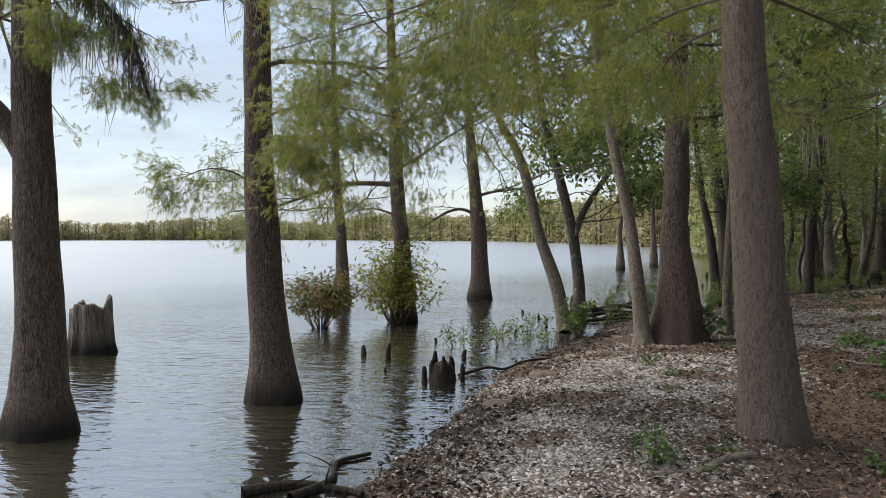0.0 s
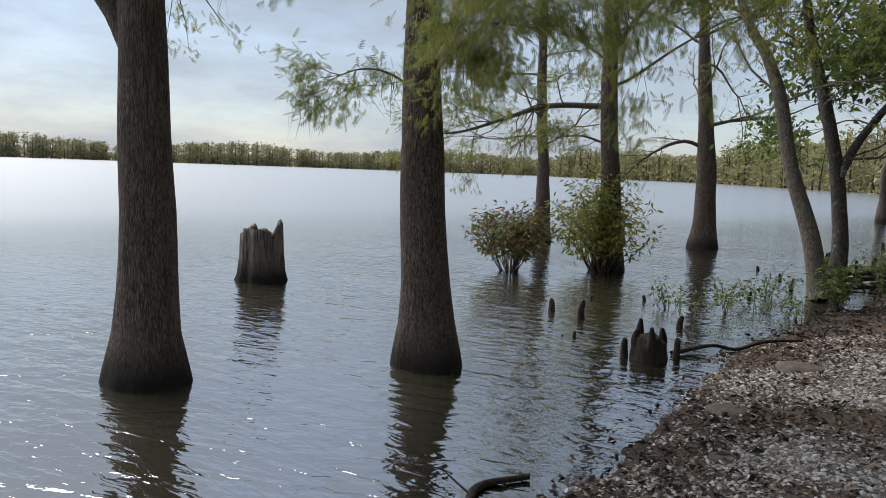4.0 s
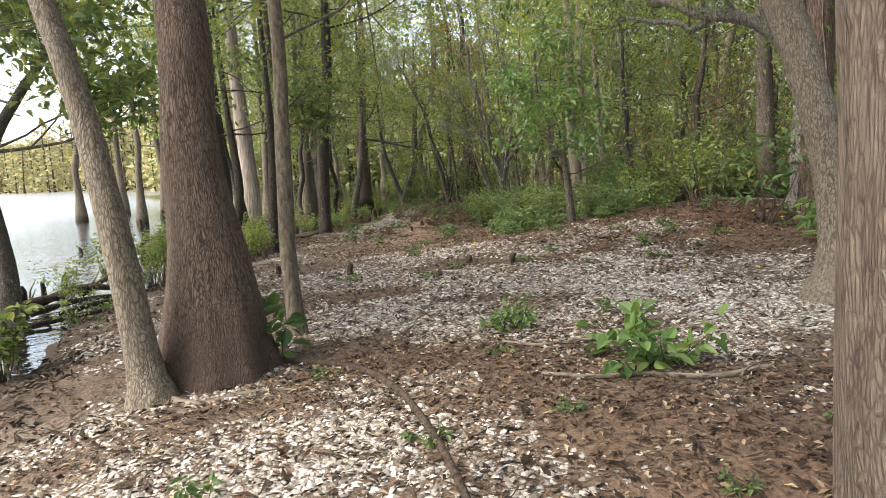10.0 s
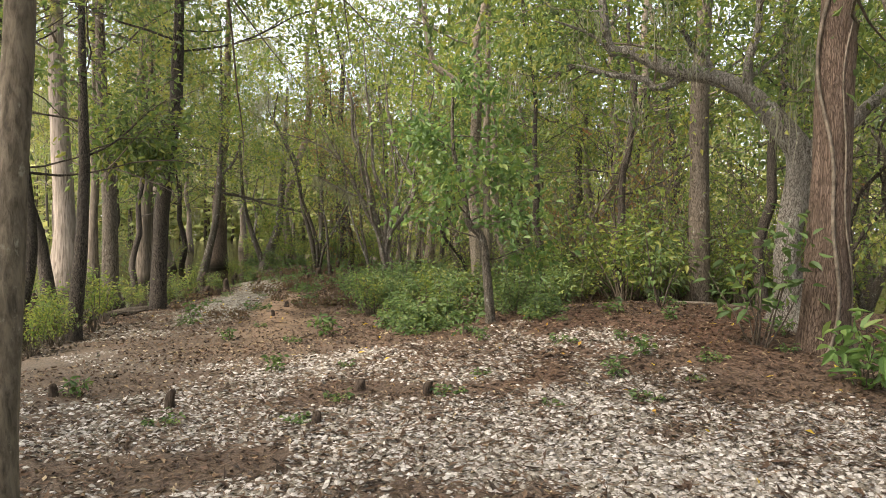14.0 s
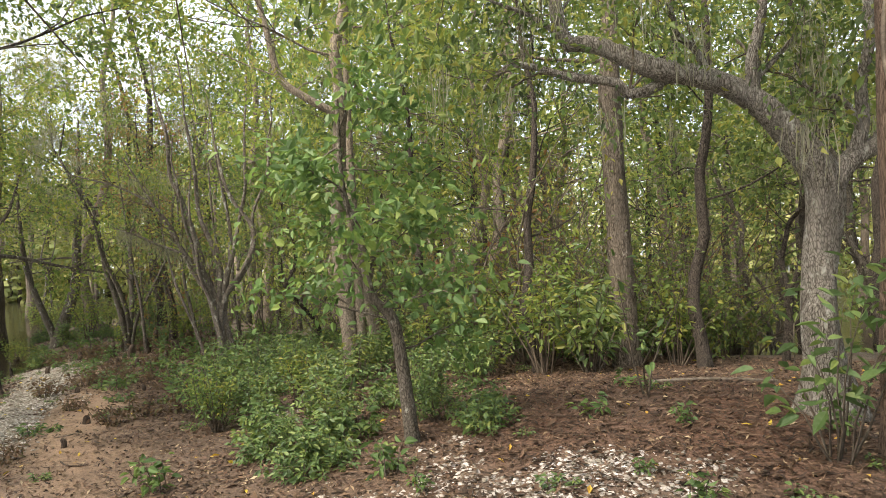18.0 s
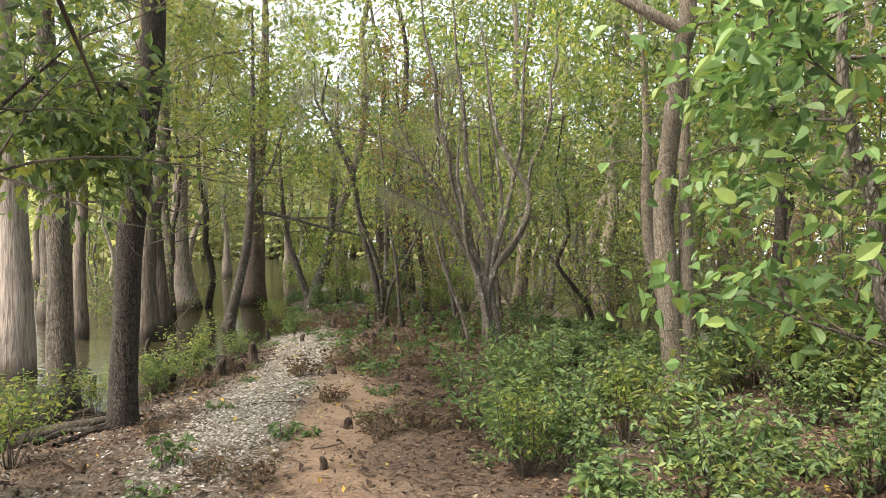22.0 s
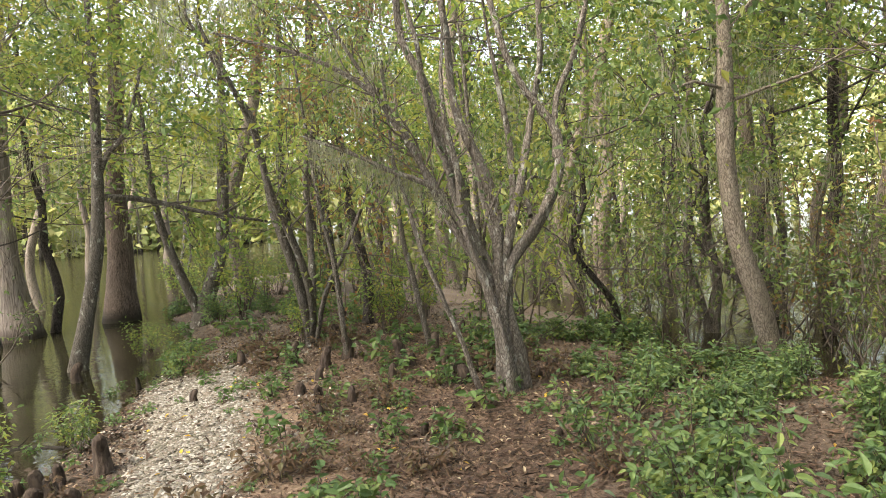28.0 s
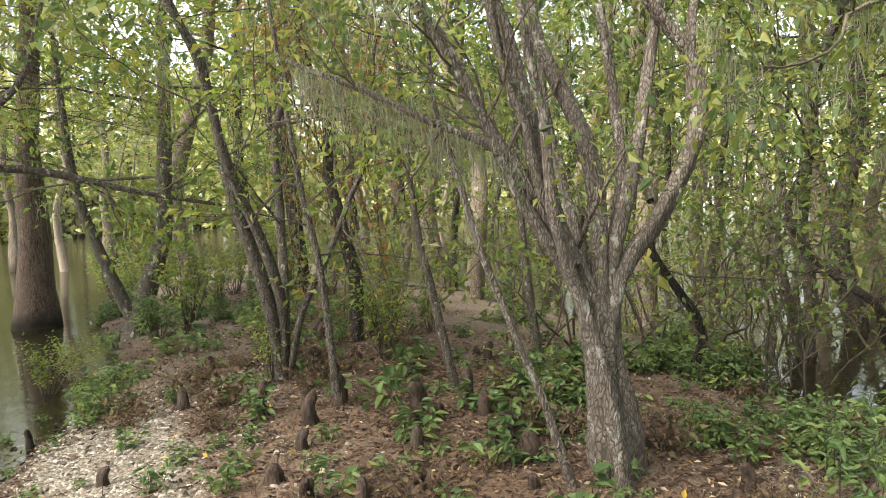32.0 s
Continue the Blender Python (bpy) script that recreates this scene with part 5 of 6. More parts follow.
def swamp_cypress(seed, h, r, foot, label):
    rng = np.random.default_rng(seed)
    pts = [(0, 0, -0.7), (0, 0, 0.0)] + [(rng.normal(0, 0.12) * u * 2, rng.normal(0, 0.12) * u * 2, h * u) for u in (0.15, 0.35, 0.65, 1.0)]
    return tree("bald_cypress", label, pts, [(-0.7, foot * 1.15), (0, foot), (0.5, foot * 0.72), (1.3, r * 1.15), (3, r), (h, 0.03)], BARK_FAR, LEAF_CYPRESS, seed,
                7, 0.14, 0.6, h * 0.28, 12, 2.0, 2, 6, 0.24, 0.38, "feather", seg=16, moss=26, moss_len=0.9, group="trees of the flooded wood", crook=0.04)


def vine_tree(seed, h, label):
    """A tree smothered in climbing, reddening vines that hang in curtains."""
    rng = np.random.default_rng(seed)
    ob = small_tree(seed, h, LEAF_AUTUMN, BARK_DARK, 26, 0.085, 0.5, 1, 0.3, label, "vine_hung_tree", 0, 1.2, 10, 0.09)
    cur, vinesoup = Soup(), Soup()
    for _ in range(16):
        a, rad = rng.uniform(0, 6.28), rng.uniform(0.15, 1.2)
        top = np.array([math.cos(a) * rad, math.sin(a) * rad, rng.uniform(0.55, 0.95) * h])
        path = wander(rng, top, (0, 0, -1), top[2] - rng.uniform(0.1, 1.5), 12, 0.12, -0.15)
        tube(vinesoup, path, np.full(13, 0.008), 4, rng=rng, cap=False)
        idx = rng.integers(0, 13, 130)
        c = path[idx] + rng.normal(0, 0.09, (130, 3))
        cur.add(*leaf_array(rng, c, rng.normal(0, 0.7, (130, 3)) + (0, 0, -0.6), 0.075, 0.75, 0.2, 0.2))
    part("vines", vinesoup, WOOD_TWIG, ob, kind="stuff")
    part("vine_leaves", cur, LEAF_AUTUMN, ob, "green and reddened vine leaves", smooth=False, kind="stuff")
    return ob


def brush(seed, h, stems, leaves, label, per=26):
    """A tangle of thin crooked stems, bare below and leafy above."""
    rng = np.random.default_rng(seed)
    ob = thing("brush_thicket", 0, 0, 0, label, "thicket", "trees of the flooded wood")
    sticks, crown = Soup(), Soup()
    for k in range(stems):
        a, r0 = rng.uniform(0, 6.28), rng.uniform(0, 0.55)
        top = h * rng.uniform(0.55, 1.1)
        path = wander(rng, (math.cos(a) * r0, math.sin(a) * r0, -0.1), (rng.normal(0, 0.35), rng.normal(0, 0.35), 1.2), top, 11, 0.17, 0.03)
        w = rng.uniform(0.008, 0.024)
        tube(sticks, path, np.linspace(w, w * 0.3, 12), 3, rng=rng, cap=False)
        tips = []
        for j in range(7):
            i = rng.integers(3, 11)
            ramify(rng, sticks, tips, path[i], turned(path[i + 1] - path[i], rng.uniform(0.5, 1.2), rng.uniform(0, 6.28)), rng.uniform(0.35, 0.8), w * 0.45, 0, 2, 0.25, 0.02)
        broad_crown(rng, tips, per // 6 + 1, 0.085, 0.16, soup=crown)
    part("stem_clump", sticks, WOOD_TWIG, ob, kind="stuff")
    part("foliage", crown, leaves, ob, smooth=False, kind="stuff")
    return ob


KINDS = {
    "i": brush(209, 3.4, 11, LEAF_LIGHT, "tangle of thin crooked stems with light leaves"),
    "j": brush(210, 2.6, 13, LEAF_BROAD, "thicket of thin dark stems with green leaves"),
    "k": brush(211, 3.0, 10, LEAF_AUTUMN, "vine-tangled thin stems with reddening leaves", 34),
    "a": small_tree(201, 6.2, LEAF_LIGHT, BARK_GREY, 12, 0.1, 1.3, 2, 0.3, "crooked small tree with light green leaves in the wood", moss=40),
    "b": small_tree(202, 7.2, LEAF_BROAD, BARK_DARK, 13, 0.11, 0.6, 1, 0.28, "slender dark-stemmed tree with green leaves in the wood", r=0.08),
    "c": small_tree(203, 5.2, LEAF_LIGHT, BARK_GREY, 11, 0.09, 1.7, 4, 0.25, "many-stemmed leaning small tree in the wood", moss=45, boughs=7),
    "d": small_tree(204, 8.5, LEAF_LIGHT, BARK_PALE, 15, 0.12, 0.5, 1, 0.35, "pale tall tree with yellow-green crown in the wood", r=0.1, bough=2.1, boughs=11),
    "e": swamp_cypress(205, 9.5, 0.16, 0.34, "moss-hung bald cypress in the flooded wood"),
    "f": swamp_cypress(206, 8.5, 0.11, 0.22, "slim moss-hung cypress in the flooded wood"),
    "g": vine_tree(207, 6.0, "tree smothered in reddening climbing vines"),
    "h": small_tree(208, 4.2, LEAF_BROAD, BARK_DARK, 20, 0.09, 0.7, 2, 0.15, "low leafy thicket tree in the wood", boughs=9, bough=1.3, r=0.045),
}
for ob in KINDS.values():
    ob.location = (60, -70, gz(60, -70))


def grow(kind, x, y, turn, size, z=None):
    z = max(gz(x, y), -0.25) if z is None else z
    copy_thing(KINDS[kind], Matrix.Translation((x, y, z)) @ Matrix.Rotation(turn, 4, "Z") @ Matrix.Scale(size, 4))


wood = random.Random(5)
taken = []


def plant(count, kinds, box, apart=1.2, keep=lambda x, y: True, smin=0.8, smax=1.25):
    """Trees at random in a box, none close to another."""
    tries = 0
    while count and tries < 4000:
        tries += 1
        x, y = wood.uniform(box[0], box[1]), wood.uniform(box[2], box[3])
        if not keep(x, y) or any((x - a) ** 2 + (y - b) ** 2 < apart ** 2 for a, b in taken):
            continue
        taken.append((x, y))
        grow(wood.choice(kinds), x, y, wood.uniform(0, 6.28), wood.uniform(smin, smax))
        count -= 1


def off_path(x, y):
    """Clear of the walked way and its open view ahead."""
    return way_distance(x, y) > 2.9 and not (9.8 < x < 14.3 and 8.6 < y < 11.9) and not (5 < x < 10 and 6.4 < y < 12)


for kind, x, y, turn, size in (("g", 15.6, 24.0, 1.0, 0.9), ("i", 16.2, 21.6, 1.3, 0.9), ("i", 17.8, 20.9, 5.2, 0.9), ("k", 18.4, 18.4, 1.8, 0.9), ("j", 16.3, 16.9, 0.7, 0.8), ("k", 14.9, 15.6, 3.3, 0.9)):
    taken.append((x, y))
    grow(kind, x, y, turn, size)
for kind, x, y, turn, size in (("c", 14.1, 23.4, 4.1, 0.95), ("d", 19.2, 17.4, 0.5, 1.25), ("b", 20.4, 16.2, 1.5, 1.4), ("a", 18.7, 19.7, 3.5, 1.1), ("d", 22.4, 17.6, 4.5, 1.4), ("b", 21.3, 18.9, 2.9, 1.35), ("j", 18.0, 17.5, 0.3, 0.9), ("i", 19.0, 18.6, 2.0, 1.0), ("d", 16.9, 29.6, 2.0, 1.5), ("b", 18.2, 28.2, 0.3, 1.6), ("d", 20.0, 25.6, 4.0, 1.5), ("d", 19.5, 22.0, 3.0, 1.4), ("d", 21.6, 27.6, 1.7, 1.5),
                                ("d", 18.5, 16.5, 2.6, 1.35), ("b", 20.5, 19.5, 4.4, 1.6), ("d", 22.5, 20.5, 5.5, 1.5)):
    taken.append((x, y))
    grow(kind, x, y, turn, size)
for x, y, turn, size in ((5.9, 30.5, 0.4, 0.9), (7.3, 34.0, 2.1, 1.0), (6.5, 40.0, 4.0, 1.1), (4.4, 36.0, 5.3, 1.0)):
    taken.append((x, y))
    grow("f", x, y, turn, size)
plant(18, "ijk", (14.3, 20, 11.5, 17.0), 1.0, lambda x, y: off_path(x, y) and (y < 15.3 or x > 16.2), 0.8, 1.2)
plant(3, "iijk", (16.8, 24, 17, 25), 1.1, off_path, 0.7, 1.0)
plant(2, "ij", (9.2, 13.0, 24.0, 29), 0.9, lambda x, y: x < 9.6 + (y - 22.8) * 0.5, 0.8, 1.1)
plant(16, "ijkk", (10, 24, 2, 8.0), 1.0, lambda x, y: not (x < 12.5 and y > 5.5), 0.8, 1.3)
plant(22, "bbchgga", (13.5, 21, 9, 17.6), 1.2, lambda x, y: off_path(x, y) and (y < 15.0 or x > 16.5))
plant(3, "ac", (15.6, 24, 20, 30), 1.3, lambda x, y: off_path(x, y) and y < 14.5 + 0.75 * (x - 9)+3.5, 0.7, 1.1)
plant(5, "iijk", (16.8, 24, 15, 20.5), 1.1, off_path, 0.8, 1.1)
plant(6, "bdb", (17.5, 26, 13, 21.5), 1.2, off_path, 1.1, 1.5)
plant(9, "dbd", (18.5, 28, 12, 33), 1.5, off_path, 1.25, 1.6)
plant(3, "ddb", (17, 25, 20, 32), 1.6, off_path, 1.0, 1.3)
plant(7, "bacbd", (19, 25, 12, 32), 1.3, lambda x, y: True, 0.7, 1.0)
plant(18, "efbdad", (24, 38, 8, 40), 1.9)
plant(12, "ffdab", (9.5, 22, 30.5, 46), 2.0, lambda x, y: shore_distance(np.array([x]), np.array([y]))[0] < 0.3)
plant(9, "bfbaf", (8.8, 12.0, 23.5, 30), 1.2, lambda x, y: x < 9.2 + (y - 22.8) * 0.45)
plant(26, "bdggah", (10, 30, -8, 8.2), 1.7, lambda x, y: not (x < 12.5 and y > 5.5))
plant(10, "dbag", (8.2, 15, -9, 3.0), 1.8)
plant(8, "dbe", (-3, 6, -16, -6), 2.2, lambda x, y: shore_distance(np.array([x]), np.array([y]))[0] > 0.8)
for pts, r0, mat in (([(5.43, 17.0, -0.1), (5.29, 17.2, 1.61), (5.1, 17.4, 2.84), (5.0, 17.6, 4.24), (4.9, 17.7, 7)], 0.115, BARK_DARK), ([(6.13, 16.5, 0.0), (6.27, 16.5, 2.03), (6.28, 16.6, 4.08), (6.3, 16.7, 7)], 0.085, BARK_DARK),
                     ([(5.5, 17.1, -0.1), (5.75, 17.0, 1.2), (5.7, 17.2, 2.8), (5.6, 17.3, 5.5)], 0.08, BARK_DARK),
                     ([(3.35, 14.9, 0.0), (3.2, 15.0, 1.5), (3.1, 15.1, 3.5), (2.8, 15.2, 6)], 0.08, BARK_DARK)):
    tree("shore_tree", "dark slender tree at the flooded edge" if mat == BARK_DARK else "pale slender tree at the flooded edge", pts, [(pts[0][2], r0 * 1.5), (pts[0][2] + 0.3, r0 * 1.1), (2, r0 * 0.85), (pts[-1][2], 0.015)], mat, LEAF_BROAD, int(pts[0][0] * 100),
         crown_from=2.2, boughs=9, bough=1.5, per=17, size=0.1, reach=0.34, seg=12)

bough_moss = thing("hanging_moss", 13.1, 20.1, 2.2, "grey-green moss hanging in wisps from a pale bough", "moss")
line = smooth_path([(13.35, 19.93, 2.08), (13.15, 20.02, 2.26), (12.83, 20.3, 2.45), (12.65, 20.5, 2.6), (12.3, 20.8, 2.78)], 24) - np.array([13.1, 20.1, 2.2])
for k in range(4):
    part("moss_tuft", moss_strands(np.random.default_rng(77 + k), line[k * 6:k * 6 + 5], 44, (0.22, 0.36, 0.3, 0.4)[k], 0.05, width=0.0014), MOSS, bough_moss, smooth=False)

lake_moss = thing("hanging_moss", -2.0, 4.02, 3.45, "dark grey moss hanging in long beards from a cypress bough", "moss")
line = smooth_path([(-2.5, 3.97, 3.97), (-2.3, 4.0, 3.84), (-2.1, 4.03, 3.66), (-1.9, 4.05, 3.39), (-1.72, 4.05, 2.86)], 24) - np.array([-2.0, 4.02, 3.45])
for k in range(5):
    part("moss_tuft", moss_strands(np.random.default_rng(87 + k), line[k * 4 + 1:k * 4 + 5], 36, (0.45, 0.3, 0.5, 0.35, 0.3)[k], 0.06, width=0.003), MOSS_DARK, lake_moss, smooth=False)

# ---------------------------------------------------------------- shrubs and herbs
def shrub(name, label, x, y, z, h, w, stems, leaves, size, per, seed, cat="shrub", upright=0.7, aspect=0.5, flat=0.65, group="", wood=None):
    """A clump of thin stems with leaves along their upper part."""
    rng = np.random.default_rng(seed)
    ob = thing(name, x, y, z, label, cat, group)
    sticks, crown = Soup(), Soup()
    for k in range(stems):
        a = rng.uniform(0, 6.28)
        r0 = rng.uniform(0, 0.3) * w
        start = (math.cos(a) * r0 * 0.5, math.sin(a) * r0 * 0.5, -0.06)
        tilt = rng.uniform(0.1, 1.0) * w / max(h, 0.1)
        path = wander(rng, start, (math.cos(a) * tilt, math.sin(a) * tilt, upright + 0.4), h * rng.uniform(0.65, 1.15), 8, 0.14, 0.04)
        tube(sticks, path[::2], np.linspace(0.004 + 0.006 * h, 0.002, 5), 3, rng=rng, cap=False)
        u = rng.uniform(0.3, 1.0, per) ** 0.8
        c = np.stack([np.interp(u * 8, np.arange(9), path[:, j]) for j in range(3)], 1)
        out = rng.normal(0, 1, (per, 3)) * (1, 1, 0.45)
        out /= np.linalg.norm(out, axis=1)[:, None]
        c = c + out * rng.uniform(0, 0.16, (per, 1)) * min(h, 1.2)
        crown.add(*hex_leaves(rng, c, out + (0, 0, -0.1), size, aspect, 0.3, flat))
    part("stem_clump", sticks, wood or WOOD_TWIG, ob, kind="stuff")
    part("foliage", crown, leaves, ob, smooth=False, kind="stuff")
    return ob


SHRUBS = [
    shrub("shrub", "dense green shrub with small oval leaves", 62, -72, 0, 0.8, 0.7, 24, LEAF_SHRUB, 0.07, 34, 301),
    shrub("shrub", "loose green shrub with pointed leaves", 64, -72, 0, 1.0, 0.6, 16, LEAF_BROAD, 0.085, 32, 302, aspect=0.42),
    shrub("shrub", "low spreading shrub with blue-green leaves", 66, -72, 0, 0.5, 0.8, 22, LEAF_SHRUB, 0.065, 30, 303, upright=0.4),
    shrub("shrub", "tall thin yellowing shrub", 68, -72, 0, 1.3, 0.6, 14, LEAF_LIGHT, 0.07, 40, 304),
    shrub("seedling", "small green seedling among shells", 62, -74, 0, 0.28, 0.25, 5, LEAF_BRIGHT, 0.06, 12, 305, "plant"),
    shrub("herb_tuft", "low tuft of herbs among leaf litter", 64, -74, 0, 0.16, 0.3, 9, LEAF_SHRUB, 0.045, 14, 306, "plant", 0.35),
    shrub("dead_herb", "reddish dead herb clump", 66, -74, 0, 0.3, 0.3, 14, leafy("dead_herb", ((0.07, 0.035, 0.022), (0.12, 0.055, 0.03), (0.09, 0.08, 0.03)), 0.3, 0.8), 0.045, 12, 307, "plant", 0.6),
    shrub("young_plant", "young plant with a few broad light green leaves", 68, -74, 0, 0.36, 0.3, 4, LEAF_BRIGHT, 0.11, 9, 308, "plant", 0.5, aspect=0.55),
]
SHRUBS.append(shrub("shrub", "tall irregular green shrub with pointed leaves", 70, -72, 0, 1.0, 0.8, 13, LEAF_SHRUB, 0.095, 24, 309, upright=0.8, aspect=0.42, flat=0.5))
for ob in SHRUBS:
    ob.location.z = gz(ob.location.x, ob.location.y)


def set_out(k, x, y, s, turn, group=""):
    ob = copy_thing(SHRUBS[k], Matrix.Translation((x, y, gz(x, y))) @ Matrix.Rotation(turn, 4, "Z") @ Matrix.Scale(s, 4))
    if group:
        ob["group"] = group


bush = random.Random(9)
# beside the path: the thicket that the walk passes
for x, y, k, s in ((10.8, 16.0, 0, 0.95), (11.3, 16.5, 1, 0.75), (11.9, 16.9, 0, 1.05), (12.5, 17.3, 2, 1.2), (13.3, 17.5, 0, 0.8), (14.0, 17.5, 2, 1.0),
                   (14.7, 17.6, 2, 1.0), (10.4, 15.3, 1, 0.75), (10.0, 14.6, 0, 0.85), (9.6, 13.9, 2, 1.1), (9.7, 13.2, 1, 0.6), (10.9, 14.9, 3, 0.8),
                   (11.6, 15.5, 0, 1.0), (9.0, 12.6, 2, 0.9), (10.2, 12.4, 0, 0.6), (12.1, 15.0, 1, 1.0), (11.0, 13.6, 2, 1.1), (12.6, 14.2, 0, 0.9), (9.3, 13.4, 0, 0.5),
                   (15.6, 17.6, 0, 0.7), (12.9, 16.2, 2, 1.2), (13.7, 16.4, 0, 0.9), (14.6, 16.6, 2, 1.1),
                   (9.5, 13.0, 2, 1.1), (8.8, 12.7, 2, 0.9), (10.8, 13.0, 0, 0.9), (9.9, 11.7, 2, 0.8), (9.7, 14.8, 3, 0.7),
                   (12.2, 13.3, 0, 1.0), (10.7, 14.3, 1, 0.9), (10.1, 13.6, 0, 1.0), (9.1, 13.4, 2, 0.9), (8.9, 11.9, 4, 1.6), (10.3, 12.0, 2, 0.9), (10.9, 17.0, 8, 0.8), (10.75, 16.0, 8, 0.95), (11.55, 16.1, 8, 1.0), (12.6, 18.0, 8, 0.75), (13.4, 18.2, 8, 0.8),
                   (14.5, 18.5, 8, 0.7), (10.1, 15.5, 8, 0.8), (10.6, 15.1, 0, 0.9), (9.8, 14.9, 8, 0.7)):
    set_out(k, x, y, s * 0.82, bush.uniform(0, 6.28), "thicket beside the path")


def scatter(count, kinds, box, apart, keep, smin, smax, group):
    spots, tries = [], 0
    while len(spots) < count and tries < 5000:
        tries += 1
        x, y = bush.uniform(box[0], box[1]), bush.uniform(box[2], box[3])
        if keep(x, y) and all((x - a) ** 2 + (y - b) ** 2 > apart ** 2 for a, b in spots):
            spots.append((x, y))
            set_out(bush.choice(kinds), x, y, bush.uniform(smin, smax), bush.uniform(0, 6.28), group)


dry = lambda x, y: shore_distance(np.array([x]), np.array([y]))[0] > -0.15
scatter(40, (0, 1, 3, 3, 1), (13, 22, 11.5, 19), 0.6, lambda x, y: dry(x, y) and off_path(x, y) and (y < 15.6 or x > 17.2), 0.7, 1.4, "undergrowth of the wood")
scatter(14, (0, 2, 2), (14.3, 24, 20, 36), 0.6, lambda x, y: dry(x, y) and off_path(x, y), 0.5, 1.3, "undergrowth of the wood")
scatter(40, (0, 1, 3, 1), (8.6, 26, -6, 8), 0.7, lambda x, y: not (x < 12 and y > 5.6) and x + y > 9, 0.7, 1.5, "undergrowth of the wood")
scatter(26, (3, 1, 4), (2.6, 7.8, 11.6, 20.5), 0.5, lambda x, y: -0.35 < shore_distance(np.array([x]), np.array([y]))[0] < 0.5, 0.4, 0.75, "shore shrubs")
scatter(26, (3, 1, 4, 4), (7.5, 13.6, 19.5, 28), 0.45, lambda x, y: -0.6 < shore_distance(np.array([x]), np.array([y]))[0] < 0.25, 0.35, 0.7, "shore shrubs")
scatter(24, (4, 5, 5), (5, 12, 8.5, 13), 0.5, lambda x, y: dry(x, y) and math.hypot(x - 5.5, y - 9) > 1.2, 0.5, 1.0, "herbs on the bank")
scatter(80, (4, 5, 5, 6), (7, 15.5, 13, 25), 0.35, lambda x, y: dry(x, y) and math.hypot(x - 5.5, y - 9) > 1.2, 0.6, 1.5, "herbs on the bank")
scatter(26, (4, 5, 5), (2.2, 6.5, 1.5, 8), 0.4, lambda x, y: shore_distance(np.array([x]), np.array([y]))[0] > 0.6 and x + 0.2 * y > 2.9, 0.5, 1.1, "herbs on the bank")
scatter(40, (6, 6, 5), (8.5, 15.5, 17.5, 26), 0.3, lambda x, y: 0.05 < shore_distance(np.array([x]), np.array([y]))[0] and trodden(np.array([x]), np.array([y]))[0] < 0.15, 0.7, 1.4, "herbs on the bank")
scatter(22, (7, 4, 5), (10.5, 16, 18.8, 24.5), 0.4, lambda x, y: dry(x, y) and way_distance(x, y) > 0.8, 0.4, 0.85, "young plants on the bank")
scatter(70, (5, 4, 5, 6, 7), (11.2, 17, 18.6, 26), 0.28, lambda x, y: dry(x, y) and way_distance(x, y) > 0.9 and trodden(np.array([x]), np.array([y]))[0] < 0.2, 0.5, 1.3, "herbs on the bank")
scatter(12, (7, 4), (8.5, 12.5, 10.2, 16), 0.5, lambda x, y: dry(x, y) and way_distance(x, y) > 1.0, 0.5, 1.0, "young plants on the bank")
scatter(22, (4, 4, 5, 2), (12.6, 17, 24, 31), 0.5, dry, 0.5, 0.8, "undergrowth of the wood")
scatter(34, (4, 5, 7, 3), (13.2, 19, 22.5, 31), 0.45, dry, 0.5, 0.9, "light undergrowth at the end of the bank")
scatter(46, (5, 4, 5, 3), (14.3, 19, 26, 33), 0.4, dry, 0.7, 1.2, "light undergrowth at the end of the bank")
scatter(44, (4, 2, 5), (14.3, 18.5, 17.8, 21.5), 0.3, dry, 0.6, 1.0, "green undergrowth by the backwater")

shrub("bright_shrub", "bright green leafy shoot growing among white shells", 5.42, 6.75, gz(5.4, 6.75), 0.42, 0.6, 12, LEAF_MINT, 0.105, 13, 311, upright=0.45, aspect=0.62)
shrub("bright_shrub", "small light green shoot beside a bare branch", 5.25, 7.95, gz(5.25, 7.95), 0.34, 0.35, 8, LEAF_MINT, 0.07, 16, 312)
shrub("broad_leaved_sprout", "glossy large-leaved sprout at a cypress foot", 3.62, 8.52, gz(3.62, 8.5), 0.5, 0.25, 6, LEAF_BRIGHT, 0.13, 7, 313, aspect=0.62)
shrub("yellow_green_shrub", "yellow-green broad-leaved shrub before a red cypress", 9.75, 8.2, gz(9.75, 8.2), 0.62, 0.5, 11, LEAF_MINT, 0.14, 12, 314, upright=0.6, aspect=0.36)
shrub("yellow_green_shrub", "leafy green shrub at the foot of the oak", 10.1, 9.25, gz(10.1, 9.25), 1.2, 0.5, 10, LEAF_BRIGHT, 0.13, 14, 315, aspect=0.45)
shrub("sapling", "thin upright sapling with a few pale leaves", 10.82, 10.71, gz(10.82, 10.71), 1.3, 0.35, 3, LEAF_BRIGHT, 0.1, 9, 316, aspect=0.45)
shrub("shore_shrub", "leafy shrub at the foot of a leaning tree", 1.95, 10.6, 0.06, 0.6, 0.4, 16, LEAF_BROAD, 0.08, 24, 317)
shrub("herb", "thin green herb on the shell bank", 2.35, 3.05, gz(2.35, 3.05), 0.3, 0.3, 12, LEAF_SHRUB, 0.045, 14, 318, "plant", 0.6)

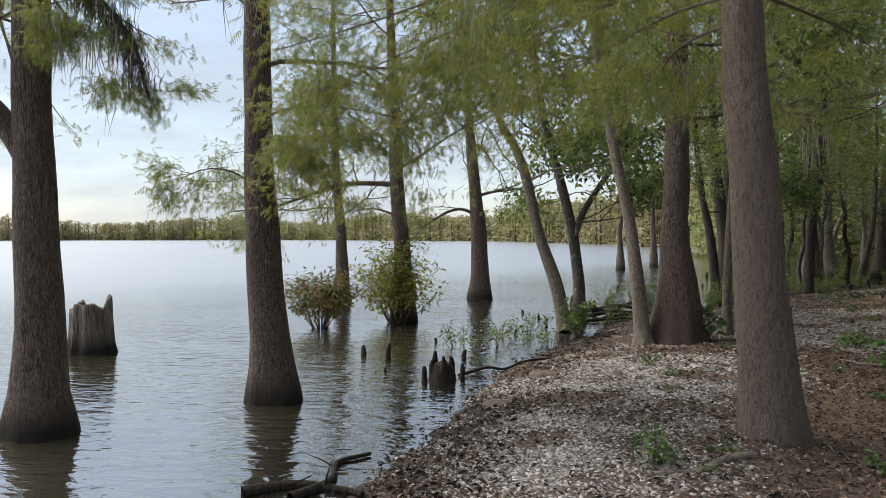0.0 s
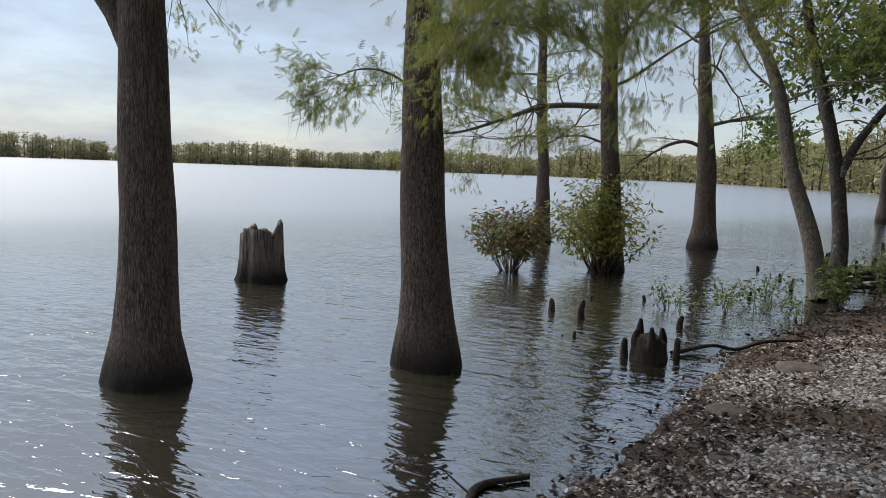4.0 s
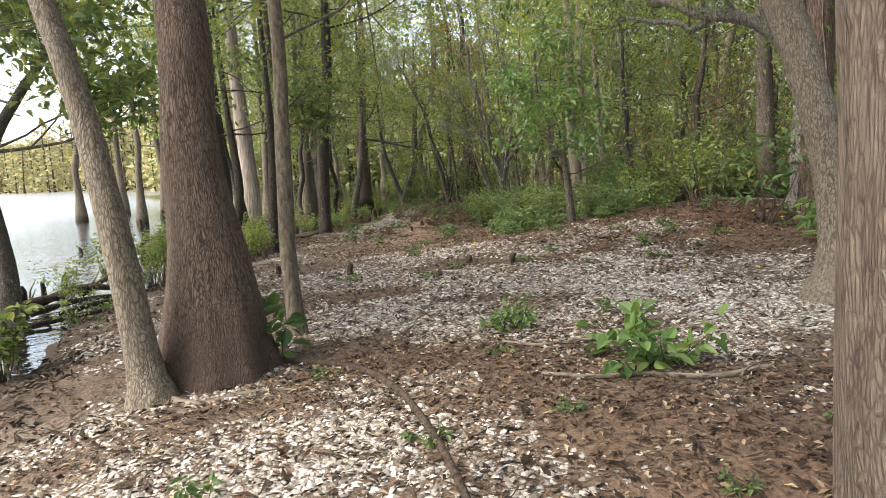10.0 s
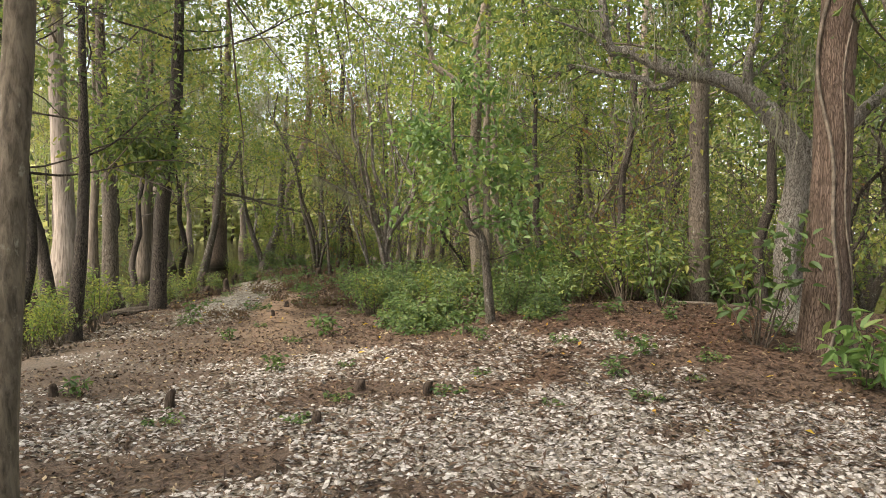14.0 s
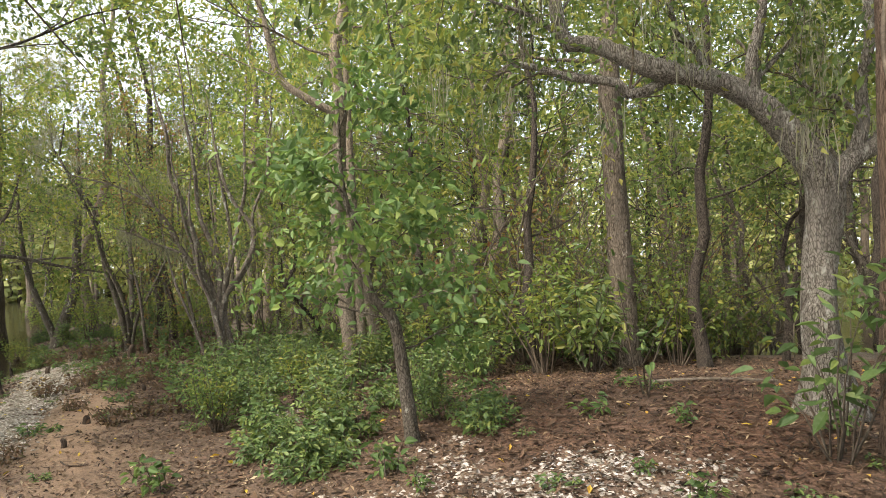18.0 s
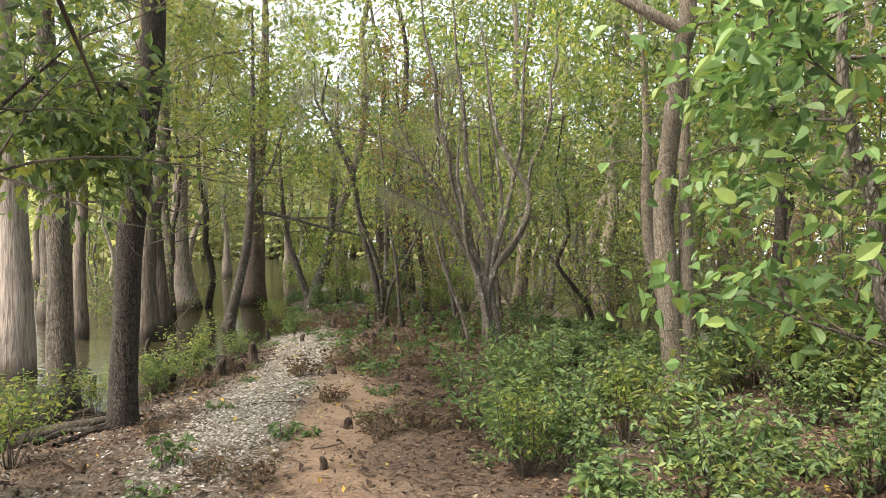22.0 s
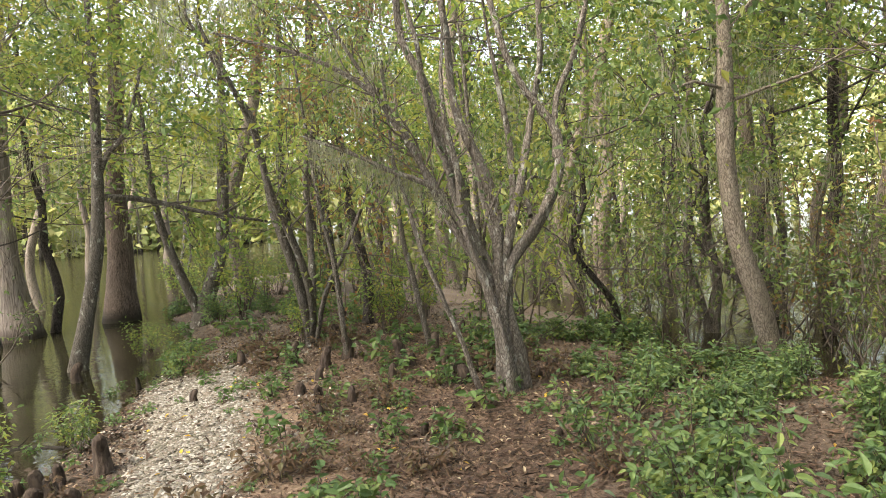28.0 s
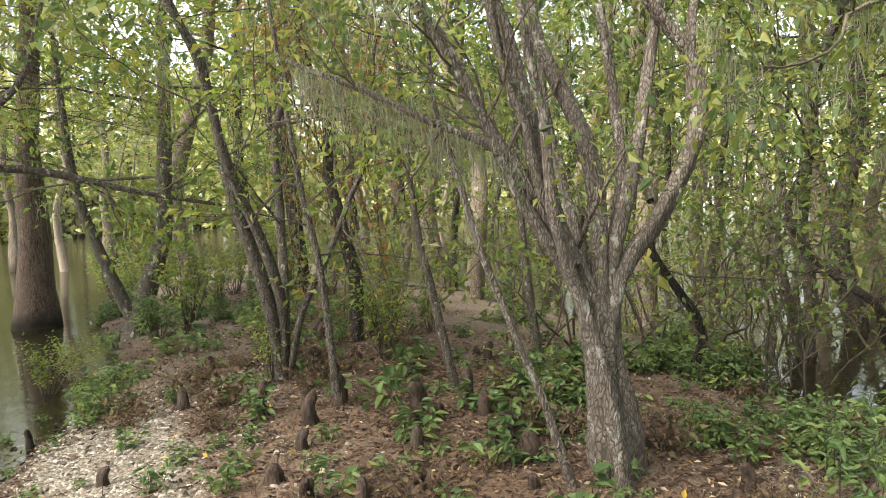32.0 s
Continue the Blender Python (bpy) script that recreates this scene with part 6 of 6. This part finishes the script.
# bushes standing in the lake: cypress regrowth round a stool
for x, y, h, w, n, seed, mat, label in ((-2.75, 11.2, 1.1, 0.95, 34, 321, LEAF_AUTUMN, "rounded browning bush standing in the lake"),
                                        (-1.5, 12.2, 1.55, 1.25, 50, 322, LEAF_YELLOW, "yellow-green bush round a cypress foot in the lake")):
    shrub("lake_bush", label, x, y, 0.0, h, w, n, mat, 0.09, 74, seed, aspect=0.36)
for i, (x, y, h) in enumerate(((0.35, 8.9, 0.5), (0.75, 9.5, 0.55), (1.25, 10.3, 0.5), (1.0, 9.9, 0.45), (0.1, 9.3, 0.5), (1.5, 9.6, 0.4), (0.6, 10.6, 0.45), (1.1, 11.4, 0.5), (2.6, 12.6, 0.5), (3.0, 13.2, 0.5))):
    shrub("water_plant", "thin leafy water plant in the shallows", x, y, 0.0, h, 0.5, 7, LEAF_BROAD, 0.055, 12, 330 + i, "plant", 0.5, group="water plants along the shore")


# ---------------------------------------------------------------- stumps, knees, dead wood
def knee_mesh(seed, h, r, lean=0.1):
    rng = np.random.default_rng(seed)
    s = Soup()
    path = smooth_path([(0, 0, -0.12), (rng.normal(0, lean) * h, rng.normal(0, lean) * h, h * 0.5), (rng.normal(0, lean) * h, rng.normal(0, lean) * h, h)], 12)
    rad = np.interp(np.linspace(0, 1, 12), (0, 0.25, 0.6, 0.9, 1), (r * 1.5, r * 1.1, r * 0.85, r * 0.72, r * 0.4))
    tube(s, path, rad, 10, 4, 0.22, h, 0.12, rng)
    return s


KNEES = [knee_mesh(400 + k, h, r).mesh("cypress_knee", m) for k, (h, r, m) in enumerate(((0.12, 0.05, WOOD_KNEE), (0.18, 0.058, WOOD_KNEE), (0.09, 0.06, WOOD_KNEE), (0.26, 0.045, WOOD_WET), (0.17, 0.04, WOOD_WET), (0.27, 0.07, WOOD_KNEE)))]


def knee(k, x, y, s=1.0, label="brown woody cypress knee rising from the ground"):
    ob = part("cypress_knee", KNEES[k], None)
    ob.matrix_basis = Matrix.Translation((x, y, max(gz(x, y), -0.05))) @ Matrix.Rotation(x * 7 + y, 4, "Z") @ Matrix.Scale(s, 4)
    return tagged(ob, label, "knee", "cypress knees")


WETK = "black wet cypress knee standing in the water"
for x, y, k, s in ((-0.65, 8.06, 3, 1.0), (-1.09, 8.3, 4, 1.1), (0.38, 8.28, 4, 1.0), (0.15, 6.63, 3, 0.85), (0.54, 6.92, 3, 0.8), (-0.46, 7.15, 4, 0.6), (-0.58, 7.13, 4, 0.35),
                   (-0.3, 9.7, 4, 0.7), (0.9, 10.9, 4, 0.8), (1.4, 12.0, 3, 0.8), (1.2, 13.2, 4, 0.9), (-0.9, 9.4, 4, 0.5), (2.4, 15.4, 3, 1.0), (2.7, 15.7, 3, 1.2), (0.8, 14.2, 4, 0.8), (3.3, 21.5, 4, 1.2)):
    knee(k, x, y, s, WETK)
for x, y, k, s in ((5.56, 11.6, 1, 0.75), (6.9, 11.05, 2, 0.9), (7.23, 10.57, 0, 0.9), (6.15, 10.5, 2, 0.75), (4.28, 13.01, 1, 0.8), (5.0, 12.6, 0, 0.8), (9.41, 16.74, 2, 0.9), (8.7, 15.9, 0, 0.7),
                   (13.7, 22.18, 5, 1.0), (13.3, 22.0, 5, 0.9), (13.5, 22.3, 1, 1.0), (12.5, 20.6, 1, 0.8), (12.8, 20.4, 0, 0.9), (11.9, 22.5, 0, 1.0), (12.07, 20.53, 2, 0.9), (13.3, 20.9, 1, 0.9),
                   (12.4, 21.3, 2, 1.2), (12.9, 21.6, 0, 1.1), (14.2, 21.0, 1, 1.0), (13.9, 20.5, 0, 1.0), (12.2, 19.3, 0, 0.8), (11.4, 19.8, 2, 0.8), (13.9, 18.9, 1, 0.9), (13.4, 18.75, 0, 0.9),
                   (10.6, 19.1, 2, 0.7), (14.6, 20.2, 5, 0.9), (11.0, 18.1, 0, 0.7), (13.1, 23.6, 1, 1.0), (13.6, 24.4, 0, 1.0), (14.4, 23.3, 5, 0.9), (12.7, 18.4, 2, 0.7)):
    knee(k, x, y, s)
for x, y, k, s in ((4.6, 17.6, 3, 1.2), (5.2, 18.3, 4, 1.2), (4.9, 19.2, 3, 1.2), (5.6, 19.0, 4, 1.3), (4.2, 18.6, 4, 1.2), (5.3, 20.2, 3, 1.2), (4.4, 20.0, 3, 1.2), (6.0, 20.9, 4, 1.3), (5.0, 21.3, 3, 1.3), (6.3, 18.8, 3, 1.1), (3.9, 19.6, 5, 1.3), (5.8, 17.9, 3, 0.9), (6.2, 23.4, 4, 1.0), (6.8, 24.4, 3, 0.9), (6.0, 25.6, 4, 1.3), (7.1, 26.3, 3, 1.1), (6.5, 27.8, 4, 1.5), (5.6, 29.0, 3, 1.3), (7.4, 29.4, 4, 1.6), (6.1, 31.5, 3, 1.5), (7.0, 33.0, 3, 1.6), (5.4, 24.3, 4, 1.0), (7.6, 24.9, 4, 0.9)):
    knee(k, x, y, s, WETK)
for i in range(44):
    x, y = bush.uniform(5.2, 13.8), bush.uniform(18.8, 28)
    if -2.2 < shore_distance(np.array([x]), np.array([y]))[0] < -0.1:
        knee(bush.choice((3, 4, 5)), x, y, bush.uniform(0.8, 1.5), WETK)

for i in range(16):
    # a huddle of brown knees between water and path
    knee(bush.choice((0, 1, 2, 5)), bush.gauss(10.0, 0.17), bush.gauss(21.2, 0.28), bush.uniform(0.7, 1.25))
for i in range(48):
    x, y = bush.uniform(11.2, 16), bush.uniform(19.3, 26)
    if shore_distance(np.array([x]), np.array([y]))[0] > 0.15 and trodden(np.array([x]), np.array([y]))[0] < 0.1 and math.hypot(x - 13.63, y - 19.55) > 0.4:
        knee(bush.choice((0, 1, 2, 5)), x, y, bush.uniform(0.6, 1.1))

# the broken stump out in the lake
stump = thing("stump", -5.12, 7.93, 0, "grey weathered broken stump standing in the lake", "stump")
rng = np.random.default_rng(41)
s = Soup()
seg = 40
th = np.linspace(0, 2 * np.pi, seg, endpoint=False)
rib = 0.95 + 0.06 * np.sin(5 * th + 1) + 0.07 * np.sin(9 * th) + rng.normal(0, 0.035, seg)
top = 0.70 + 0.04 * np.sin(3 * th) + 0.03 * rng.normal(0, 1, seg) + 0.07 * (np.abs(th - 0.3) < 0.5) - 0.05 * (np.abs(th - 4.0) < 0.35)
rows = []
for u, r in ((-0.5, 0.42), (0, 0.355), (0.15, 0.32), (0.5, 0.295), (0.85, 0.285), (1.0, 0.28)):
    z = np.where(u < 0, u, u * top)
    rows.append(np.stack([np.cos(th) * r * rib, np.sin(th) * r * rib, z + 0 * th], 1))
rows.append(np.stack([np.cos(th) * 0.23 * rib, np.sin(th) * 0.23 * rib, top - 0.03], 1))
rows.append(np.stack([np.cos(th) * 0.19, np.sin(th) * 0.19, np.full(seg, 0.35)], 1))
v = np.concatenate(rows)
i, j = np.meshgrid(np.arange(len(rows) - 1), np.arange(seg), indexing="ij")
a, b = (i * seg + j).ravel(), (i * seg + (j + 1) % seg).ravel()
s.add(v, np.stack([a, b, b + seg, a + seg], 1))
s.add(np.vstack([rows[-1], [[0, 0, 0.33]]]), np.stack([np.arange(seg), (np.arange(seg) + 1) % seg, np.full(seg, seg)], 1))
part("stump_wall", s, WOOD_DEAD, stump)


def old_stool(x, y, r, h, seed, label):
    """A rotten black stool with a ragged top at the water's edge."""
    rng = np.random.default_rng(seed)
    ob = thing("rotten_stump", x, y, 0, label, "stump")
    s = Soup()
    tube(s, smooth_path([(0, 0, -0.15), (0.01, 0, h * 0.5), (0.02, 0.01, h)], 10), np.interp(np.linspace(0, 1, 10), (0, 0.4, 1), (r * 1.3, r, r * 0.85)), 16, 6, 0.12, h, 0.1, rng)
    part("stool", s, WOOD_WET, ob)
    for k in range(8):
        t = Soup()
        a = rng.uniform(0, 6.28)
        tube(t, smooth_path([(math.cos(a) * r * 0.6, math.sin(a) * r * 0.6, h * 0.7), (math.cos(a) * r * 0.75, math.sin(a) * r * 0.75, h * 1.1), (math.cos(a) * r * 0.7, math.sin(a) * r * 0.7, h * rng.uniform(1.2, 2.0))], 6), np.linspace(r * 0.38, r * 0.1, 6), 7, rng=rng)
        part("splinter", t, WOOD_WET, ob)
    return ob


old_stool(0.34, 6.68, 0.16, 0.17, 51, "black rotten stump at the water's edge")
old_stool(2.0, 14.2, 0.2, 0.22, 52, "black rotten stump among driftwood")


def dead_branch(name, label, points, r0, r1, mat, seed, twigs=3, length=0.3, cat="branch"):
    rng = np.random.default_rng(seed)
    p = np.array(points, float)
    ob = thing(name, *p[0], label, cat)
    tips = []
    limb(rng, ob, tips, p - p[0], r0, r1, mat, twigs, length, 0, "branch", n=22)
    return ob


def lie(points, lift=0.0):
    """Points of a thing that lies on the ground."""
    return [(x, y, max(gz(x, y), 0.0) + lift) for x, y in points]


dead_branch("driftwood", "black wet branch floating at the water's edge", lie([(0.05, 2.75), (0.2, 3.1), (0.12, 3.5), (0.3, 3.75)], 0.02), 0.035, 0.015, WOOD_WET, 61)
dead_branch("driftwood", "black wet branch half under water", lie([(-0.3, 2.8), (0.0, 3.0), (0.35, 2.95), (0.5, 2.85)], 0.02), 0.04, 0.02, WOOD_WET, 62)
dead_branch("driftwood", "arched black branch reaching out of the shallows", [(0.5, 6.95, 0.02), (0.8, 7.3, 0.06), (1.0, 7.45, 0.02), (1.25, 7.6, 0.1), (1.55, 7.75, 0.12)], 0.022, 0.012, WOOD_WET, 63)
dead_branch("dead_branch", "bare grey branch lying on shells", lie([(4.75, 6.95), (4.95, 6.72), (5.2, 6.6), (5.45, 6.3), (5.8, 6.2)], 0.012), 0.013, 0.02, WOOD_ROOT, 64)
dead_branch("dead_branch", "bent pale branch lying under a shoot", lie([(5.0, 7.7), (5.15, 7.45), (5.45, 7.35), (5.75, 7.1)], 0.015), 0.014, 0.009, WOOD_ROOT, 65)
dead_branch("surface_root", "dark root snaking over the shell bank", lie([(3.55, 8.6), (3.94, 7.93), (3.98, 7.36), (3.83, 6.69), (3.63, 6.07), (3.46, 5.68), (3.3, 5.2)], 0.008), 0.03, 0.016, WOOD_KNEE, 66, 2, 0.2, "root")
for pts, r, mat, label in (([(6.9, 18.95), (7.2, 18.9), (7.5, 19.0), (7.75, 18.9)], 0.05, WOOD_WET, "wet black driftwood stranded between two trunks"),
                           ([(7.25, 18.6), (7.5, 18.75), (7.75, 18.62), (8.0, 18.8)], 0.04, WOOD_DEAD, "grey driftwood wedged against a dark trunk"),
                           ([(7.35, 18.3), (7.7, 18.45), (7.95, 18.35)], 0.035, WOOD_WET, "short black stick of driftwood on the bank"),
                           ([(8.2, 18.75), (8.35, 18.95), (8.3, 19.2)], 0.028, WOOD_DEAD, "bent grey root beside a dark trunk"),
                           ([(9.9, 23.45), (10.15, 23.1), (10.4, 22.95), (10.62, 22.6)], 0.04, WOOD_DEAD, "crooked stick lying in the still water"),
                           ([(7.0, 19.3), (7.4, 19.45), (7.9, 19.35), (8.2, 19.5)], 0.045, WOOD_DEAD, "weathered log lying in the shallows")):
    dead_branch("driftwood", label, [(x, y, max(gz(x, y), -0.03) + r * 0.5) for x, y in pts], r, r * 0.55, mat, int(pts[0][1] * 90), 3, 0.22)
dead_branch("surface_root", "pale root at the foot of a leaning tree", lie([(2.85, 8.2), (3.0, 7.95), (3.3, 7.9), (3.6, 7.75)], -0.005), 0.035, 0.012, WOOD_ROOT, 67, 2, 0.2, "root")
dead_branch("surface_root", "bent root at the foot of a thick cypress", lie([(2.98, 3.35), (2.75, 3.15), (2.6, 2.95), (2.3, 2.85)], 0.0), 0.045, 0.02, WOOD_ROOT, 68, 2, 0.2, "root")
dead_branch("dead_branch", "long thin stick lying on red leaf litter", lie([(11.4, 10.9), (11.9, 10.5), (12.5, 10.0)], 0.02), 0.025, 0.018, WOOD_ROOT, 69, 1)
dead_branch("driftwood", "grey log lying at the water's edge", lie([(7.2, 19.2), (7.5, 18.9), (7.9, 18.8)], 0.04), 0.06, 0.05, WOOD_DEAD, 70, 2)
dead_branch("driftwood", "dark log lying under the bank trees", lie([(7.0, 19.6), (7.5, 19.7), (8.0, 20.0)], 0.03), 0.05, 0.04, WOOD_KNEE, 71, 2)
for i, (pts, r) in enumerate((([(2.3, 14.2, 0.08), (2.8, 14.3, 0.2), (3.2, 14.3, 0.15)], 0.06), ([(2.2, 13.6, 0.05), (2.7, 13.7, 0.12), (3.2, 13.6, 0.14)], 0.045), ([(1.9, 13.9, 0.03), (2.3, 13.95, 0.15), (2.6, 14.1, 0.12)], 0.06),
                              ([(2.5, 13.2, 0.05), (2.8, 13.3, 0.1), (3.1, 13.2, 0.16)], 0.04), ([(2.8, 14.6, 0.05), (3.1, 14.6, 0.22), (3.3, 14.5, 0.3)], 0.05), ([(2.0, 12.6, 0.03), (2.4, 12.8, 0.06), (2.9, 12.7, 0.12)], 0.04))):
    dead_branch("driftwood", "grey weathered driftwood log piled on the shore" if i % 2 == 0 else "dark driftwood branch piled on the shore", pts, r, r * 0.6, WOOD_DEAD if i % 2 == 0 else WOOD_WET, 80 + i, 2, 0.4, "driftwood")
for i in range(70):
    x, y = bush.uniform(3.0, 15), bush.uniform(6, 24)
    if shore_distance(np.array([x]), np.array([y]))[0] > 0.3:
        a, l = bush.uniform(0, 6.28), bush.uniform(0.15, 0.5)
        dead_branch("stick", "thin dead stick on the ground", lie([(x, y), (x + math.cos(a) * l * 0.5, y + math.sin(a) * l * 0.5), (x + math.cos(a + 0.3) * l, y + math.sin(a + 0.3) * l)], 0.008), 0.008, 0.004, WOOD_ROOT if i % 2 else WOOD_KNEE, 500 + i, 1, 0.12, "stick")
for i, (x, y, r) in enumerate(((1.15, 5.3, 0.13), (1.55, 6.5, 0.16), (1.0, 6.3, 0.06), (1.2, 4.3, 0.07))):
    s = Soup()
    rng = np.random.default_rng(90 + i)
    u, w = np.meshgrid(np.linspace(0.05, 1.5, 6), np.linspace(0, 2 * np.pi, 12, endpoint=False), indexing="ij")
    k = 1 + 0.12 * np.sin(3 * w + i) + rng.normal(0, 0.03, u.shape)
    v = np.stack([np.sin(u) * np.cos(w) * r * k * 1.3, np.sin(u) * np.sin(w) * r * k, np.cos(u) * r * 0.42 - 0.01], -1).reshape(-1, 3)
    ii, jj = np.meshgrid(np.arange(5), np.arange(12), indexing="ij")
    a, b = (ii * 12 + jj).ravel(), (ii * 12 + (jj + 1) % 12).ravel()
    s.add(v, np.stack([a, a + 12, b + 12, b], 1))
    s.add(v[:12], [list(range(12))])
    ob = part("clod", s, plain("wet_clay", (0.06, 0.045, 0.035), (0.17, 0.13, 0.10), 9))
    ob.location = (x, y, gz(x, y))
    tagged(ob, "smooth wet lump of clay on the shell bank", "clod")


# ---------------------------------------------------------------- shells and litter
def strew(count, box, density, seed, flatness, low, high, kind, tries=5):
    """Small pieces dropped on the ground where density allows."""
    rng = np.random.default_rng(seed)
    n = count * tries
    x, y = rng.uniform(box[0], box[1], n), rng.uniform(box[2], box[3], n)
    keep = rng.uniform(0, 1, n) < density(x, y)
    x, y = x[keep][:count], y[keep][:count]
    n = len(x)
    z = ground_z(x, y)
    ok = z > -0.06
    x, y, z = x[ok], y[ok], z[ok]
    n = len(x)
    size = rng.uniform(0, 1, n) ** 1.8 * (high - low) + low
    a = rng.uniform(0, 6.28, n)
    nrm = rng.normal(0, flatness, (n, 3)) + (0, 0, 1)
    nrm /= np.linalg.norm(nrm, axis=1)[:, None]
    ax = np.stack([np.cos(a), np.sin(a), 0 * a], 1)
    ax -= nrm * (ax * nrm).sum(1)[:, None]
    ax /= np.linalg.norm(ax, axis=1)[:, None]
    side = np.cross(nrm, ax)
    c = np.stack([x, y, z + size * 0.16], 1)
    sz = size[:, None]
    s = Soup()
    if kind == "shell":
        rim = []
        for k in range(5):
            t = k / 5 * 6.283
            q = rng.uniform(0.75, 1.15, (n, 1))
            rim.append(c + (ax * math.cos(t) * 0.62 + side * math.sin(t) * 0.48) * sz * q - nrm * sz * 0.10)
        v = np.stack([c + nrm * sz * 0.14 + ax * sz * 0.1, *rim], 1).reshape(-1, 3)
        k = np.arange(n)[:, None] * 6
        s.add(v, np.concatenate([k + [0, 1 + j, 1 + (j + 1) % 5] for j in range(5)]))
    elif kind == "needle":
        bow = rng.normal(0, 0.12, (n, 1))
        v = np.stack([c - ax * sz * 0.5, c + side * (0.0025 + sz * bow), c + ax * sz * 0.5, c - side * (0.0025 - sz * bow)], 1).reshape(-1, 3)
        k = np.arange(n)[:, None] * 4
        s.add(v, np.concatenate([k + [0, 1, 2], k + [0, 2, 3]]))
    else:
        curl = rng.uniform(-0.1, 0.35, (n, 1))
        v = np.stack([c - ax * sz * 0.5, c + side * sz * 0.22 + nrm * sz * curl, c + ax * sz * 0.5 + nrm * sz * curl * 0.6, c - side * sz * 0.22 + nrm * sz * curl], 1).reshape(-1, 3)
        k = np.arange(n)[:, None] * 4
        s.add(v, np.concatenate([k + [0, 1, 2], k + [0, 2, 3]]))
    return s


SHELL = islands("shell", ((0.0, (0.10, 0.085, 0.07)), (0.3, (0.22, 0.195, 0.17)), (0.68, (0.37, 0.338, 0.322)), (1.0, (0.58, 0.548, 0.54))), 0.55)
LITTER = islands("dead_leaves", ((0.0, (0.016, 0.01, 0.008)), (0.35, (0.06, 0.034, 0.024)), (0.7, (0.15, 0.085, 0.056)), (0.9, (0.28, 0.2, 0.13)), (1.0, (0.42, 0.34, 0.23))), 0.75)
MUDDY_SHELL = islands("muddy_shell", ((0.0, (0.07, 0.06, 0.045)), (0.3, (0.165, 0.145, 0.115)), (0.7, (0.26, 0.238, 0.205)), (1.0, (0.44, 0.415, 0.375))), 0.6)
for k, (n, box) in enumerate(((34000, (0.5, 5.0, 0, 8.2)), (60000, (2.4, 11.4, 5, 13)), (9000, (5.5, 12, 11.5, 19)), (30000, (7.5, 14.5, 15.6, 25)))):
    part("shells", strew(n, box, shelly, 601 + k, 0.28, 0.014, (0.042, 0.052, 0.045, 0.05)[k], "shell"), SHELL if k < 3 else MUDDY_SHELL, smooth=False)["label"] = "broken white and grey clam shells strewn on the bank" if k < 3 else "grey mud-stained clam shells trodden into the path"
leafy_ground = lambda x, y: np.clip(0.85 - 0.95 * shelly(x, y) - 0.75 * sandy(x, y), 0.07, 1) * np.clip(shore_distance(x, y) * 3 + 0.6, 0, 1) * (1 - 0.4 * np.exp(-(((x - 4) / 1.6) ** 2 + ((y - 5.5) / 2.2) ** 2))) * (1 - 0.85 * trodden(x, y))
for k, (n, box) in enumerate(((34000, (0.4, 6, 0, 8.2)), (60000, (3.5, 16, 4, 14)), (42000, (6, 17, 13, 27)), (16000, (10.5, 15.5, 18, 24.5)), (9000, (12, 18, 24, 32)))):
    part("leaf_litter", strew(n, box, leafy_ground, 611 + k, 0.45, 0.018, 0.06, "leaf"), LITTER, smooth=False)["label"] = "brown and red dead leaves on the ground"
NEEDLES = islands("fallen_needles", ((0.0, (0.03, 0.018, 0.013)), (0.5, (0.095, 0.055, 0.038)), (1.0, (0.22, 0.14, 0.095))), 0.8)
needly = lambda x, y: np.clip(0.2 + 0.75 * rusty(x, y) - 0.35 * sandy(x, y), 0.05, 1) * (shore_distance(x, y) > 0.1) * (1 - 0.85 * trodden(x, y))
for k, (n, box) in enumerate(((22000, (2, 9, 2, 12)), (34000, (8, 16, 7.5, 15)), (30000, (7, 16, 15, 25)))):
    part("leaf_litter", strew(n, box, needly, 631 + k, 0.15, 0.05, 0.16, "needle"), NEEDLES, smooth=False)["label"] = "red-brown fallen needles and fine twigs"
part("leaf_litter", strew(420, (7, 15.5, 8, 24), lambda x, y: 0.6 + 0 * x, 641, 0.4, 0.05, 0.09, "leaf"), YELLOW_LEAF, smooth=False)["label"] = "fallen yellow leaves scattered on the ground"
wrack = lambda x, y: np.exp(-((shore_distance(x, y) - 0.35) / 0.42) ** 2) * np.clip(0.55 + 1.2 * wave_noise(x, y, 3.3, 15), 0, 1) * (1 - 0.9 * trodden(x, y))
part("leaf_litter", strew(50000, (0.2, 13, 1, 25), wrack, 621, 0.6, 0.02, 0.09, "leaf"), islands("wet_wrack", ((0.0, (0.012, 0.009, 0.007)), (0.6, (0.045, 0.03, 0.022)), (1.0, (0.11, 0.075, 0.05))), 0.6), smooth=False)["label"] = "dark wet leaf wrack along the waterline"
for ob in list(scene.objects):
    if ob.name.startswith(("shells", "leaf_litter")):
        tagged(ob, category="shells" if ob.name.startswith("shells") else "litter", kind="stuff")
